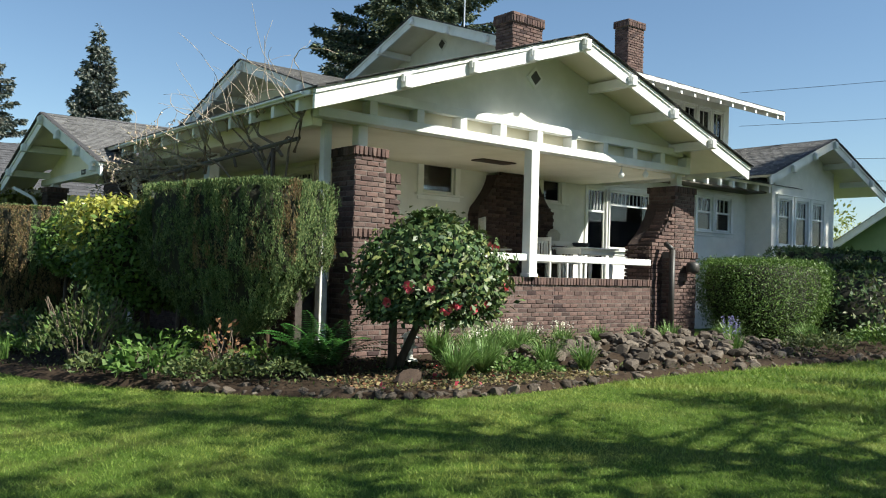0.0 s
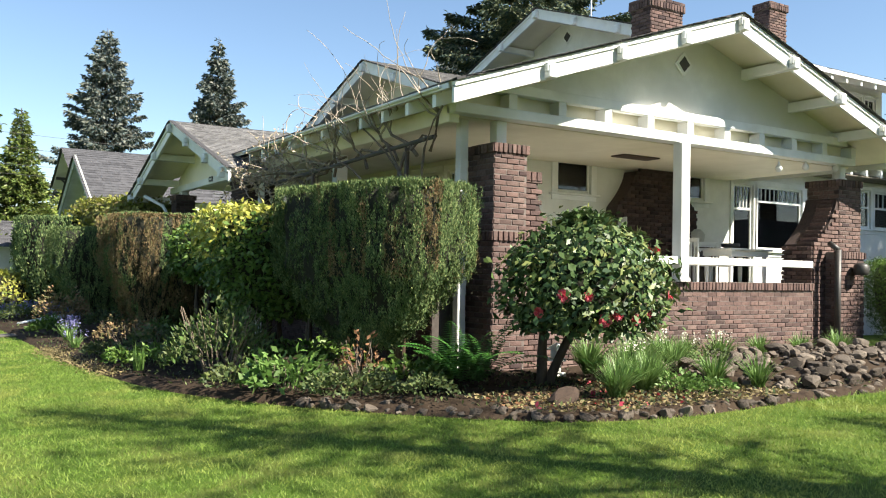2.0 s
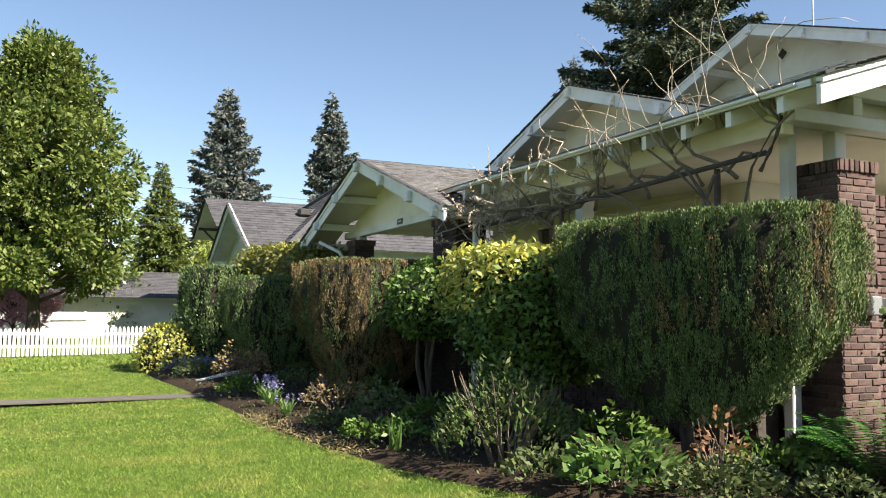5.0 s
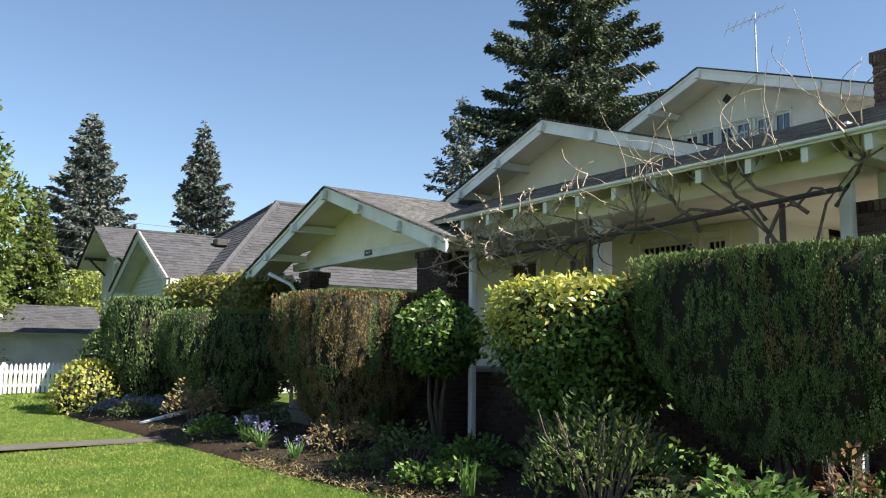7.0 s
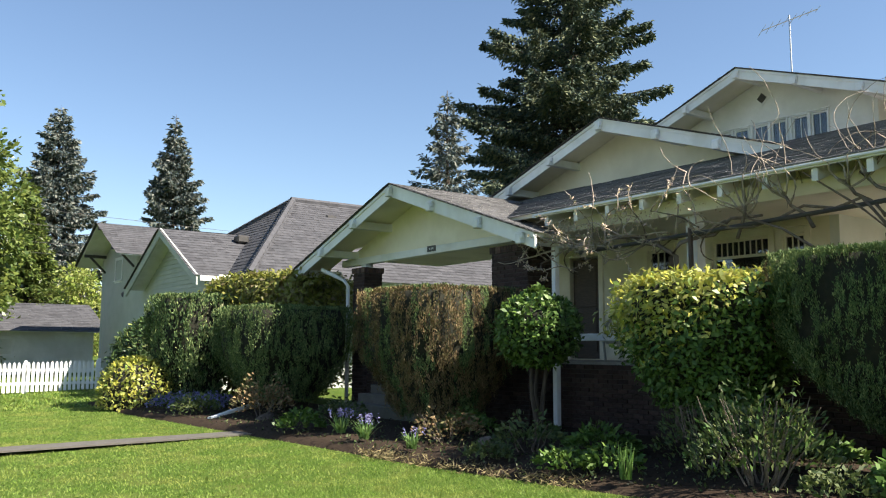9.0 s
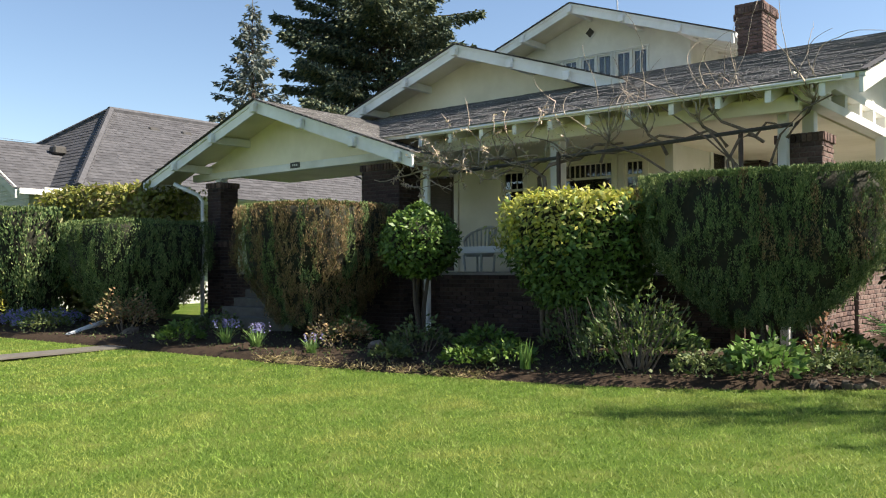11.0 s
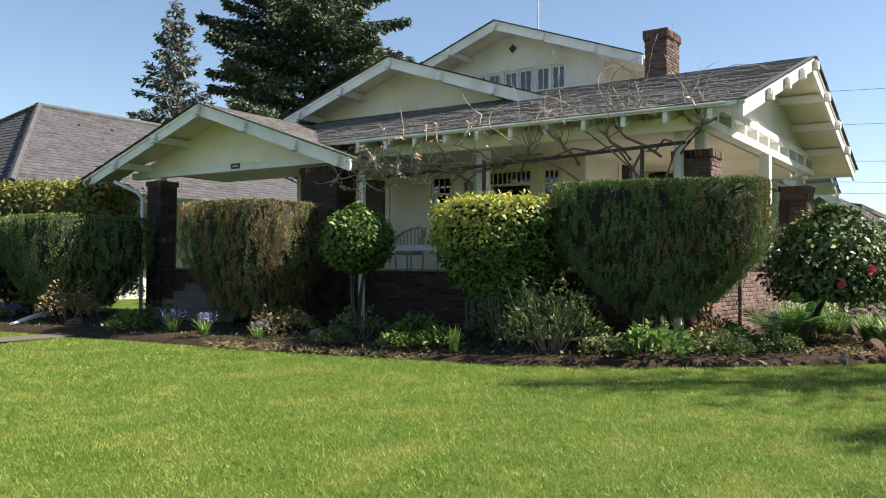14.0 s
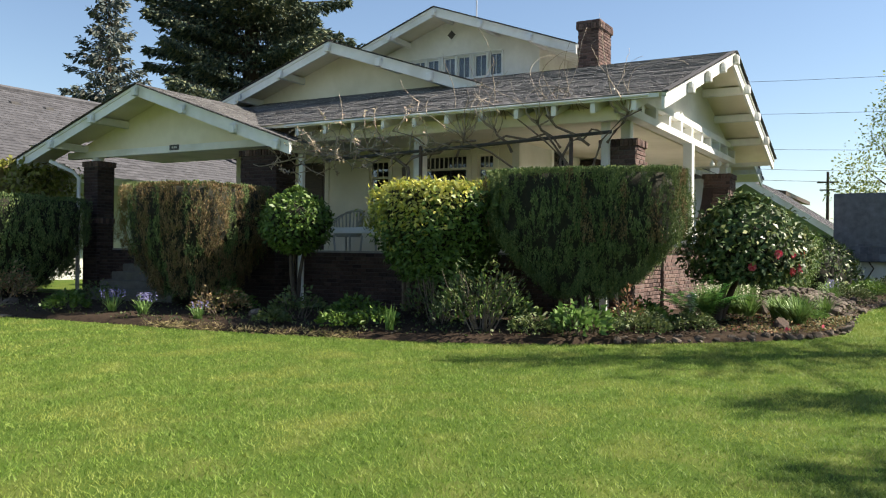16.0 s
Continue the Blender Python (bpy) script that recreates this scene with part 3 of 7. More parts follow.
for off in (0, 1.15, 2.3):
    for sgn in ((1,) if off == 0 else (-1, 1)):
        purlin("y", R_Y, 12.9, R_X + sgn * off, R_Z - R_SL * off - 0.10)


def gable_wall(axis, at, thick, mid, top, slope, half, base, material=STUCCO, label=""):
    m = Mesh()
    m.prism([(mid - half, base), (mid + half, base), (mid + half, top - slope * half), (mid, top), (mid - half, top - slope * half)], axis, at, at + thick)
    return part("gable_wall", m, material, house, label)


gable_wall("y", 10.72, 0.12, RIDGE_X, 5.47, SL, 4.35, 4.08, label="cream gable wall over the porch")
gable_wall("x", 5.52, 0.12, A_Y, A_Z - 0.08, A_SL, 3.55, 3.60, CREAM, "cream gable wall over the entry")
gable_wall("x", 9.22, 0.12, B_Y, B_Z - 0.08, B_SL, 3.0, 4.6, CREAM, "cream dormer gable wall")

# Eave boards, gutters and rafter tails
m = Mesh()
m.box(EAVE_X - 0.03, EAVE_X, 9.9, 17.4, EAVE_Z - 0.085, EAVE_Z - 0.02)
part("eave_board", m, WHITE, house, "white eave board")
m = Mesh()
m.tube([(EAVE_X - 0.055, 10.05, EAVE_Z - 0.045), (EAVE_X - 0.05, 17.3, EAVE_Z - 0.055)], 0.02, 8)
part("gutter", m, WHITE, house, "white metal gutter along the eave")
for i in range(11):
    y = 10.3 + 0.68 * i
    m = Mesh()
    m.prism([(EAVE_X + 0.02, EAVE_Z - 0.25), (EAVE_X + 0.02, EAVE_Z - 0.09), (5.9, main_z(5.9) - 0.08), (5.9, main_z(5.9) - 0.24)], "y", y - 0.04, y + 0.04)
    part("rafter_tail", m, WHITE, house)
m = Mesh()
m.box(15.21, 15.24, 9.9, 15.8, EAVE_Z - 0.17, EAVE_Z - 0.02)
part("eave_board", m, WHITE, house)
for i in range(14):
    x = 14.8 + 0.6 * i
    m = Mesh()
    m.prism([(12.86, 3.98), (12.86, 4.14), (13.7, 4.44), (13.7, 4.28)], "x", x - 0.04, x + 0.04)
    part("rafter_tail", m, WHITE, house)
for i in range(18):
    x = 13.8 + 0.65 * i
    m = Mesh()
    m.prism([(C_Y - C_H + 0.02, 6.74), (C_Y - C_H + 0.02, 6.91), (16.1, 7.46), (16.1, 7.29)], "x", x - 0.045, x + 0.045)
    part("rafter_tail", m, WHITE, house)
m = Mesh()
m.box(C_X, 25.2, C_Y - C_H - 0.03, C_Y - C_H, C_Z - C_SL * C_H - 0.12, C_Z - C_SL * C_H)
part("eave_board", m, WHITE, house)

# Walls of the ground floor, with the windows cut through
W1, W2 = (9.78, 10.60, 3.12, 3.74), (13.18, 13.78, 3.18, 3.70)
FD1, FD2 = (14.70, 15.36, 1.37, 3.62), (15.50, 17.10, 2.2, 3.62)
WE1, WE2 = (19.12, 19.83, 2.85, 3.78), (20.0, 20.72, 2.85, 3.78)
wall("wall_south", "y", 13.65, 0.16, 8.0, 21.5, 0.2, 4.3, [W1, W2, FD1, FD2, WE1, WE2], label="white stucco wall")
WW = [(14.22, 14.62, 2.35, 3.44), (14.86, 15.98, 2.35, 3.46), (16.88, 17.42, 2.0, 3.42), (18.7, 19.5, 1.37, 3.45)]
wall("wall_west", "x", 8.0, 0.16, 13.81, 21.4, 0.2, 4.7, WW, material=CREAM, label="cream painted wall behind the front porch")
wall("wall_north", "y", 21.4, 0.16, 8.0, 25.0, 0.2, 4.0, label="white stucco wall")
wall("wall_east", "x", 25.0, 0.16, 12.9, 21.4, 0.2, 4.3, label="white stucco wall")
wall("wall_wing_west", "x", 21.5, 0.16, 12.85, 13.65, 0.2, 4.25, label="white stucco wall")
RW = [(21.85, 22.55, 2.55, 3.86), (22.8, 23.5, 2.55, 3.86), (23.75, 24.45, 2.55, 3.86)]
wall("wall_wing_south", "y", 12.85, 0.16, 21.66, 25.1, 0.2, 4.3, RW, label="white stucco wall of the east wing")
gable_wall("y", 12.86, 0.14, R_X, R_Z - 0.08, R_SL, 1.8, 4.3)
CW = [(a + q, a + q + 0.44, 6.62, 7.32) for a in (17.30, 18.38, 19.46, 20.54) for q in (0.0, 0.50)]
wall("wall_upper_west", "x", 14.52, 0.16, 16.1, 22.0, 4.6, 7.42, CW, label="cream wall of the upper storey")
m = Mesh()
m.prism([(16.1, 7.42), (22.0, 7.42), (C_Y, 8.5)], "x", 14.52, 14.68)
part("gable_wall", m, STUCCO, house)
CS = [(18.9, 19.6, 5.75, 6.98), (21.2, 21.82, 5.75, 6.98), (21.98, 22.6, 5.75, 6.98), (22.76, 23.38, 5.75, 6.98), (23.54, 24.1, 5.75, 6.98)]
wall("wall_upper_south", "y", 16.1, 0.16, 14.68, 24.3, 4.4, 7.5, CS, label="white wall of the upper storey")
wall("wall_upper_east", "x", 24.3, 0.16, 16.1, 22.0, 4.4, 7.4)
wall("wall_upper_north", "y", 22.0, 0.16, 14.52, 24.46, 4.4, 7.5)
for o in (W1, W2):
    window("y", 13.65, *o, casing=0.14, label="small dark porch window in a wide white casing")
window("y", 13.65, *FD1, upper=0.24, bars=4, sill=False, label="white glazed door with small upper panes")
window("y", 13.65, *FD2, upper=0.24, bars=9, label="wide white window with a row of small upper panes")
for o in (WE1, WE2):
    window("y", 13.65, *o, upper=0.45, bars=2, label="white sash window")
for o in RW:
    window("y", 12.85, *o, upper=0.38, bars=3, label="tall white sash window of the wing")
for o in CW:
    window("x", 14.52, *o, bars=1, curtain=True, casing=0.03, label="white upper casement with net curtains")
for o in CS:
    window("y", 16.1, *o, bars=1, curtain=True, casing=0.07, label="white upper casement with net curtains")
window("x", 8.0, *WW[0], upper=0.28, bars=2, label="cream sash window with small upper panes", material=CREAM)
window("x", 8.0, *WW[1], upper=0.28, bars=8, label="wide cream window with a row of small upper panes", material=CREAM)
window("x", 8.0, *WW[2], upper=0.28, bars=2, label="cream sash window with small upper panes", material=CREAM)
m = Mesh()
m.box(8.05, 8.10, 18.72, 19.48, 1.38, 3.41, 0.01)
d = part("front_door", m, WOOD_DARK, house, "dark stained front door")
m = Mesh()
for a, b in ((1.5, 2.3), (2.42, 3.3)):
    m.box(8.035, 8.05, 18.82, 19.38, a, b, 0.01)
part("door_panel", m, WOOD_DARK, d)
m = Mesh()
m.lathe([(0.01, 0), (0.03, 0.01), (0.03, 0.04), (0.01, 0.05)], (8.0, 18.78, 2.35), 10)
part("door_knob", m, DARK, d)
m = Mesh()
for a, b, c, e in ((18.58, 18.7, 1.35, 3.57), (19.5, 19.62, 1.35, 3.57), (18.7, 19.5, 3.45, 3.57)):
    m.box(7.965, 8.0, a, b, c, e, 0.006)
part("door_casing", m, CREAM, house)

# Porch deck, ceiling and header beams
m = Mesh()
for i in range(21):
    m.box(5.75 + 0.106 * i, 5.75 + 0.106 * (i + 1) - 0.006, 11.26 if i < 10 else 10.9, 24.0, 1.31, 1.35)
m.box(7.97, 14.0, 10.8, 13.65, 1.31, 1.35)
part("porch_floor", m, DECK, house, "grey painted porch floor boards")
m = Mesh()
m.box(5.75, 8.0, 10.85, 24.2, 3.66, 3.70)
m.box(8.0, 14.5, 10.85, 13.65, 3.66, 3.70)
part("porch_ceiling", m, CREAM, house, "cream boarded porch ceiling")
m = Mesh()
m.box(9.9, 10.75, 12.0, 12.35, 3.635, 3.658, 0.008)
part("attic_hatch", m, WOOD_DARK, house, "dark wooden hatch in the porch ceiling")
X0, X1 = 5.55, 14.3
m = Mesh()
m.box(X0, X1, 10.58, 10.80, 3.66, 3.80, 0.008)
part("header_beam", m, WHITE, house, "white lower header beam of the porch")
m = Mesh()
m.box(6.2, 14.05, 10.58, 10.72, 4.0, 4.14, 0.008)
part("header_beam", m, WHITE, house, "white upper header beam of the porch")
m = Mesh()
m.box(X0 + 0.02, X1 - 0.02, 10.80, 10.84, 3.78, 4.09)
part("header_panel", m, CREAM, house)
for i in range(11):
    x = X0 + 0.06 + (X1 - X0 - 0.12) * i / 10
    m = Mesh()
    m.box(x - 0.07, x + 0.07, 10.585, 10.80, 3.80, 4.0, 0.006)
    part("header_block", m, WHITE, house)
m = Mesh()
m.box(5.55, 5.71, 10.74, 17.6, 3.55, 3.78, 0.008)
part("header_beam", m, CREAM, house, "cream header beam of the front porch")
m = Mesh()
m.box(5.72, 5.78, 10.85, 17.6, 3.70, 3.98)
part("frieze_board", m, CREAM, house)
m = Mesh()
m.box(5.47, 5.64, 17.6, 24.75, 3.52, 3.68, 0.008)
part("header_beam", m, WHITE, house, "white header beam of the entry porch")


def post(x, y, z0, z1, w, label="square white porch post"):
    m = Mesh()
    m.box(x - w / 2, x + w / 2, y - w / 2, y + w / 2, z0, z1, 0.01)
    m.box(x - w / 2 - 0.015, x + w / 2 + 0.015, y - w / 2 - 0.015, y + w / 2 + 0.015, z0, z0 + 0.06, 0.008)
    return part("porch_post", m, WHITE, house, label)


post(9.77, 10.62, 1.50, 3.66, 0.19)
post(6.42, 10.85, 3.30, 3.66, 0.17)
post(14.2, 10.85, 3.40, 3.66, 0.17)
post(5.98, 11.08, 0.15, 3.72, 0.13, "slim white post at the porch corner")
post(5.85, 14.72, 1.35, 3.55, 0.20)
post(5.34, 17.2, 0.12, 3.45, 0.10, "slim white post beside the entry")
post(5.58, 23.75, 3.40, 3.54, 0.2)
post(5.58, 17.95, 3.40, 3.54, 0.2)
m = Mesh()
m.box(6.85, 9.675, 10.57, 10.67, 1.77, 1.89, 0.008)
m.box(9.865, 13.05, 10.57, 10.67, 1.77, 1.89, 0.008)
part("porch_rail", m, WHITE, house, "white porch rail")
m = Mesh()
m.box(5.72, 5.80, 11.3, 14.62, 1.70, 1.82, 0.008)
m.box(6.05, 6.19, 11.03, 11.13, 1.70, 1.81, 0.008)
m.box(5.72, 5.80, 14.82, 17.45, 1.70, 1.82, 0.008)
part("porch_rail", m, WHITE, house, "white porch rail")
d = Mesh()
d.prism([(9.87, 4.73), (10.06, 4.925), (9.87, 5.12), (9.68, 4.925)], "y", 10.68, 10.712)
v = part("gable_vent", d, WHITE, house, "white diamond frame of the gable vent")
d = Mesh()
d.prism([(9.87, 4.80), (9.99, 4.925), (9.87, 5.05), (9.75, 4.925)], "y", 10.672, 10.68)
part("vent_grille", d, DARK, v)
d = Mesh()
d.prism([(C_Y, 7.81), (C_Y + 0.19, 8.0), (C_Y, 8.19), (C_Y - 0.19, 8.0)], "x", 14.49, 14.515)
v = part("gable_vent", d, WHITE, house, "white diamond frame of the gable vent")
d = Mesh()
d.prism([(C_Y, 7.86), (C_Y + 0.14, 8.0), (C_Y, 8.14), (C_Y - 0.14, 8.0)], "x", 14.482, 14.49)
part("vent_grille", d, DARK, v)

# rooms behind the glass: floor, ceiling and inner walls
m = Mesh()
m.box(8.16, 25.0, 13.81, 21.4, 1.30, 1.36)
part("room_floor", m, WOOD_DARK, house)
m = Mesh()
m.box(8.16, 14.5, 13.81, 21.4, 3.90, 3.95)
m.box(14.5, 25.0, 13.01, 21.4, 3.98, 4.03)
part("room_ceiling", m, INTERIOR, house)
m = Mesh()
m.box(11.0, 25.0, 17.0, 17.1, 1.36, 3.98)
part("room_wall", m, INTERIOR, house)
m = Mesh()
m.box(11.0, 11.1, 17.1, 21.4, 1.36, 3.9)
part("room_wall", m, INTERIOR, house)
m = Mesh()
m.box(14.7, 24.3, 19.0, 19.1, 4.1, 8.3)
part("room_wall", m, INTERIOR, house)

# ---- plants: builders ----
def leaf_faces(P, D, size, width=0.5, seed=1, spread=0.5, out=None):
    """Diamond leaves at points P (n, 3), pointing roughly along D; size may be an array."""
    g = np.random.default_rng(seed)
    n = len(P)
    D = D + g.normal(0, spread, (n, 3))
    D /= np.linalg.norm(D, axis=1)[:, None] + 1e-9
    R = g.normal(0, 1, (n, 3))
    if out is not None:
        R = out + R * 0.45
    S = np.cross(D, R)
    S /= np.linalg.norm(S, axis=1)[:, None] + 1e-9
    L = (np.asarray(size) * g.uniform(0.65, 1.3, n))[:, None]
    U = np.cross(S, D) * L * 0.12
    a = P
    b = P + D * L * 0.5 + S * L * width * 0.5 + U
    c = P + D * L
    d = P + D * L * 0.5 - S * L * width * 0.5 + U
    return np.stack([a, b, c, d], 1)


def clipped_points(n, cx, cy, z0, z1, rx, ry, profile, square=3.0, seed=1, rough=0.05, turn=0.0):
    """Points and outward normals on a clipped shrub: a rounded-square plan whose radius follows profile(height 0..1), with a flat top."""
    g = np.random.default_rng(seed)
    nt = int(n * 0.24)
    h = g.uniform(0, 1, n)
    a = g.uniform(0, 2 * np.pi, n)
    c, s = np.cos(a), np.sin(a)
    k = (np.abs(c) ** square + np.abs(s) ** square) ** (-1 / square)
    pr = np.array([profile(q) for q in h])
    rad = pr * k
    h[:nt] = 1.0
    rad[:nt] = profile(1.0) * k[:nt] * np.sqrt(g.uniform(0, 1, nt))
    bump = np.array([noise.noise(Vector((c[i] * 2.5 + seed, s[i] * 2.5, h[i] * 3))) for i in range(n)])
    ridge = np.array([noise.noise(Vector((c[i] * 7 + seed, s[i] * 7, h[i] * 2.2))) for i in range(n)])
    tuft = np.array([noise.noise(Vector((c[i] * 15 + seed, s[i] * 15, h[i] * 7))) for i in range(n)])
    rad = rad * (1 + 0.05 * bump + 0.085 * ridge + 0.04 * tuft) + g.normal(0, rough, n)
    z = z0 + h * (z1 - z0) + np.where(h >= 1, 0.04 * bump + g.normal(0, rough * 0.5, n), 0)
    lx, ly, ct, st = rx * rad * c, ry * rad * s, math.cos(radians(turn)), math.sin(radians(turn))
    P = np.stack([cx + lx * ct - ly * st, cy + lx * st + ly * ct, z], 1)
    N = np.stack([c * ct - s * st, c * st + s * ct, np.full(n, 0.25)], 1)
    N[:nt] = (0, 0, 1)
    return P, N


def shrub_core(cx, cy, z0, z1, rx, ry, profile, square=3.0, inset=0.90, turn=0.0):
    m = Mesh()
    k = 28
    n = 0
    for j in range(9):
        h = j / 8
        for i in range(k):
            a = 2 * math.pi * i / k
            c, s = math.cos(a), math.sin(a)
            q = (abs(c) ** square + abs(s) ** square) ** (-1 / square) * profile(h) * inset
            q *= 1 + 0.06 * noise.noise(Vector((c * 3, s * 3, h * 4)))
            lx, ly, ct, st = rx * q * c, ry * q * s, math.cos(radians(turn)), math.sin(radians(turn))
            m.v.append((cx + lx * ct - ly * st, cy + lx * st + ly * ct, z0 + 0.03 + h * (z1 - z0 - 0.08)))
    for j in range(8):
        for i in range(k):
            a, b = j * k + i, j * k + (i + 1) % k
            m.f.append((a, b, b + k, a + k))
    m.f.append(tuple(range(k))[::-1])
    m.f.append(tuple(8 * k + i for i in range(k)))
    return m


def limbs(base, top, spread, count, r, seed):
    """A few bent stems from the ground up into a crown."""
    rng = random.Random(seed)
    out = []
    for i in range(count):
        m = Mesh()
        a = 2 * math.pi * (i + rng.random() * 0.6) / count
        p = Vector(base) + Vector((math.cos(a), math.sin(a), 0)) * r * 1.2
        q = Vector(top) + Vector((math.cos(a), math.sin(a), 0)) * spread * rng.uniform(0.6, 1.0)
        pts = [p.lerp(q, t) + Vector((rng.uniform(-1, 1), rng.uniform(-1, 1), 0)) * 0.08 * math.sin(t * math.pi) for t in (0, 0.25, 0.5, 0.75, 1)]
        m.tube(pts, [r, r * 0.85, r * 0.7, r * 0.55, r * 0.35], 7)
        out.append(m)
    return out


def clipped_shrub(name, label, at, z1, rx, ry, profile, leaf, count, leaf_size, material, core=SHADED_CORE_MULCH, square=3.0, seed=1, upright=0.6, width=0.35, rough=0.05, base=0.0, accents=(), stems=4, category="shrub", group="", turn=0.0, tuft=0, inset=0.9):
    """A clipped or rounded shrub: stems, a solid core (near-black for the shade inside, unless core is given) and
    thousands of leaves. accents: (material, count, test) for leaves of another colour.
    """
    x, y = at
    g = ground_z(x)
    z0 = g + base
    t = thing(name, label, category, group=group)
    P, N = clipped_points(count // max(1, tuft), x, y, z0, z1, rx, ry, profile, square, seed, rough, turn)
    if tuft:
        # clumps of shoots stand proud of the sides, with gaps onto the dark core
        lump = np.array([noise.noise(Vector((p[0] * 6.5, p[1] * 6.5, p[2] * 3.6 + seed))) for p in P])
        side = np.clip(1 - np.abs(N[:, 2]), 0.15, 1)
        P = P + N * (np.clip(lump, -0.5, 0.5) * 0.13 * side)[:, None]
        keep = (lump > -0.30) | (side < 0.5)
        P, N = P[keep], N[keep]
    D = N + np.array([0, 0, upright])
    if tuft:
        # each shoot is a fuzzy bundle of needles round its own tip
        g2 = np.random.default_rng(seed + 100)
        P, N, D = np.repeat(P, tuft, 0), np.repeat(N, tuft, 0), np.repeat(D, tuft, 0)
        off = g2.normal(0, 1, P.shape) * np.array([0.5, 0.5, 2.0])
        off[:, 2] *= np.where(N[:, 2] > 0.9, 0.15, 1.0)
        P, D = P + off * leaf_size * 0.62, N * 0.25 + np.array([0, 0, 1.0]) + off * np.array([0.3, 0.3, 0.1])
        P[:, 2] = np.minimum(P[:, 2], z1 + g2.uniform(-0.03, 0.02, len(P)))
    else:
        # broad leaves lie over the surface, tips a little outward and down
        g2 = np.random.default_rng(seed + 200)
        across = np.cross(N, g2.normal(0, 1, N.shape))
        across /= np.linalg.norm(across, axis=1)[:, None] + 1e-9
        D = across * 0.9 + N * 0.45 + np.array([0, 0, upright - 0.45])
        N = N + np.array([0, 0, 0.35])
    used = np.zeros(len(P), bool)
    for mt, test, lab in accents:
        pick = np.array([test(p, q) for p, q in zip(P, N)]) & ~used
        used |= pick
        if pick.any():
            part("leaves", array_mesh("leaves", leaf_faces(P[pick], D[pick], leaf_size, width, seed + 5, 0.28 if tuft else 0.5, out=N[pick]), 4), mt, t, lab)
    part("leaves", array_mesh("leaves", leaf_faces(P[~used], D[~used], leaf_size, width, seed, 0.28 if tuft else 0.5, out=N[~used]), 4), material, t)
    # solid filler; its default near-black is shade painted between the leaves
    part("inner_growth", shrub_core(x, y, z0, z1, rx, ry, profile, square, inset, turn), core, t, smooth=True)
    for m in limbs((x, y, g - 0.05), (x, y, z0 + 0.35 * (z1 - z0)), 0.35 * min(rx, ry), stems, 0.05, seed):
        part("stem", m, BARK, t, smooth=True)
    return t


def flare(h):
    """Narrow at the foot, widest just under the top, edges rounded off."""
    return 0.24 + 0.76 * min(1, h / 0.52) ** 0.8 - 0.05 * max(0, (h - 0.93) / 0.07) ** 2


def flare_soft(h):
    return 0.45 + 0.55 * min(1, h / 0.55) ** 0.85 - 0.07 * max(0, (h - 0.92) / 0.08) ** 2


def ball(h):
    return max(0.18, math.sqrt(max(0, 1 - (2 * h - 1) ** 2)) * 0.98)


def dome(h):
    return max(0.3, math.sqrt(max(0.0, 1 - (1.25 * h - 0.32) ** 2)) if h < 1 else 0.36)


def bun(h):
    """Flat below, domed above."""
    return max(0.25, min(0.72 + 0.9 * h, math.sqrt(max(0.0, 1 - max(0, (h - 0.3) / 0.72) ** 2))))


# ---- the clipped row in front of the porch ----
big_yew = clipped_shrub("yew_hedge", "large clipped dark yew with flared sides and browned patches", (4.47, 10.85), 2.6, 0.63, 1.42, flare, None, 200000, 0.033, YEW, tuft=22, square=4.5, turn=15, seed=3, base=0.52, rough=0.03, upright=1.3, width=0.28,
    accents=[(BROWNED, lambda p, n: noise.noise(Vector((p[0] * 4.2, p[1] * 4.2, p[2] * 0.5))) > 0.27 and n[2] < 0.5 and p[2] > 1.5, "browned shoots on the sunny side")], group="clipped shrubs by the porch", category="hedge")
brown_yew = clipped_shrub("yew_hedge", "clipped yew with browned vertical shoots on its sides", (3.9, 18.6), 2.55, 1.1, 1.2, flare_soft, None, 120000, 0.040, YEW, tuft=20, square=4.5, seed=11, base=0.3, rough=0.03, upright=1.3, width=0.28,
    accents=[(BROWNED, lambda p, n: p[2] < 2.55 and noise.noise(Vector((p[0] * 3.4, p[1] * 3.4, p[2] * 0.35 + 4))) > -0.22, "browned shoots")], group="clipped shrubs by the porch", category="hedge")
clipped_shrub("yew_hedge", "clipped dark yew block beside the entry pier", (3.75, 24.35), 2.45, 1.25, 1.4, flare_soft, None, 85000, 0.046, YEW, tuft=18, square=5.0, seed=17, upright=1.2, base=0.3, rough=0.03, group="clipped shrubs by the porch", category="hedge")
clipped_shrub("yew_hedge", "tall clipped yew column at the end of the row", (3.1, 28.2), 2.85, 1.0, 1.2, flare_soft, None, 24000, 0.085, YEW, tuft=14, seed=19, base=0.1, rough=0.03, group="clipped shrubs by the porch", category="hedge")
# gold thinned at y < 12.95: eave shade put into that side's leaf colour
clipped_shrub("aucuba_shrub", "rounded green shrub with bright golden leaves on top", (4.15, 13.25), 2.38, 0.98, 0.98, flare_soft, None, 12500, 0.092, LAUREL, square=2.5, seed=23, width=0.5, upright=0.2, rough=0.09, base=0.72,
    accents=[(GOLD, lambda p, n: p[2] > 1.66 + 0.3 * noise.noise(Vector((p[0] * 2, p[1] * 2, 0))) + 0.55 * noise.noise(Vector((p[0] * 9, p[1] * 9, p[2] * 9))) + 0.45 * (p[1] < 12.95), "golden young leaves")], group="clipped shrubs by the porch")
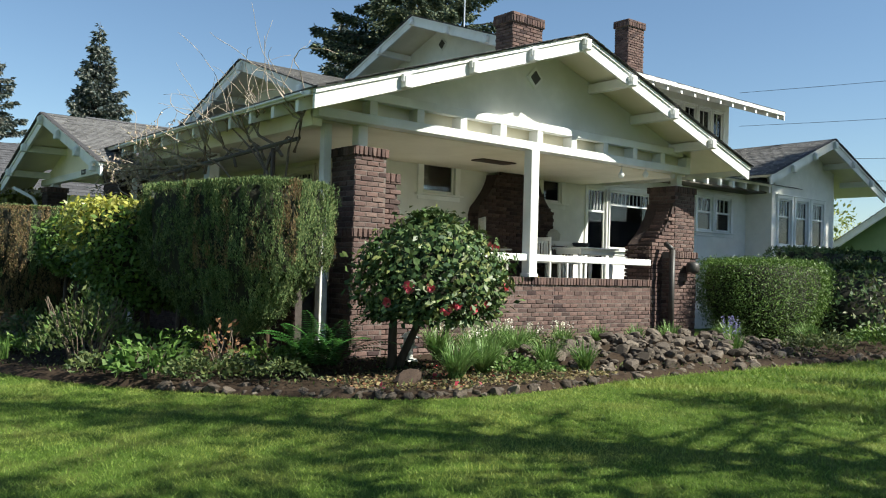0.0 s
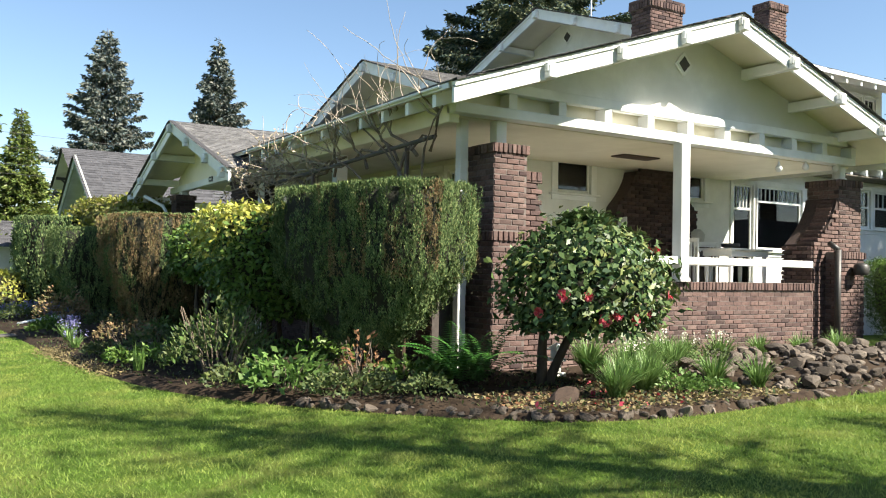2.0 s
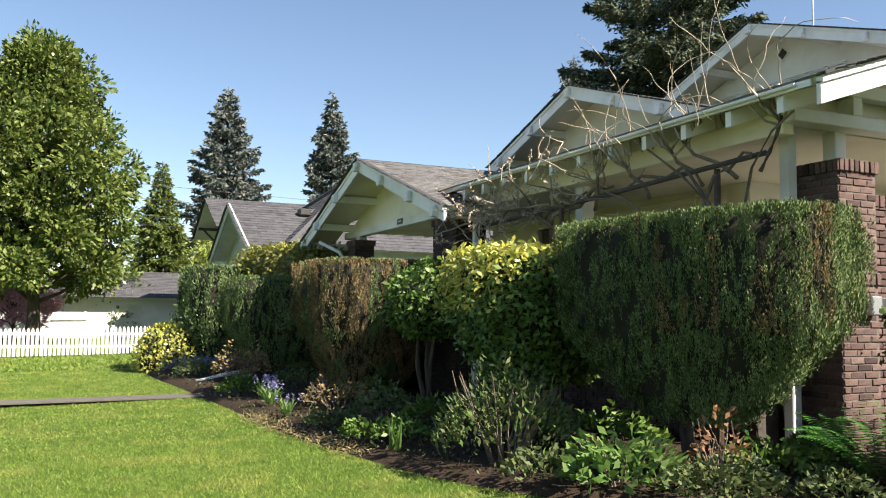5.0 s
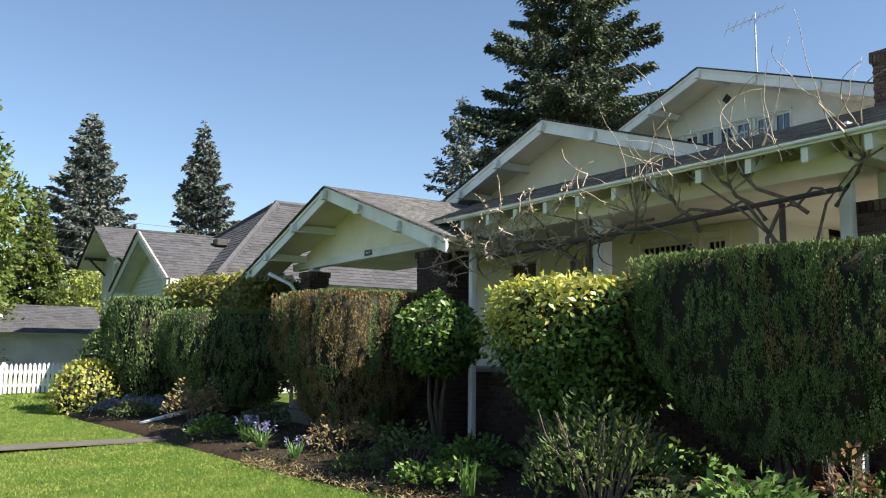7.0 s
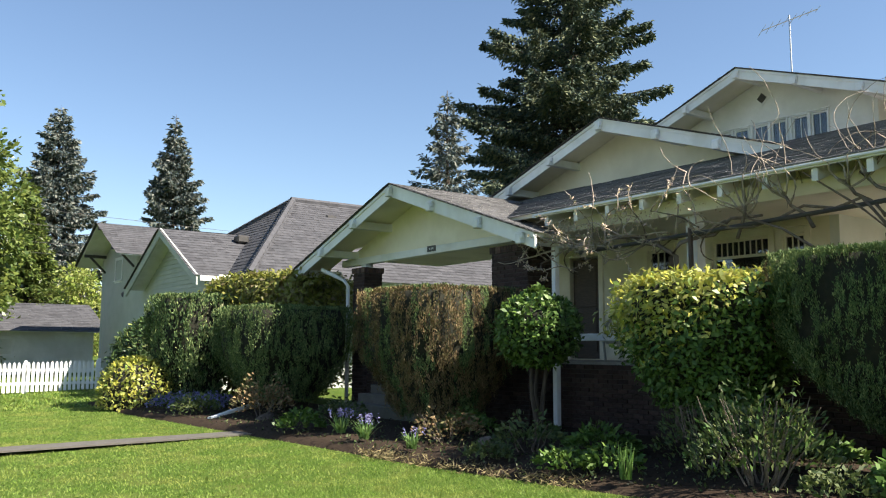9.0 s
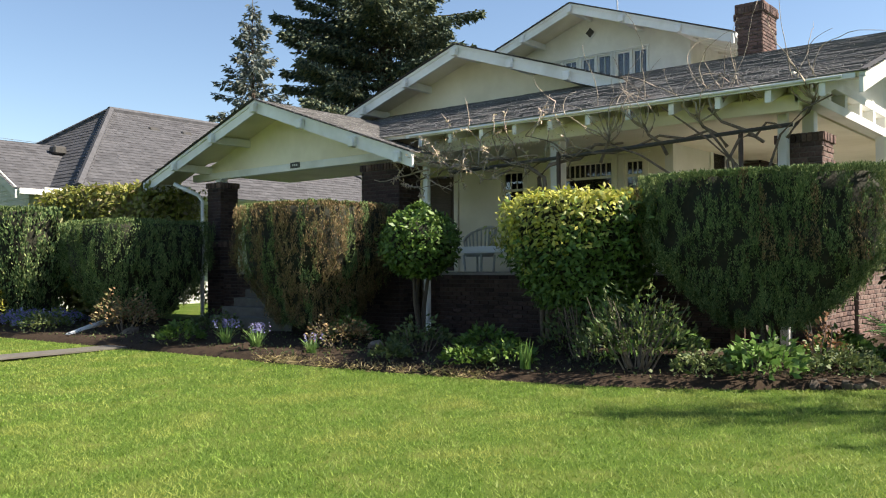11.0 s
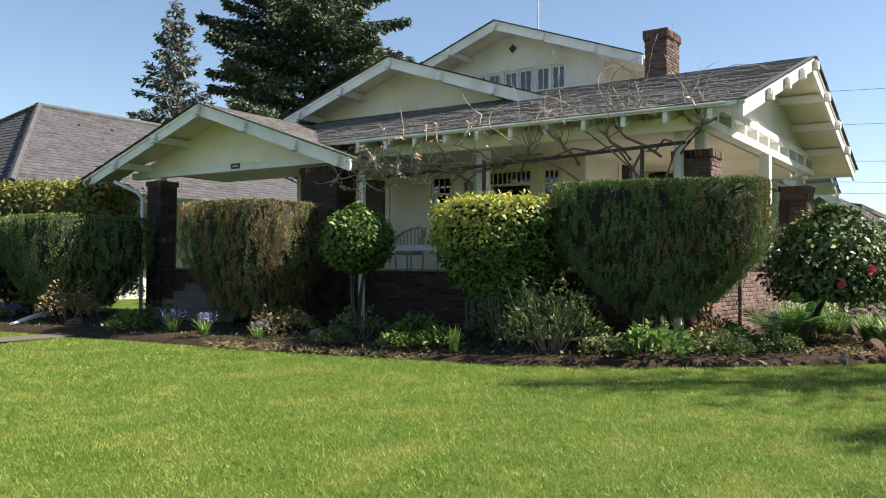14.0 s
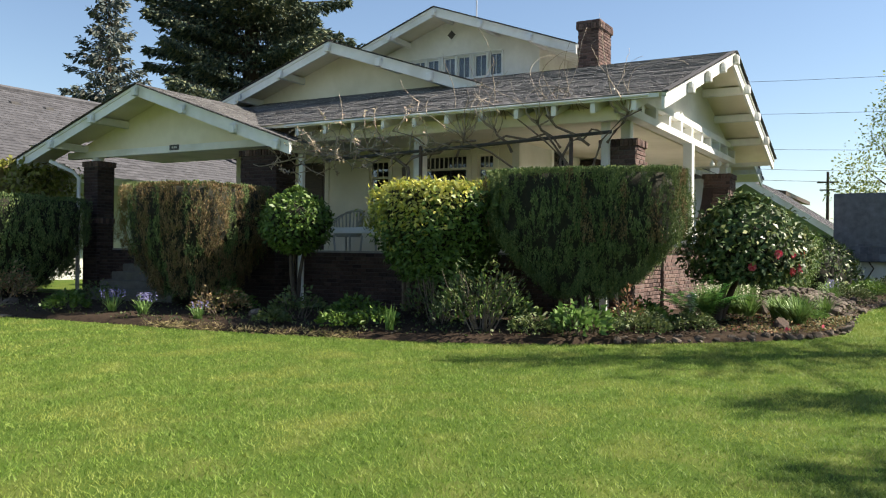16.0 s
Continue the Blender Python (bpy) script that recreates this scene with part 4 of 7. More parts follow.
clipped_shrub("standard_shrub", "small round-headed green shrub on a bare stem", (4.0, 16.2), 2.36, 0.6, 0.6, ball, None, 4200, 0.095, LAUREL, square=2.0, seed=29, width=0.55, rough=0.07, base=1.15, stems=3, group="clipped shrubs by the porch")
clipped_shrub("spring_hedge", "loose pale green hedge coming into leaf behind the yews", (5.0, 27.4), 3.3, 1.3, 2.3, flare_soft, None, 22000, 0.15, SPRING, core=BROWNED, square=2.5, seed=31, width=0.5, rough=0.12, base=0.1, category="hedge")
clipped_shrub("rhododendron", "dark green rhododendron mound by the hedge end", (3.7, 33.2), 2.3, 1.15, 1.5, dome, None, 9000, 0.17, CAMELLIA, square=2.0, seed=37, rough=0.1)
clipped_shrub("gold_spotted_shrub", "small rounded shrub with yellow variegated leaves on the lawn edge", (1.76, 28.3), 1.25, 0.85, 0.85, dome, None, 2600, 0.11, GOLD, square=2.0, seed=41, width=0.5, rough=0.07)
# ---- ball-headed camellia ----
cam_t = clipped_shrub("camellia", "round-headed camellia with glossy leaves and red flowers", (6.2, 8.8), 2.16, 0.86, 0.86, bun, None, 7500, 0.1, CAMELLIA, square=2.0, seed=43, width=0.52, rough=0.13, inset=0.74, base=0.72, stems=0, upright=0.1)
gz = ground_z(5.9)
for pts, r in (([(5.88, 9.2, gz - 0.05), (5.9, 9.17, gz + 0.2), (5.84, 9.1, gz + 0.5), (5.78, 9.0, gz + 0.8), (5.95, 8.95, gz + 1.25)], 0.075),
               ([(5.95, 9.16, gz - 0.05), (6.0, 9.12, gz + 0.22), (6.12, 9.0, gz + 0.6), (6.2, 8.9, gz + 0.85), (6.45, 8.75, gz + 1.2)], 0.065),
               ([(5.8, 9.03, gz + 0.7), (5.72, 8.8, gz + 0.95), (5.7, 8.6, gz + 1.2)], 0.04)):
    m = Mesh()
    m.tube([Vector(p) for p in pts], [r * (1 - 0.13 * k) for k in range(len(pts))], 9)
    part("stem", m, BARK, cam_t, smooth=True)
# ---- hedge beside the east wing ----
clipped_shrub("privet_hedge", "clipped green hedge beyond the porch pier", (15.95, 9.9), 1.9, 1.5, 1.0, flare_soft, None, 40000, 0.05, LAUREL, square=2.6, seed=47, rough=0.09, category="hedge")
clipped_shrub("dark_hedge", "dark evergreen shrub under the wing windows", (19.6, 9.6), 1.9, 1.9, 1.4, dome, None, 5000, 0.14, CAMELLIA, square=2.4, seed=53, rough=0.08, category="hedge")
clipped_shrub("box_hedge", "low clipped dark hedge under the wing windows", (22.5, 11.6), 2.35, 2.6, 0.7, flare_soft, None, 7000, 0.12, YEW, square=5.0, seed=59, rough=0.05, category="hedge")

# ---- camellia flowers ----
def rosette(at, r, seed):
    """A double flower: rings of petals round a centre."""
    g = np.random.default_rng(seed)
    out = np.array([at[0] - 6.15, at[1] - 8.8, 0.2 * (at[2] - 1.5)])
    out /= np.linalg.norm(out)
    a = np.cross(out, (0, 0, 1.0))
    a /= np.linalg.norm(a)
    b = np.cross(out, a)
    faces = []
    for ring, (n, q, up) in enumerate(((9, 1.0, 0.15), (7, 0.7, 0.4), (5, 0.4, 0.7))):
        for i in range(n):
            t = 2 * np.pi * (i + 0.5 * ring) / n + g.normal(0, 0.1)
            d = np.cos(t) * a + np.sin(t) * b
            e = -np.sin(t) * a + np.cos(t) * b
            p = np.array(at) + out * 0.01 * ring
            faces.append([p, p + d * r * q * 0.7 + e * r * q * 0.42 + out * r * up * 0.5, p + d * r * q + out * r * up * 0.7, p + d * r * q * 0.7 - e * r * q * 0.42 + out * r * up * 0.5])
    return np.array(faces)


rngc = random.Random(5)
for i in range(16):
    a = rngc.uniform(-2.9, 0.9)
    h = rngc.choice((0.05, 0.1, 0.15, 0.25, 0.5, 0.7))
    q = bun(h) * 1.02
    at = (6.15 + q * math.cos(a), 8.8 + q * math.sin(a), 1.06 + h * 1.15 + (0.02 if h > 0.1 else 0))
    part("flower", array_mesh("flower", rosette(at, rngc.uniform(0.055, 0.085), i), 4), PETAL, cam_t, "red double camellia flower")


# ---- small plants ----
def ribbons(at, n, length, width, seed, arch=1.0, spread=1.0, up=1.0, segs=4):
    """Arching strap leaves from one crown, as an array of quads."""
    g = np.random.default_rng(seed)
    out = []
    for i in range(n):
        a = g.uniform(0, 2 * np.pi)
        d = np.array([np.cos(a), np.sin(a), 0])
        s = np.array([-np.sin(a), np.cos(a), 0])
        L = length * g.uniform(0.6, 1.15)
        sp = spread * g.uniform(0.25, 1.0)
        p0 = np.array(at) + d * 0.05 * g.uniform(0, 1) * spread + s * g.normal(0, 0.03)
        prev = None
        for k in range(segs + 1):
            t = k / segs
            c = p0 + d * L * sp * t + np.array([0, 0, L * up * (t - 0.62 * arch * sp * t * t)])
            w = width * (1 - t * t) * 0.5 + 0.001
            cur = (c - s * w, c + s * w)
            if prev:
                out.append([prev[0], prev[1], cur[1], cur[0]])
            prev = cur
    return np.array(out)


def strap_clump(name, label, x, y, n, length, width, seed, material=STRAP, arch=1.0, spread=0.8, up=1.0, z=None, group="", bloom=None, blooms=0):
    zz = ground_z(x) + (0.12 if z is None else z)
    t = thing(name, label, "plant", group=group)
    part("leaves", array_mesh("leaves", ribbons((x, y, zz), n, length, width, seed, arch, spread, up), 4), material, t)
    if bloom:
        g = np.random.default_rng(seed + 1)
        P, D = [], []
        for i in range(blooms):
            a, r = g.uniform(0, 6.28), g.uniform(0, 0.22)
            for k in range(9):
                P.append((x + r * np.cos(a), y + r * np.sin(a), zz + length * (0.65 + 0.04 * k)))
                D.append((g.normal(), g.normal(), -0.3))
        tagged(part("flowers", array_mesh("flowers", leaf_faces(np.array(P), np.array(D), 0.035, 0.7, seed, 0.3), 4), bloom, t), kind="stuff")
    return t


def leafy_mound(name, label, x, y, rx, ry, h, n, size, material, seed, width=0.5, woody=0, group="", accents=None, upright=0.5):
    """A loose low plant: leaves spread through a dome, with stems where they show."""
    g = np.random.default_rng(seed)
    z0 = ground_z(x) + 0.10
    t = thing(name, label, "plant", group=group)
    a, q, e = g.uniform(0, 2 * np.pi, n), np.sqrt(g.uniform(0, 1, n)), g.uniform(0.25, 1, n) ** 0.5
    lump = 1 + 0.35 * np.sin(3 * a + seed) * np.cos(5 * a)
    hh = h * np.sqrt(np.clip(1 - q ** 2 * 0.9, 0.02, 1)) * e * lump
    P = np.stack([x + rx * q * np.cos(a), y + ry * q * np.sin(a), z0 + hh], 1)
    D = np.stack([np.cos(a), np.sin(a), np.full(n, upright)], 1)
    if accents:
        pick = g.uniform(0, 1, n) < accents[1]
        part("leaves", array_mesh("leaves", leaf_faces(P[pick], D[pick], size, width, seed + 3, 0.6), 4), accents[0], t, accents[2])
        P, D = P[~pick], D[~pick]
    part("leaves", array_mesh("leaves", leaf_faces(P, D, size, width, seed, 0.6), 4), material, t)
    if woody:
        rng = random.Random(seed)
        for i in range(woody):
            m = Mesh()
            b = rng.uniform(0, 6.28)
            r = rng.uniform(0.4, 0.95)
            tip = Vector((x + rx * r * math.cos(b), y + ry * r * math.sin(b), z0 + h * rng.uniform(0.75, 1.05)))
            base = Vector((x + 0.15 * rx * math.cos(b), y + 0.15 * ry * math.sin(b), z0 - 0.08))
            pts = [base.lerp(tip, k / 4) + Vector((rng.uniform(-1, 1), rng.uniform(-1, 1), 0)) * 0.03 for k in range(5)]
            m.tube(pts, [0.012, 0.01, 0.008, 0.006, 0.004], 5)
            part("stem", m, VINE, t)
    return t


def fern(x, y, n, length, seed):
    """A shuttlecock of arching fronds, each with rows of narrow leaflets."""
    t = thing("fern", "fresh green fern with arching fronds in the soil by the pier", "fern")
    g = np.random.default_rng(seed)
    z = ground_z(x) + 0.12
    for i in range(n):
        a = 2 * np.pi * (i + g.uniform(-0.3, 0.3)) / n
        d, s = np.array([np.cos(a), np.sin(a), 0]), np.array([-np.sin(a), np.cos(a), 0])
        L, sp = length * g.uniform(0.75, 1.1), g.uniform(0.4, 0.95)
        faces = []
        for k in range(3, 24):
            u = k / 24
            c = np.array([x, y, z]) + d * L * sp * u + np.array([0, 0, L * (1.05 * u - 0.75 * sp * u * u)])
            w = L * 0.17 * math.sin(math.pi * (0.12 + 0.88 * u)) ** 0.7
            for sg in (-1, 1):
                e = s * sg * w + d * w * 0.35
                h = d * L * 0.017
                faces.append([c - h, c + e * 0.5 - h, c + e - np.array([0, 0, 0.01]), c + e * 0.5 + h])
        part("frond", array_mesh("frond", np.array(faces), 4), FERN, t)
    return t


fern(4.95, 9.25, 26, 1.05, 3)
fern(7.05, 9.55, 9, 0.5, 8)
leafy_mound("sage_bush", "woody grey-green bush with yellow-green tips in the front bed", 2.95, 11.85, 0.72, 0.72, 0.85, 1500, 0.075, SAGE, 61, 0.4, woody=26, accents=(LIME, 0.16, "yellow-green shoots"), upright=1.2)
leafy_mound("sage_bush", "woody grey-green bush in the shaded front bed", 3.5, 12.9, 0.6, 0.55, 0.7, 700, 0.07, SAGE, 62, 0.4, woody=14, upright=1.2)
leafy_mound("hellebore", "bright green broad-leaved plant at the bed edge", 3.32, 10.45, 0.5, 0.42, 0.36, 520, 0.115, LIME, 63, 0.5, woody=9)
leafy_mound("catmint", "low grey-green spreading plant at the bed edge", 3.75, 9.75, 0.55, 0.4, 0.26, 900, 0.06, SAGE, 64, 0.6)
leafy_mound("rusty_bush", "small rust-brown twiggy bush under the big yew", 4.0, 10.05, 0.28, 0.28, 0.55, 130, 0.07, DRYLEAF, 65, 0.5, woody=8)
leafy_mound("broad_leaf_plant", "young plant with large pale green leaves on a stalk", 3.35, 12.35, 0.13, 0.13, 0.72, 9, 0.26, LIME, 66, 0.55, woody=2)
leafy_mound("shade_plant", "dark green low plant in the shaded bed", 2.5, 13.4, 0.35, 0.35, 0.3, 260, 0.09, LAUREL, 67)
leafy_mound("shade_plant", "dark green low plant in the shaded bed", 3.0, 15.3, 0.5, 0.45, 0.4, 420, 0.09, SAGE, 68, woody=7)
leafy_mound("heather", "low brownish heather in the shaded bed", 2.85, 16.9, 0.55, 0.45, 0.42, 700, 0.06, BROWNED, 69, woody=8)
leafy_mound("heather", "brownish green heather beside the entry path", 2.6, 22.8, 0.6, 0.6, 0.7, 800, 0.08, BROWNED, 70, woody=8)
leafy_mound("heather", "brownish green heather beside the entry path", 3.2, 20.6, 0.45, 0.5, 0.4, 420, 0.08, SAGE, 71)
leafy_mound("ivy_patch", "dark ground ivy under the clipped shrubs", 4.3, 12.2, 0.8, 0.6, 0.35, 500, 0.1, LAUREL, 72)
for i, (x, y, n, L) in enumerate(((2.05, 17.9, 70, 0.38), (1.95, 16.5, 45, 0.3), (2.2, 18.9, 50, 0.4))):
    strap_clump("bluebell_clump", "clump of bluebells with strap leaves at the lawn edge", x, y, n, L, 0.022, 80 + i, STRAP, group="spring bulbs", bloom=BLUEBELL, blooms=16 if i != 1 else 5)
for i, (x, y) in enumerate(((2.0, 26.3), (2.5, 26.9), (2.2, 25.4), (2.9, 26.0))):
    leafy_mound("purple_flower_mat", "low mat of blue-purple flowers", x, y, 0.6, 0.6, 0.3, 700, 0.06, BLUEBELL, 90 + i, 0.8, group="purple flower mats", accents=(LAUREL, 0.3, "green leaves"))
strap_clump("spike_plant", "small clump of upright green shoots in the bed", 2.2, 12.95, 22, 0.4, 0.02, 97, LIME, spread=0.35)
# clumps before the brick wall
for i, (x, y, n, L, mt) in enumerate(((7.0, 9.6, 110, 0.55, STRAP), (7.7, 9.4, 120, 0.55, STRAP), (8.4, 9.7, 110, 0.5, STRAP), (6.6, 8.25, 150, 0.42, STRAP), (7.0, 8.9, 60, 0.5, STRAP), (7.7, 8.2, 60, 0.45, LIME), (8.05, 7.85, 40, 0.42, LIME), (9.2, 10.0, 90, 0.42, STRAP), (10.1, 10.1, 80, 0.42, STRAP), (11.0, 10.1, 80, 0.4, STRAP), (11.9, 10.0, 80, 0.4, STRAP), (12.8, 9.9, 80, 0.45, STRAP), (12.0, 8.1, 30, 0.5, LIME), (13.9, 9.4, 90, 0.5, STRAP), (15.0, 8.4, 90, 0.5, STRAP), (7.35, 9.15, 90, 0.5, STRAP), (8.1, 9.2, 90, 0.5, STRAP), (6.95, 8.45, 80, 0.45, STRAP), (5.95, 7.98, 110, 0.45, STRAP))):
    strap_clump("daffodil_clump", "clump of arching strap leaves before the brick wall", x, y, int(n * 2.8), L * 1.1, 0.015, 110 + i, mt, group="strap-leaved bulbs", bloom=BLUEBELL if i in (12, 13) else PALE_PETAL if i in (0, 1, 2, 4, 7, 8) else None, blooms=9)
for i, (x, y, rx, h, mt, sz) in enumerate(((4.35, 9.15, 0.32, 0.24, SAGE, 0.06), (4.6, 10.0, 0.5, 0.3, LAUREL, 0.09), (2.9, 11.0, 0.4, 0.25, SAGE, 0.07), (2.3, 13.9, 0.35, 0.22, LAUREL, 0.08), (2.15, 15.1, 0.3, 0.2, SAGE, 0.07), (3.4, 14.4, 0.5, 0.35, LAUREL, 0.1), (3.6, 17.4, 0.5, 0.35, LAUREL, 0.1), (2.0, 19.9, 0.4, 0.3, LAUREL, 0.1), (1.9, 24.6, 0.5, 0.35, SAGE, 0.09), (6.9, 8.05, 0.3, 0.2, LIME, 0.06), (8.9, 9.3, 0.4, 0.3, SAGE, 0.07), (5.3, 10.2, 0.4, 0.3, LAUREL, 0.09))):
    leafy_mound("border_plant", "low green border plant on the dark soil", x, y, rx, rx * 0.9, h, 420, sz, mt, 400 + i, 0.5, group="low border plants")
leafy_mound("ivy_patch", "dark ground ivy behind the clipped yew and entry pier", 4.7, 25.8, 0.9, 0.7, 0.9, 1200, 0.1, LAUREL, 73)
leafy_mound("ivy_patch", "dark ground ivy behind the clipped yew and entry pier", 5.7, 26.1, 1.0, 0.8, 1.25, 1500, 0.1, LAUREL, 74)
leafy_mound("stonecrop", "low yellow-green stonecrop among the stones", 7.3, 7.95, 0.4, 0.25, 0.14, 500, 0.04, LIME, 131, 0.7)
leafy_mound("stonecrop", "low green plants at the end of the stone pile", 14.4, 7.9, 0.9, 0.5, 0.3, 900, 0.07, SAGE, 132, 0.5)
leafy_mound("stonecrop", "low green plants at the end of the stone pile", 16.6, 7.7, 1.2, 0.6, 0.4, 1000, 0.09, LAUREL, 133, 0.5)
leafy_mound("stonecrop", "low green plants at the end of the stone pile", 18.9, 7.4, 1.3, 0.6, 0.4, 900, 0.09, SAGE, 134, 0.5)
# fallen petals and dry leaves below the camellia
g = np.random.default_rng(140)
n = 760
a, r = g.uniform(0, 6.28, n), g.uniform(0.1, 1.35, n)
P = np.stack([6.0 + r * np.cos(a), 8.45 + 0.75 * r * np.sin(a), np.zeros(n)], 1)
P[:, 2] = [ground_z(q[0]) + 0.10 for q in P]
D = np.stack([g.normal(0, 1, n), g.normal(0, 1, n), g.uniform(-0.05, 0.25, n)], 1)
litter = part("leaf_litter", array_mesh("leaf_litter", leaf_faces(P[:690], D[:690], 0.06, 0.6, 141, 0.1), 4), DRYLEAF)
tagged(litter, "scattered rust-coloured dry leaves on the soil", "leaves", kind="stuff")
Q = np.stack([g.uniform(4.7, 8.2, 2600), g.uniform(7.4, 9.0, 2600)], 1)
Q = Q[in_bed(Q[:, 0], Q[:, 1])]
Q = np.column_stack([Q, 0.04 + 0.028 * np.clip(Q[:, 0], 0, 6) + 0.09 + g.uniform(0, 0.03, len(Q))])
E2 = np.stack([g.normal(0, 1, len(Q)), g.normal(0, 1, len(Q)), g.uniform(-0.05, 0.2, len(Q))], 1)
tan = part("leaf_litter", array_mesh("leaf_litter", leaf_faces(Q, E2, 0.055, 0.5, 144, 0.1), 4), THATCH)
tagged(tan, "pale straw-coloured leaf litter on sunlit soil", "leaves", kind="stuff")
petals = part("fallen_petals", array_mesh("fallen_petals", leaf_faces(P[690:], D[690:], 0.06, 0.8, 142, 0.1), 4), PETAL)
tagged(petals, "fallen red camellia petals on the soil", "petals", kind="stuff")


g = np.random.default_rng(150)
n = 9000
k, off = g.integers(0, 240, n), g.uniform(0.05, 2.6, n)
tang = np.diff(EDGE_NP, axis=0)
tang /= np.linalg.norm(tang, axis=1)[:, None]
P = EDGE_NP[k] + g.normal(0, 0.08, (n, 2)) + np.stack([-tang[k][:, 1], tang[k][:, 0]], 1) * off[:, None]
P = np.column_stack([P, 0.04 + 0.028 * np.clip(P[:, 0], 0, 6) + 0.085 + g.uniform(0, 0.05, n)])
D = np.stack([g.normal(0, 1, n), g.normal(0, 1, n), g.uniform(-0.1, 0.4, n)], 1)
cut = int(n * 0.6)
mulch = part("bark_mulch", array_mesh("bark_mulch", leaf_faces(P[:cut], D[:cut], 0.055, 0.4, 151, 0.1), 4), SHADED_CORE_MULCH)
tagged(mulch, "dark bark chips and dead twigs over the soil", "mulch", kind="stuff")
weeds = part("ground_weeds", array_mesh("ground_weeds", leaf_faces(P[cut:], D[cut:] + np.array([0, 0, 0.8]), 0.06, 0.4, 152, 0.3), 4), SAGE)
tagged(weeds, "scattered small weeds and seedlings over the soil", "weeds", kind="stuff")


n = 1500
k = np.clip(g.integers(52, 80, n), 0, 239)
P = EDGE_NP[k] + g.normal(0, 0.10, (n, 2)) + np.stack([-tang[k][:, 1], tang[k][:, 0]], 1) * g.uniform(-0.05, 0.3, n)[:, None]
P = np.column_stack([P, 0.04 + 0.028 * np.clip(P[:, 0], 0, 6) + g.uniform(0.0, 0.07, n)])
D = np.stack([g.normal(0, 1, n), g.normal(0, 1, n), g.uniform(0.1, 0.7, n)], 1)
tagged(part("dry_grass", array_mesh("dry_grass", leaf_faces(P, D, 0.09, 0.14, 153, 0.1), 4), THATCH), "dry straw-coloured grass along the bed edge", "grass", kind="stuff")


# ---- stones ----
def stone_mesh(seed):
    rng = random.Random(seed)
    bm = bmesh.new()
    bmesh.ops.create_icosphere(bm, subdivisions=2, radius=1)
    off = Vector((rng.uniform(0, 50), rng.uniform(0, 50), rng.uniform(0, 50)))
    cuts = [(Vector((rng.gauss(0, 1), rng.gauss(0, 1), rng.gauss(0, 0.7))).normalized(), rng.uniform(0.45, 0.78)) for _ in range(10)]
    for p in bm.verts:
        c = p.co * (1 + 0.16 * noise.noise(p.co * 1.3 + off) + 0.06 * noise.noise(p.co * 3.5 + off))
        for nn, dd in cuts:
            over = c.dot(nn) - dd
            if over > 0:
                c -= nn * over * 0.97
        p.co = c
    me = bpy.data.meshes.new("stone")
    bm.to_mesh(me)
    bm.free()
    me.materials.append(STONE)
    return me


STONES = [stone_mesh(i) for i in range(8)]


def stone(x, y, z, r, rng, label="rough grey-brown field stone edging the bed", group="stones edging the bed"):
    ob = new("stone", rng.choice(STONES))
    ob.matrix_world = Matrix.LocRotScale((x, y, z), Euler((rng.uniform(-0.3, 0.3), rng.uniform(-0.3, 0.3), rng.uniform(0, 6.28))), (r * rng.uniform(0.9, 1.45), r * rng.uniform(0.8, 1.1), r * rng.uniform(0.55, 0.85)))
    return tagged(ob, label, "stone", group)


rs = random.Random(77)
s = 0.0
for i, p in enumerate(EDGE):
    if not (3.2 < p.x < 17.5 and p.y < 10.2):
        continue
    q = EDGE[i - 1]
    d = (p - q).normalized()
    step = (p - q).length
    for _ in range(max(1, round(step / 0.125))):
        k = rs.random()
        c = q.lerp(p, k) + Vector((-d.y, d.x)) * rs.uniform(0.0, 0.34)
        r = rs.uniform(0.05, 0.105)
        stone(c.x, c.y, ground_z(c.x) + r * 0.35, r, rs)
for i in range(175):
    x = rs.uniform(7.9, 14.2)
    lo, hi = 7.75, 9.6
    k = rs.random() ** 1.15
    y = lo + (hi - lo) * k
    r = rs.uniform(0.07, 0.15)
    z = ground_z(x) + 0.10 + 0.30 * math.sin(math.pi * min(1, k * 0.9)) * (0.4 + 0.6 * math.sin(math.pi * min(1, (x - 7.7) / 6.4))) + rs.uniform(-0.05, 0.05)
    stone(x, y, z, r, rs, "rough field stone of the low rockery before the porch wall", "rockery stones")
# small stones between the larger ones
pv, pf = [], []
src = STONES[1]
for i in range(620):
    if i < 430:
        x, k = rs.uniform(7.8, 14.4), rs.random()
        y = 7.7 + 1.95 * k
        z = ground_z(x) + 0.07 + 0.31 * math.sin(math.pi * min(1, k * 0.93)) * (0.4 + 0.6 * math.sin(math.pi * min(1, max(0, x - 7.7) / 6.6)))
        r = rs.uniform(0.035, 0.075)
    else:
        j = rs.randrange(1, len(EDGE))
        c = EDGE[j - 1].lerp(EDGE[j], rs.random())
        if not (3.0 < c.x < 16 and c.y < 10.6):
            continue
        d = (EDGE[j] - EDGE[j - 1]).normalized()
        c = c + Vector((-d.y, d.x)) * rs.uniform(0.0, 0.4)
        x, y, r = c.x, c.y, rs.uniform(0.025, 0.055)
        z = ground_z(x) + r * 0.4
    mm = Matrix.LocRotScale((x, y, z), Euler((rs.uniform(-0.4, 0.4), rs.uniform(-0.4, 0.4), rs.uniform(0, 6.28))), (r * rs.uniform(0.9, 1.5), r, r * rs.uniform(0.6, 0.9)))
    o = len(pv)
    me = STONES[i % 8]
    pv += [tuple(mm @ q.co) for q in me.vertices]
    pf += [tuple(o + a for a in q.vertices) for q in me.polygons]
m = Mesh()
m.add(pv, pf)
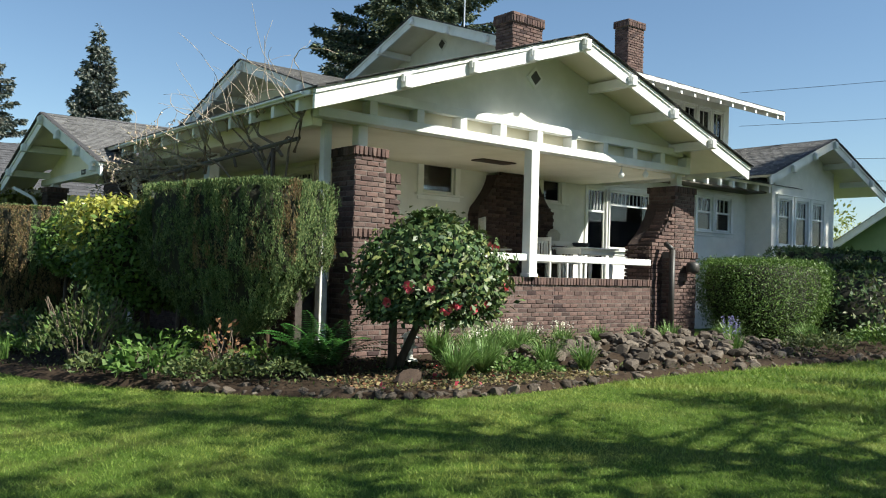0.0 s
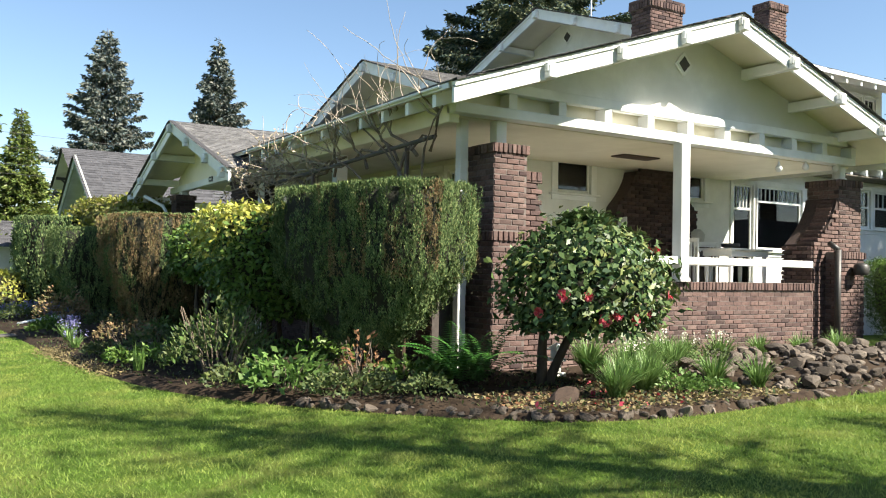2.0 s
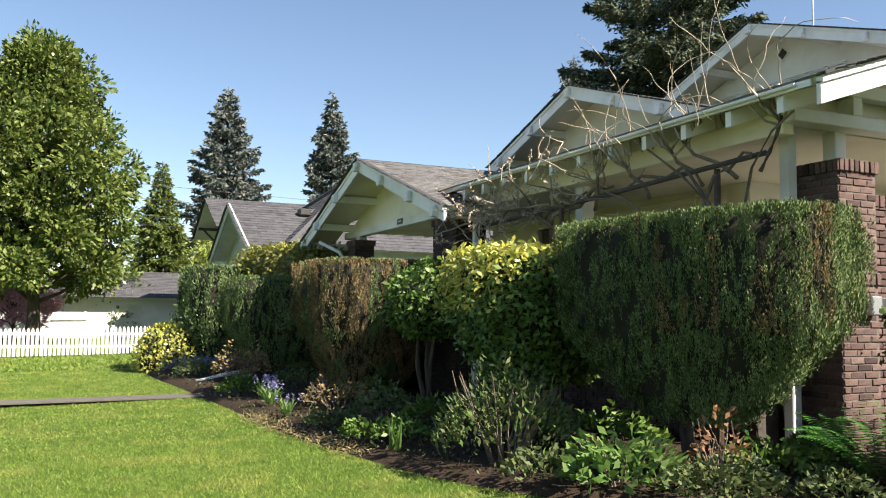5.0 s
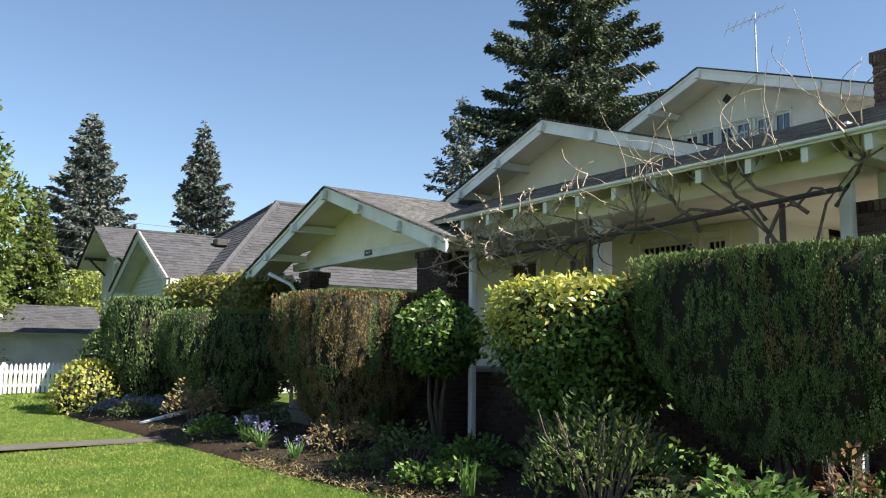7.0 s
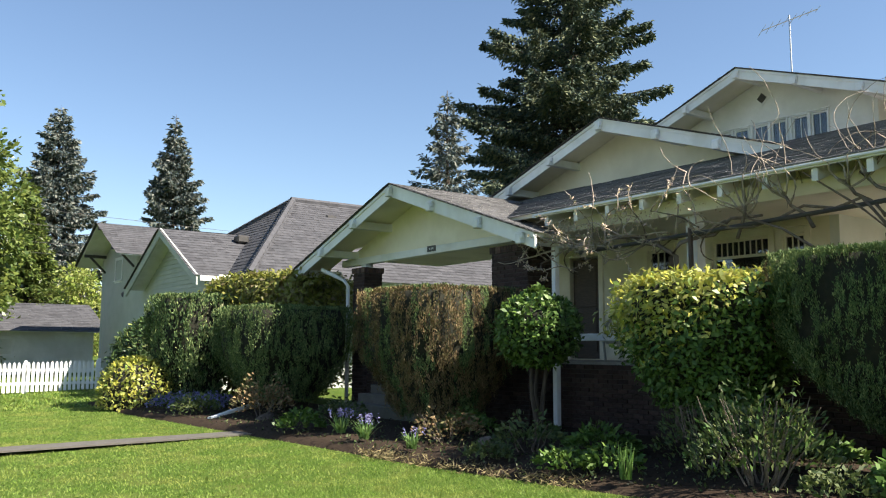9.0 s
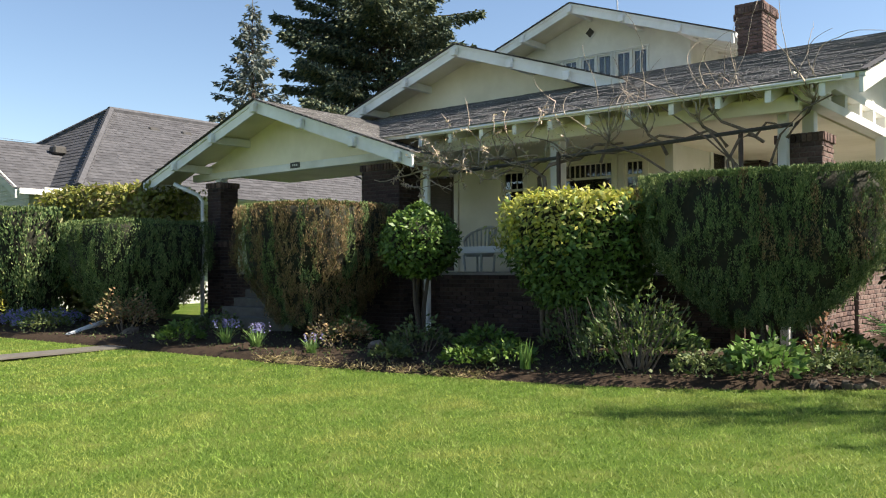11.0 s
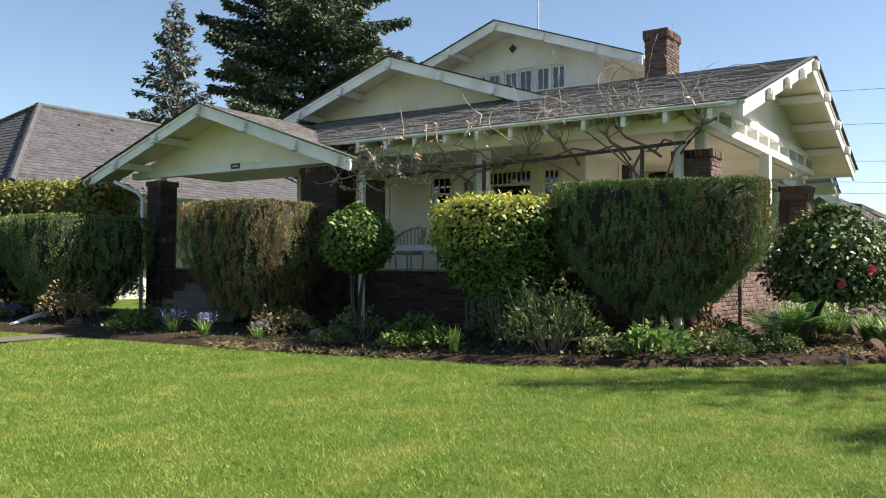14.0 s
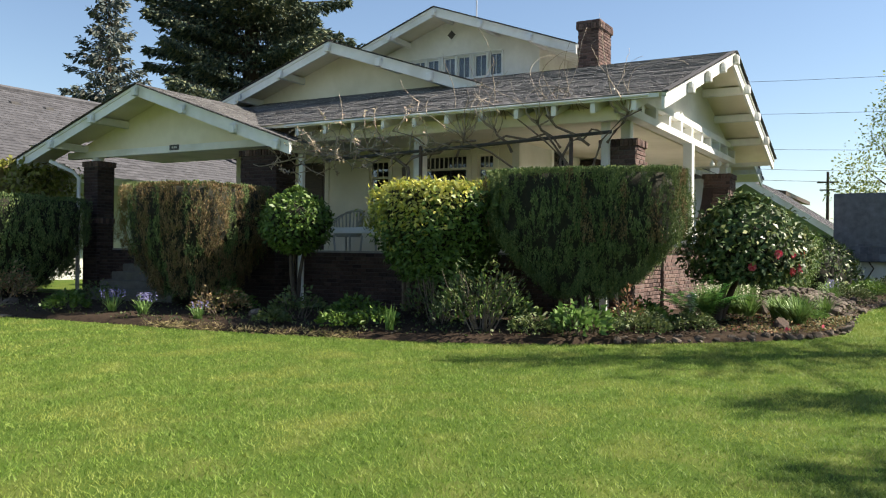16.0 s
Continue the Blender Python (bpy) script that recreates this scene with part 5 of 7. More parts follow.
tagged(part("small_stones", m, STONE_ISLE), "small grey-brown stones filling the rockery and bed edge", "stones", kind="stuff")
m = Mesh()
v = [(7.7 + 6.8 * i / 20, 7.6 + 2.3 * j / 8, ground_z(8) + 0.03 + 0.34 * math.sin(math.pi * min(1, j / 8 * 0.95)) * (0.3 + 0.7 * math.sin(math.pi * i / 20)) - (0.12 if j in (0, 8) or i in (0, 20) else 0)) for j in range(9) for i in range(21)]
m.add(v, [(j * 21 + i, j * 21 + i + 1, (j + 1) * 21 + i + 1, (j + 1) * 21 + i) for j in range(8) for i in range(20)])
tagged(part("rockery_mound", m, SOIL, smooth=True), "dark soil mound under the rockery", "soil", kind="structure")
slab = STONES[2].copy()
slab.materials[0] = ROCK_BROWN
st = new("stone", slab)
st.matrix_world = Matrix.LocRotScale((5.4, 8.15, 0.29), Euler((0.5, -0.35, 0.6)), (0.26, 0.18, 0.19))
tagged(st, "large angular brown rock leaning under the camellia", "stone")
st = stone(3.05, 16.3, 0.22, 0.2, random.Random(4), "grey boulder in the shaded bed", "")
st = stone(2.45, 22.4, 0.2, 0.22, random.Random(6), "grey boulder by the entry path", "")
st = stone(7.35, 8.75, 0.45, 0.17, random.Random(9), "large brown rock among the strap leaves", "")
m = Mesh()
m.tube([(1.75, 23.4, 0.15), (2.4, 23.85, 0.25), (3.35, 24.6, 0.35)], 0.055, 10)
tagged(part("drain_pipe", m, WHITE, smooth=True), "white plastic drain pipe lying at the lawn edge", "pipe")

# small white garden lantern behind the camellia
lan = thing("garden_lantern", "small white cement garden lantern among strap leaves", "lantern")
lz = ground_z(7.0) + 0.02
for nm, half, a, b in (("foot", 0.09, 0.0, 0.12), ("column", 0.045, 0.12, 0.26), ("tray", 0.09, 0.26, 0.30), ("light_box", 0.06, 0.30, 0.41)):
    m = Mesh()
    m.box(6.6 - half, 6.6 + half, 9.75 - half, 9.75 + half, lz + a, lz + b, 0.012)
    part(nm, m, STUCCO, lan)
# no hole is cut: a dark plate paints the shade of one
m = Mesh()
m.box(6.57, 6.63, 9.684, 9.689, lz + 0.33, lz + 0.39)
part("opening", m, DARK, lan, "dark square plate standing for a shaded opening")
m = Mesh()
c0 = [(6.6 + sx * 0.10, 9.75 + sy * 0.10, lz + 0.41) for sx, sy in ((-1, -1), (1, -1), (1, 1), (-1, 1))]
m.add(c0 + [(6.6, 9.75, lz + 0.50)], [(3, 2, 1, 0), (0, 1, 4), (1, 2, 4), (2, 3, 4), (3, 0, 4)])
part("cap", m, STUCCO, lan)

# ---- wisteria on its pipe ----
wist = thing("wisteria", "bare twisted wisteria trained along a pipe under the eave", "vine")
rv = random.Random(21)
m = Mesh()
m.tube([(5.32, 10.75, 3.33), (5.22, 13.2, 3.22), (5.12, 16.4, 3.10)], 0.03, 8)
part("support_pipe", m, DARK, wist, "dark iron pipe")
for x, y in ((5.33, 11.45), (5.18, 14.3)):
    m = Mesh()
    m.tube([(x, y, 0.25), (x, y, 3.27)], 0.035, 8)
    part("support_post", m, WOOD_DARK, wist, "brown iron upright")


def vine(p, d, length, r, curl, droop, segs=9):
    """A wandering shoot; returns its points."""
    p, d = Vector(p), Vector(d).normalized()
    pts = [p.copy()]
    tw = Vector((rv.gauss(0, 1), rv.gauss(0, 1), rv.gauss(0, 1))).normalized()
    for i in range(segs):
        d = (d + tw.cross(d) * curl + Vector((rv.gauss(0, 1), rv.gauss(0, 1), rv.gauss(0, 1))) * 0.16 + Vector((0, 0, -droop))).normalized()
        p = p + d * (length / segs)
        pts.append(p.copy())
    return pts


def bar(y):
    return Vector((5.32 - 0.035 * (y - 10.75), y, 3.33 - 0.041 * (y - 10.75)))


for y0, reach in ((11.5, 2.2), (11.58, -0.7), (14.6, 1.6), (14.7, -1.5)):
    m = Mesh()
    pts = [Vector((5.3, y0, 0.25)), Vector((5.36, y0 + 0.05, 1.2)), Vector((5.24, y0 - 0.06, 2.2)), Vector((5.30, y0 + 0.05, 2.9))]
    for k in range(1, 7):
        q = bar(y0 + reach * k / 6)
        pts.append(q + Vector((rv.uniform(-0.07, 0.07), 0, rv.uniform(-0.12, 0.16))))
    m.tube(pts, [q * (0.62 if y0 < 12 else 0.9) for q in (0.05, 0.045, 0.045, 0.04, 0.036, 0.032, 0.03, 0.027, 0.024, 0.02)], 8)
    part("trunk", m, VINE, wist, smooth=True)
tips = []


class Shoots:
    """Each tube becomes a shoot of the wisteria of its own."""

    def __init__(self, name, material):
        self.name, self.material = name, material

    def tube(self, pts, radii, sides):
        part(self.name, Mesh().tube(pts, radii, sides), self.material, wist, smooth=True)


branches, twigs = Shoots("branch", VINE), Shoots("twig", PALE_TWIG)
for i in range(34):
    y = rv.triangular(12.6, 17.7, 16.6)
    p = bar(y) + Vector((rv.uniform(-0.05, 0.1), 0, rv.uniform(-0.05, 0.1)))
    d = Vector((rv.uniform(-1.0, 0.25), rv.uniform(-1.3, 1.3), rv.uniform(-0.3, 0.9)))
    pts = vine(p, d, rv.uniform(0.5, 1.1), 0.02, rv.uniform(-0.35, 0.35), 0.02)
    fat = 0.55 if y < 13.2 else 0.8
    (twigs if i % 3 else branches).tube(pts, [(0.022 - 0.0016 * k) * fat for k in range(len(pts))], 5)
    for _ in range(2):
        q = pts[rv.randint(3, len(pts) - 1)]
        d2 = Vector((rv.uniform(-1, 0.6), rv.uniform(-1, 1), rv.uniform(-0.3, 1.1)))
        tw = vine(q, d2, rv.uniform(0.25, 0.8), 0.008, rv.uniform(-0.6, 0.6), 0.0, 8)
        twigs.tube(tw, [0.010 - 0.0008 * k for k in range(len(tw))], 4)
        if y > 12.4:
            tips += tw[3:]
# knotted antler-like spurs with long whips above the pipe
for y, lean, tall in ((10.7, -0.5, 0.3), (11.35, 0.9, 0.36), (11.75, 0.5, 0.3), (12.6, 0.4, 0.3), (13.5, -0.3, 0.28)):
    b0 = bar(y)
    top = b0 + Vector((-0.12, lean * 0.55, tall))
    stem = [b0 + Vector((0, -lean * 0.25, -0.18)), b0, b0.lerp(top, 0.5) + Vector((-0.03, lean * 0.08, -0.03)), top]
    branches.tube(stem, [0.026, 0.024, 0.021, 0.017], 6)
    for k in range(7):
        q = stem[2].lerp(top, rv.uniform(0.1, 1.0))
        side = Vector((rv.uniform(-0.7, 0.3), rv.uniform(-1, 1), 0.25)).normalized()
        L = rv.uniform(0.2, 0.42)
        arm = [q, q + side * L * 0.45 + Vector((0, 0, 0.02)), q + side * L * 0.8 + Vector((0, 0, 0.1)), q + side * L * 0.85 + Vector((-0.05, rv.uniform(-0.06, 0.06), 0.08 + L * 0.3))]
        twigs.tube(arm, [0.016, 0.014, 0.012, 0.009], 5)
        if k % 3 < 2:
            tw = vine(arm[-1], (rv.uniform(-0.7, 0.0), rv.uniform(-0.9, 0.9), 1.0), rv.uniform(0.5, 1.4), 0.005, rv.uniform(-0.16, 0.16), 0.0, 12)
            twigs.tube(tw, [0.0065 - 0.00035 * j for j in range(len(tw))], 4)
for pts in ([(5.36, 11.15, 2.0), (5.34, 11.1, 2.7), (5.28, 10.9, 3.2), (5.2, 10.55, 3.5), (5.12, 10.2, 3.62)],
            [(5.36, 11.2, 2.2), (5.3, 11.5, 2.85), (5.24, 11.9, 3.25), (5.16, 12.2, 3.5), (5.05, 12.5, 3.75)],
            [(5.3, 11.9, 2.5), (5.26, 12.4, 2.75), (5.2, 12.9, 3.1), (5.16, 13.4, 3.3)]):
    branches.tube([Vector(p) for p in pts], [0.021 - 0.0028 * k for k in range(len(pts))], 7)
for i in range(8):
    y = rv.uniform(10.3, 13.0)
    tw = vine(bar(y) + Vector((0, 0, 0.4)), (rv.uniform(-0.5, 0.2), rv.uniform(-0.6, 0.6), 2.0), rv.uniform(0.8, 1.9), 0.006, rv.uniform(-0.35, 0.35), 0.0, 14)
    (branches if i % 2 else twigs).tube(tw, [0.0085 - 0.0004 * k for k in range(len(tw))], 4)
P = np.array([tuple(q) for q in tips for _ in range(4)])
P = P[P[:, 2] < 4.0]
gd = np.random.default_rng(8)
keep = gd.uniform(0, 1, len(P)) < np.clip((P[:, 1] - 12.0) / 4.5, 0.05, 0.9)
P = P[keep]
P = np.concatenate([P] + [gd.normal((x, y, z), (0.09, 0.16, 0.08), (k, 3)) for x, y, z, k in ((4.95, 17.05, 3.42, 150), (4.98, 16.6, 3.5, 110), (5.0, 15.5, 3.55, 50), (5.02, 14.9, 3.5, 45), (5.0, 14.2, 3.6, 40), (5.02, 13.6, 3.55, 25))])
tagged(part("bud_growth", array_mesh("buds", leaf_faces(P, gd.normal(0, 1, P.shape), 0.055, 0.45, 9), 4), BUD, wist, "pale opening leaf buds"), kind="stuff")


# ---- trees ----
def conifer(label, x, y, h, r, material, seed, count, size, bare=0.1, ragged=0.35, power=0.85, tip=0.25, name="fir_tree"):
    """A conifer: tapered trunk, whorls of limbs, and needle sprays hanging along each limb."""
    t = thing(name, label, "tree")
    rng = random.Random(seed)
    g = np.random.default_rng(seed)
    z0 = ground_z(x) - 0.1
    trunk = Mesh()
    trunk.tube([(x, y, z0), (x + 0.1, y, z0 + h * 0.4), (x, y, z0 + h)], [0.02 * h, 0.012 * h, 0.03], 9)
    part("trunk", trunk, BARK, t, smooth=True)
    limb = Mesh()
    P, D, W = [], [], []
    z = bare * h
    lim = []
    while z < h * 0.985:
        f = (z / h - bare) / (1 - bare)
        length = r * ((1 - f) ** power) * (1 if f > 0.12 else 0.75 + 2 * f)
        n = rng.randint(4, 7)
        a0 = rng.uniform(0, 6.28)
        for i in range(n):
            a = a0 + 2 * math.pi * i / n + rng.uniform(-0.35, 0.35)
            L = max(0.25, length * rng.uniform(1 - ragged, 1.1 + ragged * 0.35))
            lim.append((z + rng.uniform(-0.25, 0.25) * h / 40, a, L, f))
        z += h * rng.uniform(0.012, 0.024)
    tot = sum(q[2] ** 1.35 for q in lim)
    for zz, a, L, f in lim:
        d = np.array([math.cos(a), math.sin(a), 0])
        s = np.array([-d[1], d[0], 0])
        rise = -0.30 + 0.58 * f
        pts = [np.array([x, y, z0 + zz]) + d * L * u + np.array([0, 0, L * (rise * u + 0.15 * u * u)]) for u in (0, 0.35, 0.7, 1)]
        limb.tube(pts, [0.012 * L + 0.02, 0.009 * L + 0.015, 0.006 * L + 0.01, 0.01], 4)
        k = max(3, int(count * L ** 1.35 / tot))
        u = g.uniform(0.12, 1, k) ** 0.75
        side = g.normal(0, 0.21, k) * L * (1.1 - u) + g.normal(0, 0.05, k)
        c = np.array([x, y, z0 + zz]) + d * (L * u)[:, None] + s * side[:, None]
        c[:, 2] += L * (rise * u + 0.15 * u * u) - g.uniform(0, 0.10, k) * L * 0.6 - np.abs(side) * 0.2
        P.append(c)
        dd = d * g.uniform(0.3, 1, k)[:, None] + s * (np.sign(side) * g.uniform(0.2, 0.9, k))[:, None]
        dd[:, 2] = g.uniform(-0.95, 0.1, k)
        D.append(dd)
    tagged(part("branchwork", limb, BARK, t), kind="stuff")
    P, D = np.concatenate(P), np.concatenate(D)
    tagged(part("needles", array_mesh("needles", leaf_faces(P, D, size, 0.36, seed, 0.25), 4), material, t), kind="stuff")
    return t


def broadleaf(name, label, x, y, h, r, low, material, seed, count, size, lumps=26, squash=1.0, fill=0.5, clump=(0.24, 0.42)):
    """A broad-leaved tree: trunk, forking limbs, and leaves gathered in uneven clumps with gaps between."""
    t = thing(name, label, "tree")
    rng = random.Random(seed)
    g = np.random.default_rng(seed)
    z0 = ground_z(x) - 0.1
    tr = Mesh()
    top = Vector((x + rng.uniform(-0.3, 0.3), y, z0 + low + 0.35 * (h - low)))
    tr.tube([(x, y, z0), (x + 0.08, y + 0.05, z0 + low * 0.6), tuple(top)], [0.028 * h, 0.02 * h, 0.012 * h], 9)
    part("trunk", tr, BARK, t, smooth=True)
    P, D = [], []
    lm = Mesh()
    per = count // lumps
    for i in range(lumps):
        f = (i + rng.random()) / lumps
        zz = low + (h - low) * (0.08 + 0.88 * f)
        prof = math.sin(math.pi * min(1, 0.22 + 0.78 * f) ** 0.85) ** 0.7
        a = i * 2.4 + rng.uniform(-0.5, 0.5)
        q = r * prof * rng.uniform(0.45, 0.92)
        c = Vector((x + q * math.cos(a), y + q * math.sin(a), z0 + zz))
        cr = r * rng.uniform(*clump)
        st = Vector((x, y, z0 + low * 0.7 + 0.5 * (zz - low)))
        mid = st.lerp(c, 0.5) + Vector((rng.uniform(-1, 1), rng.uniform(-1, 1), rng.uniform(-0.3, 0.8))) * 0.07 * r
        lm.tube([st, mid, c], [0.008 * h, 0.005 * h, 0.02], 5)
        n = g.normal(0, 1, (per, 3))
        n /= np.linalg.norm(n, axis=1)[:, None]
        rad = cr * (fill + (1 - fill) * g.uniform(0, 1, per)) * (1 + 0.25 * np.sin(n[:, 0] * 5 + i) * np.cos(n[:, 2] * 4))
        p = n * rad[:, None]
        p[:, 2] *= 0.75 * squash
        P.append(p + np.array(c))
        D.append(n + np.array([0, 0, -0.1]))
    tagged(part("branchwork", lm, BARK, t, smooth=True), kind="stuff")
    tagged(part("leaves", array_mesh("leaves", leaf_faces(np.concatenate(P), np.concatenate(D), size, 0.55, seed, 0.5), 4), material, t), kind="stuff")
    return t


conifer("tall blue-green fir far beyond the neighbouring roofs", 36, 211, 57, 16.5, FIR_BLUE, 301, 50000, 1.2, bare=0.06, ragged=0.6)
conifer("slim pointed dark fir far beyond the neighbouring roofs", 61, 206, 58, 16, FIR_BLUE, 302, 46000, 1.2, bare=0.06, ragged=0.55, power=1.0)
conifer("very large dark conifer behind the house", 34.6, 46.2, 40, 8.9, FIR, 303, 210000, 0.34, bare=0.08, ragged=0.4, power=0.8)
conifer("thin straggling grey-green conifer behind the house", 46.6, 76, 28.5, 6.6, FIR_BLUE, 304, 18000, 0.6, bare=0.1, ragged=0.6)
broadleaf("magnolia_tree", "large evergreen magnolia with glossy leaves by the white fence", -2.0, 49, 14.8, 4.5, 2.2, BROADLEAF, 305, 60000, 0.27, lumps=70)
conifer("dense conical green cypress behind the fence", 5.3, 64, 11.8, 2.9, BROADLEAF, 306, 26000, 0.3, bare=0.02, ragged=0.1, name="cypress_tree")
broadleaf("cherry_tree", "small pink blossoming cherry beyond the fence", -3.0, 54, 4.2, 2.0, 1.0, BLOSSOM, 307, 16000, 0.14, lumps=22)
for i, (x, y, h) in enumerate(((1.6, 61, 3.2), (9.5, 70, 5.5), (14, 72, 6.0), (-14, 66, 6.0), (20, 80, 6.0))):
    broadleaf("far_tree", "green tree far down the street", x, y, h + 1.5, 3.4, 0.6, BROADLEAF if i % 2 == 0 else PALE_GREEN, 320 + i, 5000, 0.3, lumps=18)
broadleaf("willow_tree", "pale spring-green tree beyond the garage", 52, 7.5, 13, 4.5, 2.0, PALE_GREEN, 330, 9000, 0.2, lumps=26, fill=0.2)
broadleaf("far_tree", "pale tree beyond the east wing", 40, 22, 6.5, 2.8, 1.5, PALE_GREEN, 331, 6000, 0.2, lumps=18)
# street trees whose shade lies across the lawn
for i, (x, y, h, r) in enumerate(((0.5, -3.4, 11.5, 2.6), (4.0, -2.8, 10.5, 2.6), (6.6, -2.6, 11.0, 2.5), (9.6, -2.2, 14.5, 2.6), (13.5, -2.8, 10.0, 2.7), (17.0, -3.4, 10.5, 2.8), (21.0, -4.0, 14.0, 2.8), (-3.5, -4.5, 13.0, 2.8), (5.5, -8.0, 13.0, 3.0), (11.5, -7.5, 12.0, 3.0))):
    conifer("open-branched street conifer shading the lawn", x, y, h, r, FIR, 340 + i, 1500, 0.26, bare=0.3, ragged=0.75, power=0.6, name="street_tree")
for i, (x, y, h, r) in enumerate(((32.0, 1.5, 18.0, 4.0), (28.9, -0.9, 19.0, 4.2))):
    broadleaf("street_tree", "open-crowned street tree coming into leaf", x, y, h, r, 8.0, LAUREL, 360 + i, 15000, 0.22, lumps=60, squash=1.4, fill=0.1, clump=(0.12, 0.24))

# ---- fence, neighbours, garage ----
fence = thing("picket_fence", "white picket fence across the far lawn", "fence")
pk = Mesh()
pk.prism([(-0.045, 0), (0.045, 0), (0.045, 0.92), (0, 1.0), (-0.045, 0.92)], "y", -0.012, 0.012)
pk = pk.data("picket")
pk.materials.append(PICKET)
for i in range(130):
    ob = new("picket", pk)
    x = -15.5 + 0.145 * i
    ob.location = (x, 37.9, ground_z(x) + 0.04)
    ob.parent = fence
for z in (0.3, 0.75):
    m = Mesh()
    m.box(-15.6, 3.4, 37.915, 37.96, ground_z(0) + z, ground_z(0) + z + 0.09)
    part("fence_rail", m, PICKET, fence)
for i in range(9):
    m = Mesh()
    x = -15.5 + 2.35 * i
    m.box(x - 0.05, x + 0.05, 37.965, 38.06, ground_z(x) - 0.1, ground_z(x) + 1.08, 0.008)
    part("fence_post", m, PICKET, fence)


def clapboard(axis, at, u0, u1, z0, z1, side, material, owner, top=None):
    """Overlapping boards over a wall, cut to a gable where top gives its half-width at a height."""
    n = int((z1 - z0) / 0.16)
    for i in range(n):
        a, b = z0 + 0.16 * i, z0 + 0.16 * (i + 1)
        p, q = (u0, u1) if not top else top(a)
        if q - p < 0.1:
            continue
        m = Mesh()
        lo, hi = at + side * 0.03, at
        if axis == "x":
            m.add([(lo, p, a), (lo, q, a), (hi + side * 0.005, q, b), (hi + side * 0.005, p, b), (hi, p, a), (hi, q, a)], [(0, 1, 2, 3), (0, 4, 5, 1)])
        else:
            m.add([(p, lo, a), (q, lo, a), (q, hi + side * 0.005, b), (p, hi + side * 0.005, b), (p, hi, a), (q, hi, a)], [(0, 1, 2, 3), (0, 4, 5, 1)])
        part("clapboard", m, material, owner)


nb = thing("neighbour_house", "pale green neighbouring house with grey shingle roofs", "house")
m = Mesh()
m.box(5.4, 22, 33.2, 43, 0.1, 4.0)
m.prism([(33.2, 4.0), (39.6, 4.0), (36.4, 5.6)], "x", 5.4, 9.5)
part("wall", m, SAGE_SIDING, nb)
clapboard("x", 5.4, 33.2, 39.6, 0.4, 5.5, -1, SAGE_SIDING, nb, lambda z: (33.2, 39.6) if z < 4.0 else (33.2 + (z - 4) * 2.0, 39.6 - (z - 4) * 2.0))
k = 1 / math.hypot(1, 0.5)
roof("nb_roof_south", (4.75, 32.6, 3.85), (1, 0, 0), (0, k, 0.5 * k), 3.8 / k, lambda d: (0, 5.5), SHINGLE_GREY, WHITE, owner=nb, step=0.25, tab=0.5)
roof("nb_roof_north", (4.75, 40.2, 3.85), (1, 0, 0), (0, -k, 0.5 * k), 3.8 / k, lambda d: (0, 5.5), SHINGLE_GREY, WHITE, owner=nb, step=0.25, tab=0.5)
RUN, RISE = 6.6, 3.65
k2, kw = math.hypot(RUN, RISE), math.hypot(4.6, RISE)
SPAN_S = lambda d: (4.6 * d / k2, 16.0 - 4.6 * d / k2)
SPAN_W = lambda d: (RUN * d / kw, 2 * RUN - RUN * d / kw)
HIP = dict(material=SHINGLE_GREY, deck=WHITE, owner=nb, step=0.25, tab=0.5)
roof("nb_hip_south", (5.6, 30.6, 3.78), (1, 0, 0), (0, RUN / k2, RISE / k2), k2, SPAN_S, **HIP)
roof("nb_hip_north", (5.6, 43.8, 3.78), (1, 0, 0), (0, -RUN / k2, RISE / k2), k2, SPAN_S, **HIP)
roof("nb_hip_west", (5.6, 30.6, 3.78), (0, 1, 0), (4.6 / kw, 0, RISE / kw), kw, SPAN_W, **HIP)
for ax, ay in ((5.6, 30.6), (5.6, 43.8), (21.6, 30.6), (21.6, 43.8)):
    m = Mesh()
    px = 10.2 if ax < 10 else 17.0
    m.tube([(ax, ay, 3.81), (px, 37.2, 3.81 + RISE)], 0.13, 6)
    part("hip_cap", m, SHINGLE_GREY, nb)
m = Mesh()
m.tube([(10.1, 37.2, 3.81 + RISE), (17.1, 37.2, 3.81 + RISE)], 0.13, 6)
part("ridge_cap", m, SHINGLE_GREY, nb)
roof("nb_hip_east", (21.6, 30.6, 3.78), (0, 1, 0), (-4.6 / kw, 0, RISE / kw), kw, SPAN_W, **HIP)
for sg in (-1, 1):
    m = Mesh()
    m.prism([(36.4, 5.75 - 0.3), (36.4 + sg * 3.8, 3.85 - 0.3), (36.4 + sg * 3.8, 3.87), (36.4, 5.77)], "x", 4.70, 4.76)
    part("barge_board", m, SAGE_SIDING, nb)
m = Mesh()
m.box(4.8, 19, 30.95, 31.0, 3.55, 3.75)
m.box(4.8, 9.0, 32.52, 32.58, 3.68, 3.84)
part("gutter", m, WHITE, nb)
for x in (7.4, 11.2, 12.6):
    m = Mesh()
    y = 35.6 if x < 8 else 36.0
    z = 5.35 if x < 8 else 6.5
    m.box(x - 0.22, x + 0.22, y - 0.2, y + 0.2, z, z + 0.28, 0.05)
    part("roof_vent", m, DARK, nb, "dark metal roof vent")
for y in (34.6, 36.9):
    window("x", 5.37, y, y + 0.9, 1.6, 2.9, owner=nb, casing=0.12, label="white framed window")
nb2 = thing("far_house", "pale grey-green house with a bracketed gable further along the street", "house")
m = Mesh()
m.box(7.3, 14, 47.8, 54, 0.1, 6.2)
m.prism([(47.8, 6.2), (54, 6.2), (50.9, 7.6)], "x", 7.3, 14)
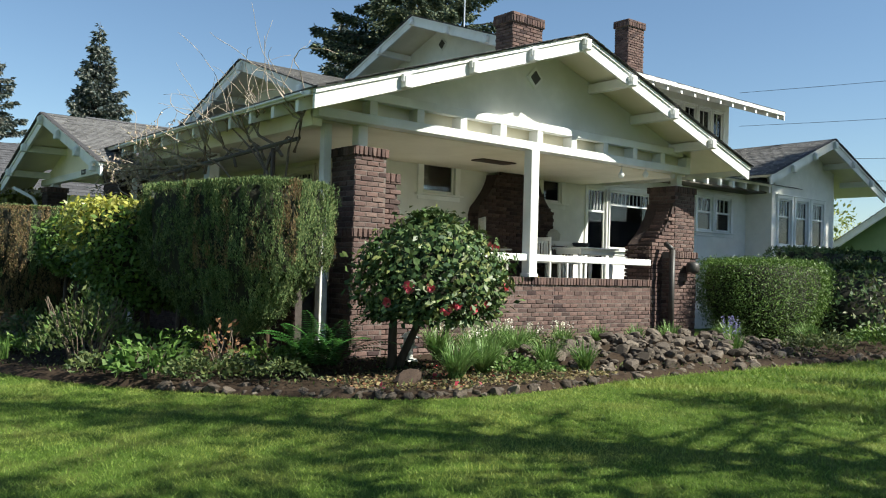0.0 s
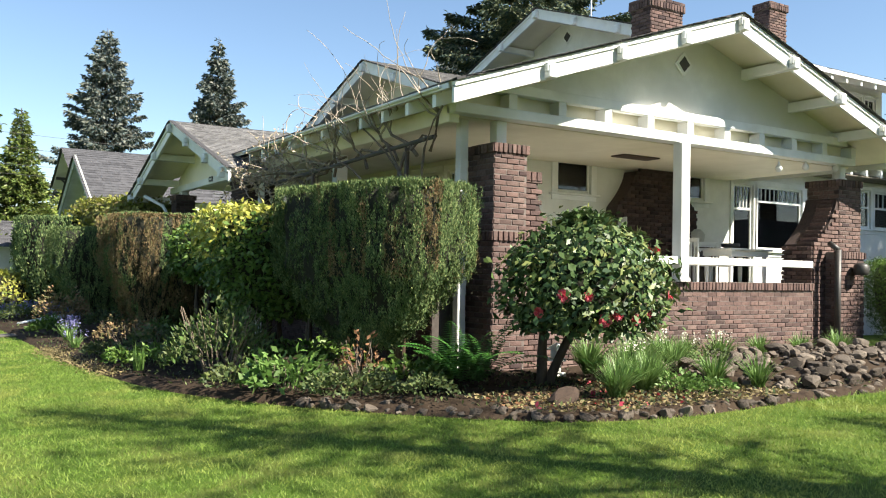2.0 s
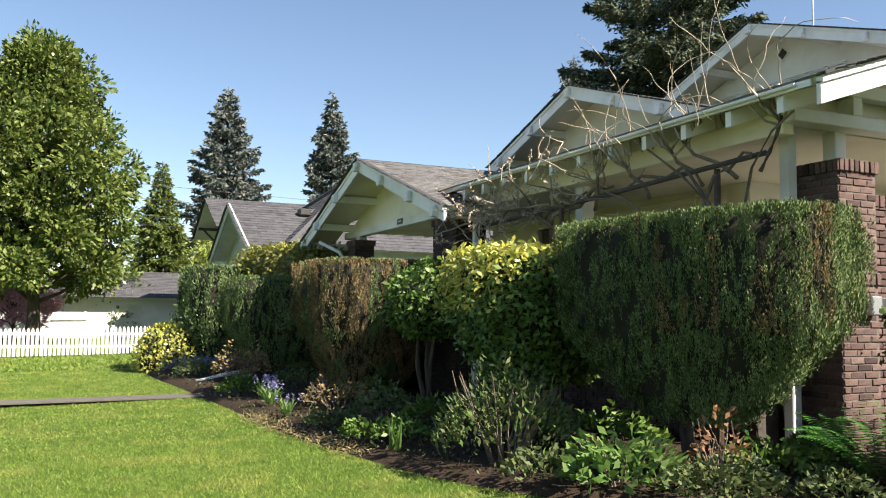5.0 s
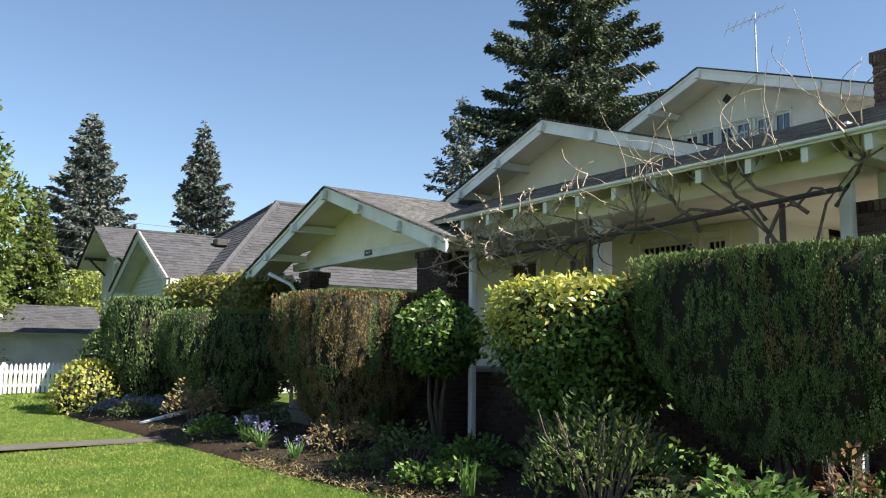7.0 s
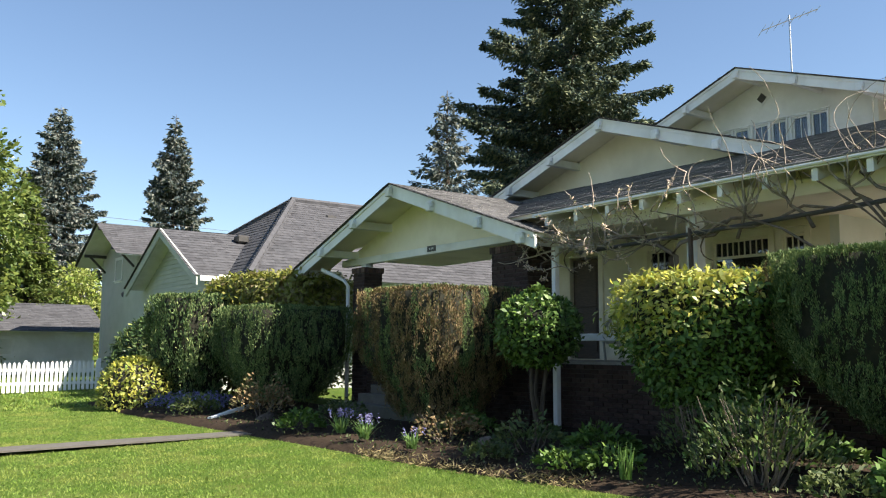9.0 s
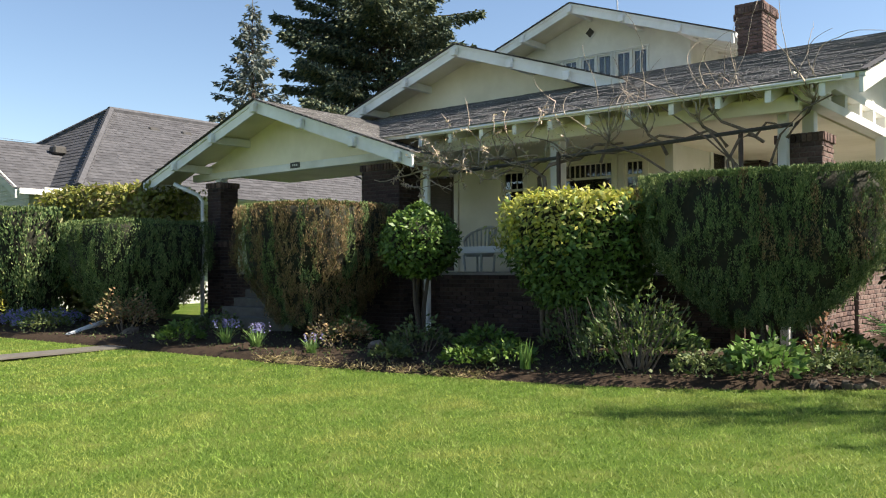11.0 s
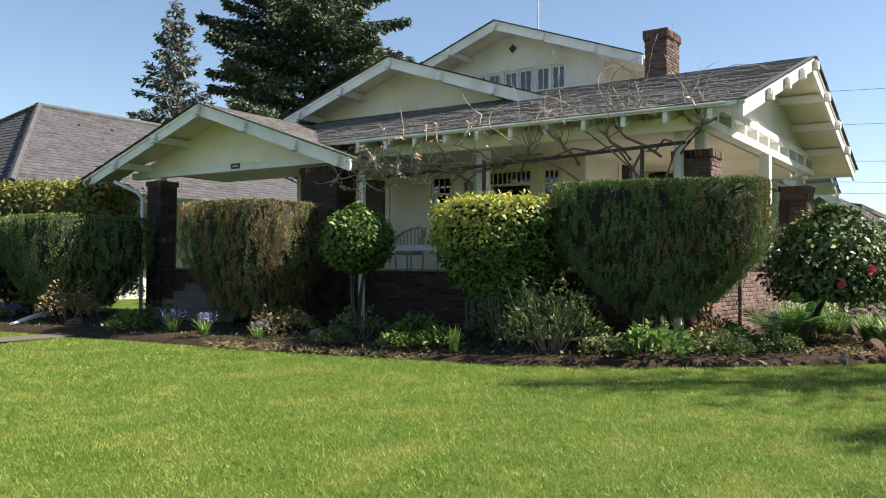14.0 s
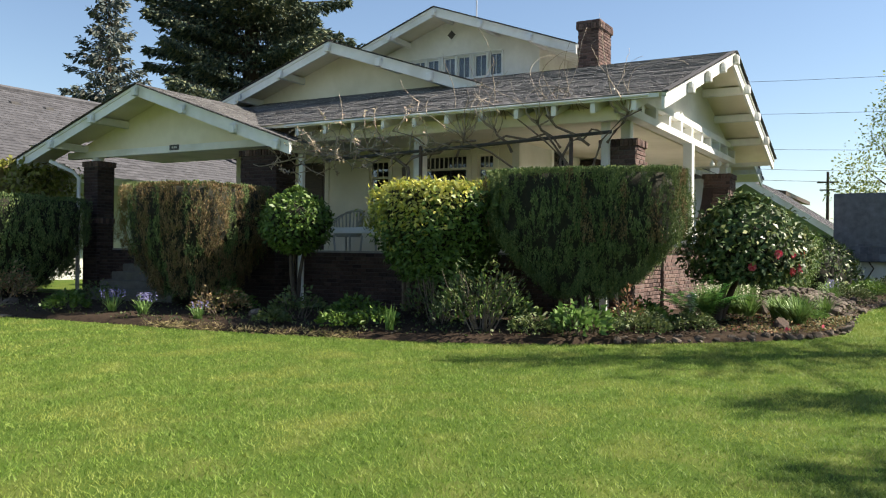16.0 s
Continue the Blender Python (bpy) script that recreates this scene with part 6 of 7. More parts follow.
part("wall", m, SAGE_SIDING, nb2)
k3 = 1 / math.hypot(1, 0.47)
roof("nb2_s", (6.2, 46.9, 5.95), (1, 0, 0), (0, k3, 0.47 * k3), 4.0 / k3, lambda d: (0, 8), SHINGLE_GREY, WHITE, owner=nb2, step=0.3, tab=0.6)
roof("nb2_n", (6.2, 54.9, 5.95), (1, 0, 0), (0, -k3, 0.47 * k3), 4.0 / k3, lambda d: (0, 8), SHINGLE_GREY, WHITE, owner=nb2, step=0.3, tab=0.6)
for y in (48.3, 50.9, 53.4):
    m = Mesh()
    zt = 7.7 - 0.47 * abs(y - 50.9)
    m.beam((6.2, y, zt - 0.15), (7.3, y, zt - 0.15), 0.12, 0.15)
    m.beam((6.5, y, zt - 0.2), (7.3, y, zt - 1.0), 0.1, 0.1)
    part("bracket", m, DARK, nb2)
window("x", 7.3, 50.3, 51.4, 5.0, 6.0, owner=nb2, casing=0.12, label="white framed window")
ranch = thing("ranch_house", "low white house with a grey roof beyond the fence", "house")
m = Mesh()
m.box(-12, 8, 58, 66, 0.1, 2.55)
part("wall", m, STUCCO, ranch)
k4 = 1 / math.hypot(1, 0.36)
roof("rh_s", (-12.6, 57.2, 2.5), (1, 0, 0), (0, k4, 0.36 * k4), 4.8 / k4, lambda d: (0, 21.2), SHINGLE_GREY, WHITE, owner=ranch, step=0.3, tab=0.6)
roof("rh_n", (-12.6, 66.8, 2.5), (1, 0, 0), (0, -k4, 0.36 * k4), 4.8 / k4, lambda d: (0, 21.2), SHINGLE_GREY, WHITE, owner=ranch, step=0.3, tab=0.6)
for x in (-9, -5.5, -1.0, 2.2):
    window("y", 57.97, x, x + 1.6, 1.2, 2.1, owner=ranch, casing=0.1, bars=1, label="white framed window")
green = thing("green_house", "green neighbouring house with white barge boards", "house")
m = Mesh()
m.box(34.0, 44, 9.5, 18.3, 0.2, 2.2)
m.prism([(9.5, 2.2), (18.3, 2.2), (13.9, 5.0)], "x", 34.0, 44.0)
part("wall", m, GREEN_SIDING, green)
k5 = 1 / math.hypot(1, 0.66)
roof("gh_s", (33.4, 8.9, 1.78), (1, 0, 0), (0, k5, 0.66 * k5), 5.0 / k5, lambda d: (0, 11), SHINGLE_GREY, WHITE, owner=green, step=0.25, tab=0.5)
roof("gh_n", (33.4, 18.9, 1.78), (1, 0, 0), (0, -k5, 0.66 * k5), 5.0 / k5, lambda d: (0, 11), SHINGLE_GREY, WHITE, owner=green, step=0.25, tab=0.5)
for sg in (-1, 1):
    m = Mesh()
    m.prism([(13.9, 5.08 - 0.32), (13.9 + sg * 5.0, 1.78 - 0.32), (13.9 + sg * 5.0, 1.8), (13.9, 5.1)], "x", 33.33, 33.4)
    part("barge_board", m, WHITE, green)
garage = thing("garage", "white garage with a dark shake mansard and bare espaliered vines", "garage")
m = Mesh()
m.box(22.0, 28.0, 0.5, 8.9, 0.2, 2.9)
part("wall", m, STUCCO, garage)
tabs = Mesh()
rg = random.Random(12)
for i in range(9):
    z = 1.25 + 0.235 * i
    y = 0.4
    while y < 8.95:
        w = rg.uniform(0.12, 0.26)
        x = 21.72 + 0.02 * i
        tabs.add([(x - 0.02, y, z - 0.02), (x - 0.02, min(y + w, 9.0) - 0.01, z - 0.02), (x + 0.02, min(y + w, 9.0) - 0.01, z + 0.26), (x + 0.02, y, z + 0.26)], [(0, 1, 2, 3)])
        y += w
tagged(part("shakes", tabs, GREYWOOD, garage), kind="stuff")
m = Mesh()
m.box(21.75, 28.2, 0.3, 9.0, 1.2, 3.36)
part("mansard", m, GREYWOOD, garage)
for y in (8.4, 7.9, 7.2, 6.6):
    m = Mesh()
    m.tube([(21.93, y, 0.3), (21.92, y + 0.12, 0.7), (21.92, y - 0.05, 1.0), (21.92, y + 0.15, 1.3)], [0.03, 0.026, 0.022, 0.02], 6)
    part("espalier_vine", m, BARK, garage)
# distant shop-roof and flue beyond the green house
far = thing("far_roof", "distant dark low roof with a metal flue", "house")
m = Mesh()
m.box(46, 56, 14.5, 20, 0.2, 5.2)
m.prism([(13.8, 5.0), (20.6, 6.2), (20.6, 6.4), (13.8, 5.25)], "x", 45.4, 56.6)
part("roof", m, WOOD_DARK, far)
m = Mesh()
m.lathe([(0.12, 0), (0.12, 1.3), (0.2, 1.3), (0.2, 1.5), (0.02, 1.55)], (46.0, 17.0, 5.5), 10)
part("flue", m, METAL, far)
# power lines
pole = thing("utility_pole", "wooden utility pole with a crossarm in the distance", "pole")
m = Mesh()
m.tube([(66, 13.6, 0), (66, 13.6, 8.2)], [0.16, 0.1], 8)
part("mast", m, BARK, pole)
m = Mesh()
m.box(65.94, 66.06, 12.8, 14.4, 7.3, 7.42)
m.box(65.94, 66.06, 13.0, 14.2, 6.7, 6.8)
part("crossarm", m, BARK, pole)


def wire(a, b, sag, r=0.012):
    m = Mesh()
    a, b = Vector(a), Vector(b)
    m.tube([a.lerp(b, i / 12) - Vector((0, 0, sag * 4 * (i / 12) * (1 - i / 12))) for i in range(13)], r, 4)
    return tagged(part("power_line", m, DARK), "thin dark overhead power line", "cable", group="overhead wires")


for z0, z1 in ((11.0, 14.0), (9.3, 11.5), (7.6, 8.4), (6.6, 6.8), (6.0, 6.1)):
    wire((38, 24, z0), (60, -20, z1), 0.5)
for z in (9.5, 8.6, 7.6, 7.0):
    wire((-40, 52, z + 1.5), (26, 62, z), 0.6, 0.014)
# aerial
ant = thing("tv_aerial", "old television aerial on the upper roof", "aerial")
m = Mesh()
m.tube([(14.65, 18.25, 8.1), (14.65, 18.25, 10.02)], 0.022, 6)
part("mast", m, METAL, ant)
m = Mesh()
m.tube([(14.35, 18.85, 9.72), (14.95, 17.65, 10.06)], 0.014, 6)
part("boom", m, METAL, ant)
for i in range(8):
    q = Vector((14.35, 18.85, 9.72)).lerp(Vector((14.95, 17.65, 10.06)), i / 7)
    m = Mesh()
    w = 0.45 - 0.035 * i
    m.tube([q - Vector((0.7, 0.72, 0)) * w, q + Vector((0.7, 0.72, 0)) * w], 0.006, 5)
    part("element", m, METAL, ant)


# ---- porch furniture ----
def slat_chair(name, label, x, y, z, turn, material, back=0.6, seat=0.42, slats=6, rockers=False, arms=False):
    """A wooden chair: legs, seat, back posts, slats, and rockers or arms where it has them."""
    t = thing(name, label, "chair", (x, y, z, 0, 0, turn))
    w, d = 0.25, 0.23
    for sx in (-1, 1):
        for sy, hh in ((-1, seat), (1, seat + back)):
            m = Mesh()
            m.box(sx * w - 0.02, sx * w + 0.02, sy * d - 0.02, sy * d + 0.02, 0.05 if rockers else 0, hh, 0.006)
            part("leg" if sy < 0 else "back_post", m, material, t)
    m = Mesh()
    m.box(-w - 0.03, w + 0.03, -d - 0.04, d - 0.03, seat, seat + 0.035, 0.01)
    part("seat", m, material, t)
    m = Mesh()
    m.box(-w, w, d - 0.015, d + 0.015, seat + back - 0.07, seat + back, 0.006)
    m.box(-w, w, d - 0.015, d + 0.015, seat + 0.1, seat + 0.15, 0.006)
    part("back_rail", m, material, t)
    for i in range(slats):
        m = Mesh()
        u = -w + 2 * w * (i + 1) / (slats + 1)
        m.box(u - 0.015, u + 0.015, d - 0.008, d + 0.008, seat + 0.15, seat + back - 0.07)
        part("slat", m, material, t)
    for sx in (-1, 1):
        if rockers:
            m = Mesh()
            m.tube([(sx * w, -0.42, 0.10), (sx * w, -0.15, 0.03), (sx * w, 0.15, 0.03), (sx * w, 0.5, 0.12)], 0.022, 6)
            part("rocker", m, material, t)
        if arms:
            m = Mesh()
            m.box(sx * w - 0.035, sx * w + 0.035, -d - 0.08, d, seat + 0.22, seat + 0.25, 0.008)
            part("arm", m, material, t)
    return t


slat_chair("rocking_chair", "pale wooden rocking chair with a tall slatted back on the porch", 10.75, 12.6, 1.355, 60, WICKER, 0.85, 0.42, 8, True, True)
t = thing("porch_table", "white painted table on the porch", "table")
m = Mesh()
m.box(12.35, 13.55, 11.75, 12.55, 2.08, 2.12, 0.012)
part("tabletop", m, WHITE, t)
m = Mesh()
m.box(12.42, 13.48, 11.82, 12.48, 1.98, 2.08)
part("apron", m, WHITE, t)
for x in (12.47, 13.43):
    for y in (11.87, 12.43):
        m = Mesh()
        m.lathe([(0.03, 0), (0.04, 0.05), (0.03, 0.1), (0.045, 0.35), (0.035, 0.5), (0.045, 0.63)], (x, y, 1.355), 10)
        part("leg", m, WHITE, t, smooth=True)
for x, y, a in ((11.95, 12.2, 85), (12.65, 12.95, 5), (13.3, 12.95, -10)):
    slat_chair("porch_chair", "white slatted chair round the porch table", x, y, 1.355, a, WHITE, 0.5, 0.43, 5)
m = Mesh()
m.lathe([(0.05, 0), (0.16, 0.03), (0.18, 0.09), (0.16, 0.10), (0.02, 0.04)], (12.8, 12.15, 2.12), 16)
tagged(part("serving_bowl", m, DARK, smooth=True), "dark bowl standing on the porch table", "bowl")
t = thing("side_cabinet", "dark wooden chest against the porch wall", "cabinet")
m = Mesh()
m.box(12.95, 13.75, 13.2, 13.62, 1.40, 2.15, 0.01)
part("body", m, WOOD_DARK, t)
m = Mesh()
m.box(12.9, 13.8, 13.16, 13.64, 2.15, 2.18, 0.008)
part("top", m, WOOD_DARK, t)
for x in (13.15, 13.55):
    m = Mesh()
    m.box(x - 0.18, x + 0.18, 13.18, 13.2, 1.48, 2.08, 0.006)
    part("door", m, WOOD_DARK, t)
m = Mesh()
m.lathe([(0.1, 0), (0.19, 0.12), (0.21, 0.26), (0.16, 0.32), (0.12, 0.36), (0.03, 0.37)], (13.2, 13.38, 2.18), 14)
tagged(part("basket", m, WICKER, smooth=True), "wicker basket standing on the chest", "basket")
m = Mesh()
m.box(10.7, 11.3, 11.3, 11.6, 1.355, 1.42, 0.02)
m.box(10.75, 10.85, 11.4, 11.5, 1.42, 1.5, 0.02)
tagged(part("toy_truck", m, OCHRE), "yellow plastic toy on the porch floor", "toy")


def wicker_chair(x, y, z, turn):
    """A round-backed wicker armchair."""
    t = thing("wicker_chair", "pale wicker armchair with a rounded back on the front porch", "chair", (x, y, z, 0, 0, turn))
    m = Mesh()
    m.lathe([(0.26, 0.3), (0.30, 0.36), (0.30, 0.40), (0.27, 0.42), (0.02, 0.43)], (0, 0, 0), 18)
    part("seat", m, WICKER, t, smooth=True)
    for i in range(15):
        a = math.pi * (i / 14) * 1.15 - 0.235
        hh = 0.62 + 0.28 * math.sin(max(0, min(math.pi, math.pi * i / 14)))
        m = Mesh()
        m.tube([(0.29 * math.cos(a), 0.29 * math.sin(a), 0.36), (0.34 * math.cos(a), 0.34 * math.sin(a), hh)], 0.018, 5)
        part("stake", m, WICKER, t)
    m = Mesh()
    m.tube([(0.34 * math.cos(math.pi * (i / 14) * 1.15 - 0.235), 0.34 * math.sin(math.pi * (i / 14) * 1.15 - 0.235), 0.62 + 0.28 * math.sin(math.pi * i / 14)) for i in range(15)], 0.03, 7)
    part("rim", m, WICKER, t, smooth=True)
    for sx in (-1, 1):
        for sy in (-1, 1):
            m = Mesh()
            m.tube([(sx * 0.2, sy * 0.2, 0), (sx * 0.22, sy * 0.22, 0.34)], 0.022, 6)
            part("leg", m, WICKER, t)
    return t


wicker_chair(7.1, 17.35, 1.355, 90 - 180)
wicker_chair(7.0, 16.2, 1.355, -80)
# small fittings
m = Mesh()
m.tube([(13.40, 10.33, 2.10), (13.39, 10.33, 0.35)], 0.055, 10)
m.tube([(13.40, 10.33, 2.10), (13.40, 10.50, 2.22)], 0.05, 8)
part("downspout", m, DARK, house, "dark brown downspout on the pier", smooth=True)
m = Mesh()
m.lathe([(0.02, 0), (0.11, 0.0), (0.13, 0.05), (0.13, 0.16), (0.09, 0.21), (0.02, 0.22)], (13.95, 10.24, 1.66), 14)
part("meter_box", m, DARK, house, "dark rounded meter on the pier", smooth=True)
for x, z in ((12.25, 3.47), (12.99, 3.55), (13.87, 3.60)):
    m = Mesh()
    m.lathe([(0.012, 0.12), (0.02, 0.07), (0.055, 0.03), (0.06, -0.01), (0.04, -0.05), (0.008, -0.06)], (x, 10.70, z), 12)
    m.tube([(x, 10.70, z + 0.1), (x, 10.70, 3.67)], 0.006, 5)
    bulb = part("porch_globe", m, WHITE, smooth=True)
    tagged(bulb, "small white globe bulb hanging under the porch beam", "lamp", group="porch globe bulbs")
m = Mesh()
m.box(6.50, 6.66, 10.50, 10.60, 1.70, 1.90, 0.012)
tagged(part("meter_box", m, METAL, house), "grey metal outlet box on the pier")
m = Mesh()
m.box(5.455, 5.47, 20.85, 21.15, 3.57, 3.69, 0.004)
pl = part("number_plate", m, DARK, house, "dark plaque with pale bars on the entry beam")
for i in range(3):
    m = Mesh()
    m.box(5.45, 5.4555, 20.92 + 0.06 * i, 20.945 + 0.06 * i, 3.61, 3.65)
    part("bar", m, WHITE, pl)
for x, y0, z in ((5.2, 23.9, 3.4),):
    m = Mesh()
    m.tube([(A_X + 0.1, y0 + 0.5, z), (5.1, y0 + 0.1, z - 0.25), (5.16, y0, z - 0.4), (5.16, y0, 0.35)], 0.045, 8)
    part("downspout", m, WHITE, house, "white metal downspout", smooth=True)


# ---- lawn blades ----
def blades(n, x0, x1, y0, y1, h, w, seed):
    g = np.random.default_rng(seed)
    x, y = g.uniform(x0, x1, n), g.uniform(y0, y1, n)
    keep = ~in_bed(x, y) & ~((y > 20.75) & (y < 21.35))
    x, y = x[keep], y[keep]
    n = len(x)
    z = 0.04 + 0.028 * np.clip(x, 0, 6) + 0.02 * np.clip(x, -12, 0) - 0.012
    a = g.uniform(0, 2 * np.pi, n)
    tuft = np.sin(x * 9.1 + 2.3 * np.sin(y * 5.7)) * np.sin(y * 11.3 + 2.1 * np.sin(x * 6.9)) + 0.7 * np.sin(x * 23 + 3 * np.sin(y * 17)) * np.sin(y * 27 + x * 4)
    hh = h * g.uniform(0.5, 1.35, n) * np.clip(0.95 + 0.17 * tuft, 0.5, 1.4)
    ww = w * g.uniform(0.6, 1.2, n)
    lx, ly = g.normal(0, 0.8, n) * hh, g.normal(0, 0.8, n) * hh
    c, s = np.cos(a) * ww / 2, np.sin(a) * ww / 2
    A = np.stack([x - c, y - s, z], 1)
    B = np.stack([x + c, y + s, z], 1)
    C = np.stack([x + lx, y + ly, z + hh], 1)
    return np.stack([A, B, C], 1)


sw = [blades(560000, -8.2, 10, 2.5, 15.5, 0.034, 0.0075, 1), blades(150000, -9, 2.5, 15.5, 30, 0.030, 0.014, 2), blades(60000, 8, 24, 0, 8, 0.06, 0.018, 3), blades(50000, -14, 3, 30, 60, 0.08, 0.04, 4), blades(30000, -16, -6.5, 4, 30, 0.07, 0.03, 5)]
tagged(part("grass", array_mesh("grass", np.concatenate(sw), 3), GRASS), "short mown bright green grass", "grass", kind="stuff")

# ---- brickwork ----
def brick_mesh(seed, L, H, Dp):
    rng = random.Random(seed)
    m = Mesh()
    m.box(-L / 2, L / 2, -Dp / 2, Dp / 2, -H / 2, H / 2, 0.006)
    m.v = [(x + rng.uniform(-1, 1) * 0.003, y + rng.uniform(-1, 1) * 0.003, z + rng.uniform(-1, 1) * 0.002) for x, y, z in m.v]
    me = m.data("brick")
    me.materials.append(BRICK)
    return me


COURSE, BL, JOINT = 0.0745, 0.205, 0.011
FOOT = 0.30 - 3 * COURSE
FULL = [brick_mesh(i, BL - JOINT, COURSE - JOINT, 0.06) for i in range(4)]
HALF_B = [brick_mesh(10 + i, BL / 2 - JOINT, COURSE - JOINT, 0.06) for i in range(3)]
SOLDIER = [brick_mesh(20 + i, COURSE - JOINT, 0.125, 0.08) for i in range(3)]
rb = random.Random(99)


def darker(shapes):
    """The same brick shapes in the dark chimney breast brick, which also paints shade onto the front porch."""
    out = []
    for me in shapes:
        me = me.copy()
        me.materials[0] = BRICK_DARK_SHADED_PIECE
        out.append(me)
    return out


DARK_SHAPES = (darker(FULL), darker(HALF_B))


def lay(parent, face, at, u0, u1, z0, z1, keep=None, limit=290, proud=0.0, joined=BRICK_ISLE, shapes=None):
    """Courses of single bricks over one face. face: 'S' (towards -y) or 'W' (towards -x). keep(u, z) leaves out bricks. Those past the limit are joined."""
    n = int(round((z1 - z0) / COURSE))
    made = 0
    rest = Mesh()
    for i in range(n):
        z = z0 + COURSE * (i + 0.5)
        u = u0 + (0 if i % 2 == 0 else -BL / 2)
        while u < u1 - 0.02:
            a, b = max(u, u0), min(u + BL, u1)
            u += BL
            if b - a < 0.04:
                continue
            c = (a + b) / 2
            if keep and not keep(c, z):
                continue
            out = rb.uniform(-0.004, 0.006) + proud
            if made < limit:
                full = b - a > BL * 0.75
                me = rb.choice((shapes or (FULL, HALF_B))[0 if full else 1])
                ob = new("brick", me)
                sx = (b - a - JOINT) / ((BL if full else BL / 2) - JOINT)
                if face == "S":
                    ob.matrix_world = Matrix.LocRotScale((c, at + 0.025 - out, z), Euler((0, rb.uniform(-0.012, 0.012), 0)), (sx, 1, 1))
                else:
                    ob.matrix_world = Matrix.LocRotScale((at + 0.025 - out, c, z), Euler((0, 0, radians(90))), (sx, 1, 1))
                ob.parent = parent
                made += 1
            elif face == "S":
                rest.box(a + 0.006, b - 0.006, at - out, at + 0.05, z - COURSE / 2 + 0.006, z + COURSE / 2 - 0.006)
            else:
                rest.box(at - out, at + 0.05, a + 0.006, b - 0.006, z - COURSE / 2 + 0.006, z + COURSE / 2 - 0.006)
    if rest.v:
        tagged(part("bricks", rest, joined, parent), kind="stuff")


def soldiers(parent, face, at, u0, u1, z, proud=0.035):
    """A row of bricks on end."""
    n = int((u1 - u0) / COURSE)
    for i in range(n):
        c = u0 + (u1 - u0) * (i + 0.5) / n
        ob = new("brick", rb.choice(SOLDIER))
        out = proud + rb.uniform(-0.006, 0.006)
        if face == "S":
            ob.matrix_world = Matrix.LocRotScale((c, at + 0.04 - out, z), Euler((0, rb.uniform(-0.03, 0.03), 0)), ((u1 - u0) / n / COURSE, 1, 1))
        else:
            ob.matrix_world = Matrix.LocRotScale((at + 0.04 - out, c, z), Euler((0, 0, radians(90))), ((u1 - u0) / n / COURSE, 1, 1))
        ob.parent = parent


def pier(label, x0, x1, y0, y1, z0, z1, band=None, dark=False):
    """A square brick pier with a cap of bricks on end. dark: brick and mortar colours carry the porch shade."""
    m = Mesh()
    m.box(x0 + 0.004, x1 - 0.004, y0 + 0.004, y1 - 0.004, z0, z1 - 0.01)
    m.box(x0 - 0.02, x1 + 0.02, y0 - 0.02, y1 + 0.02, z1 - 0.03, z1 - 0.004)
    p = part("brick_pier", m, MORTAR_SHADED if dark else MORTAR, house, label)
    look_of = dict(joined=BRICK_DARK_SHADED, shapes=DARK_SHAPES) if dark else {}
    top = z1 - 0.13
    lay(p, "S", y0, x0, x1, z0, top, (lambda u, z: abs(z - band) > 0.075) if band else None, **look_of)
    lay(p, "W", x0, y0, y1, z0, top, (lambda u, z: abs(z - band) > 0.075) if band else None, **look_of)
    soldiers(p, "S", y0, x0 - 0.03, x1 + 0.03, z1 - 0.065)
    soldiers(p, "W", x0, y0 - 0.03, y1 + 0.03, z1 - 0.065)
    if band:
        soldiers(p, "S", y0, x0 - 0.02, x1 + 0.02, band, 0.03)
        soldiers(p, "W", x0, y0 - 0.02, y1 + 0.02, band, 0.03)
    return p


pA = pier("clinker brick porch pier with a corbelled cap", 6.20, 6.75, 10.62, 11.25, FOOT, 3.33, 2.08)
pB = pier("clinker brick porch pier with a flared shoulder", 13.86, 14.53, 10.62, 11.27, FOOT, 3.40)
# entry piers: porch shade is put into their brick and mortar colours
pG = pier("brick pier of the entry porch, darkened with painted shade", 5.3, 5.78, 23.4, 23.9, 0.0, 3.42, 2.0, dark=True)
pE = pier("brick pier beside the entry steps, darkened with painted shade", 5.25, 5.85, 17.8, 18.78, 0.0, 3.42, 2.0, dark=True)


def flare_a(z):
    return 6.75 + 0.26 + (0.0 if z > 2.85 else 0.95 * ((2.85 - z) / 1.4) ** 2.2)


def flare_b(z):
    return 13.86 - (0.05 + 0.68 * max(0.0, min(1, (3.1 - z) / 0.95)) ** 1.8)


# shoulders that curve down from the piers to the porch wall
m = Mesh()
out = [(6.74, FOOT), (8.0, FOOT), (8.0, 1.5)] + [(flare_a(1.5 + 1.45 * k / 10) - 0.012, 1.5 + 1.45 * k / 10) for k in range(11)] + [(6.74, 2.95)]
m.prism(out, "y", 10.70, 11.2)
fa = part("pier_shoulder", m, BRICK_CORE, house, "curved brick shoulder of the pier")
lay(fa, "S", 10.68, 6.76, 8.0, FOOT, 2.92, lambda u, z: u < (flare_a(z) - 0.04 if z > 1.5 else 8.0))
soldiers(fa, "S", 10.68, 6.76, 7.05, 2.93, 0.03)
m = Mesh()
out = [(13.88, FOOT), (13.88, 3.05)] + [(flare_b(3.05 - 0.85 * k / 10) + 0.012, 3.05 - 0.85 * k / 10) for k in range(11)] + [(13.12, FOOT)]
m.prism(out, "y", 10.64, 11.27)
fb = part("pier_shoulder", m, BRICK_CORE, house, "curved brick shoulder of the pier")
lay(fb, "S", 10.62, 13.13, 13.86, FOOT, 3.05, lambda u, z: u > flare_b(z) + 0.03)
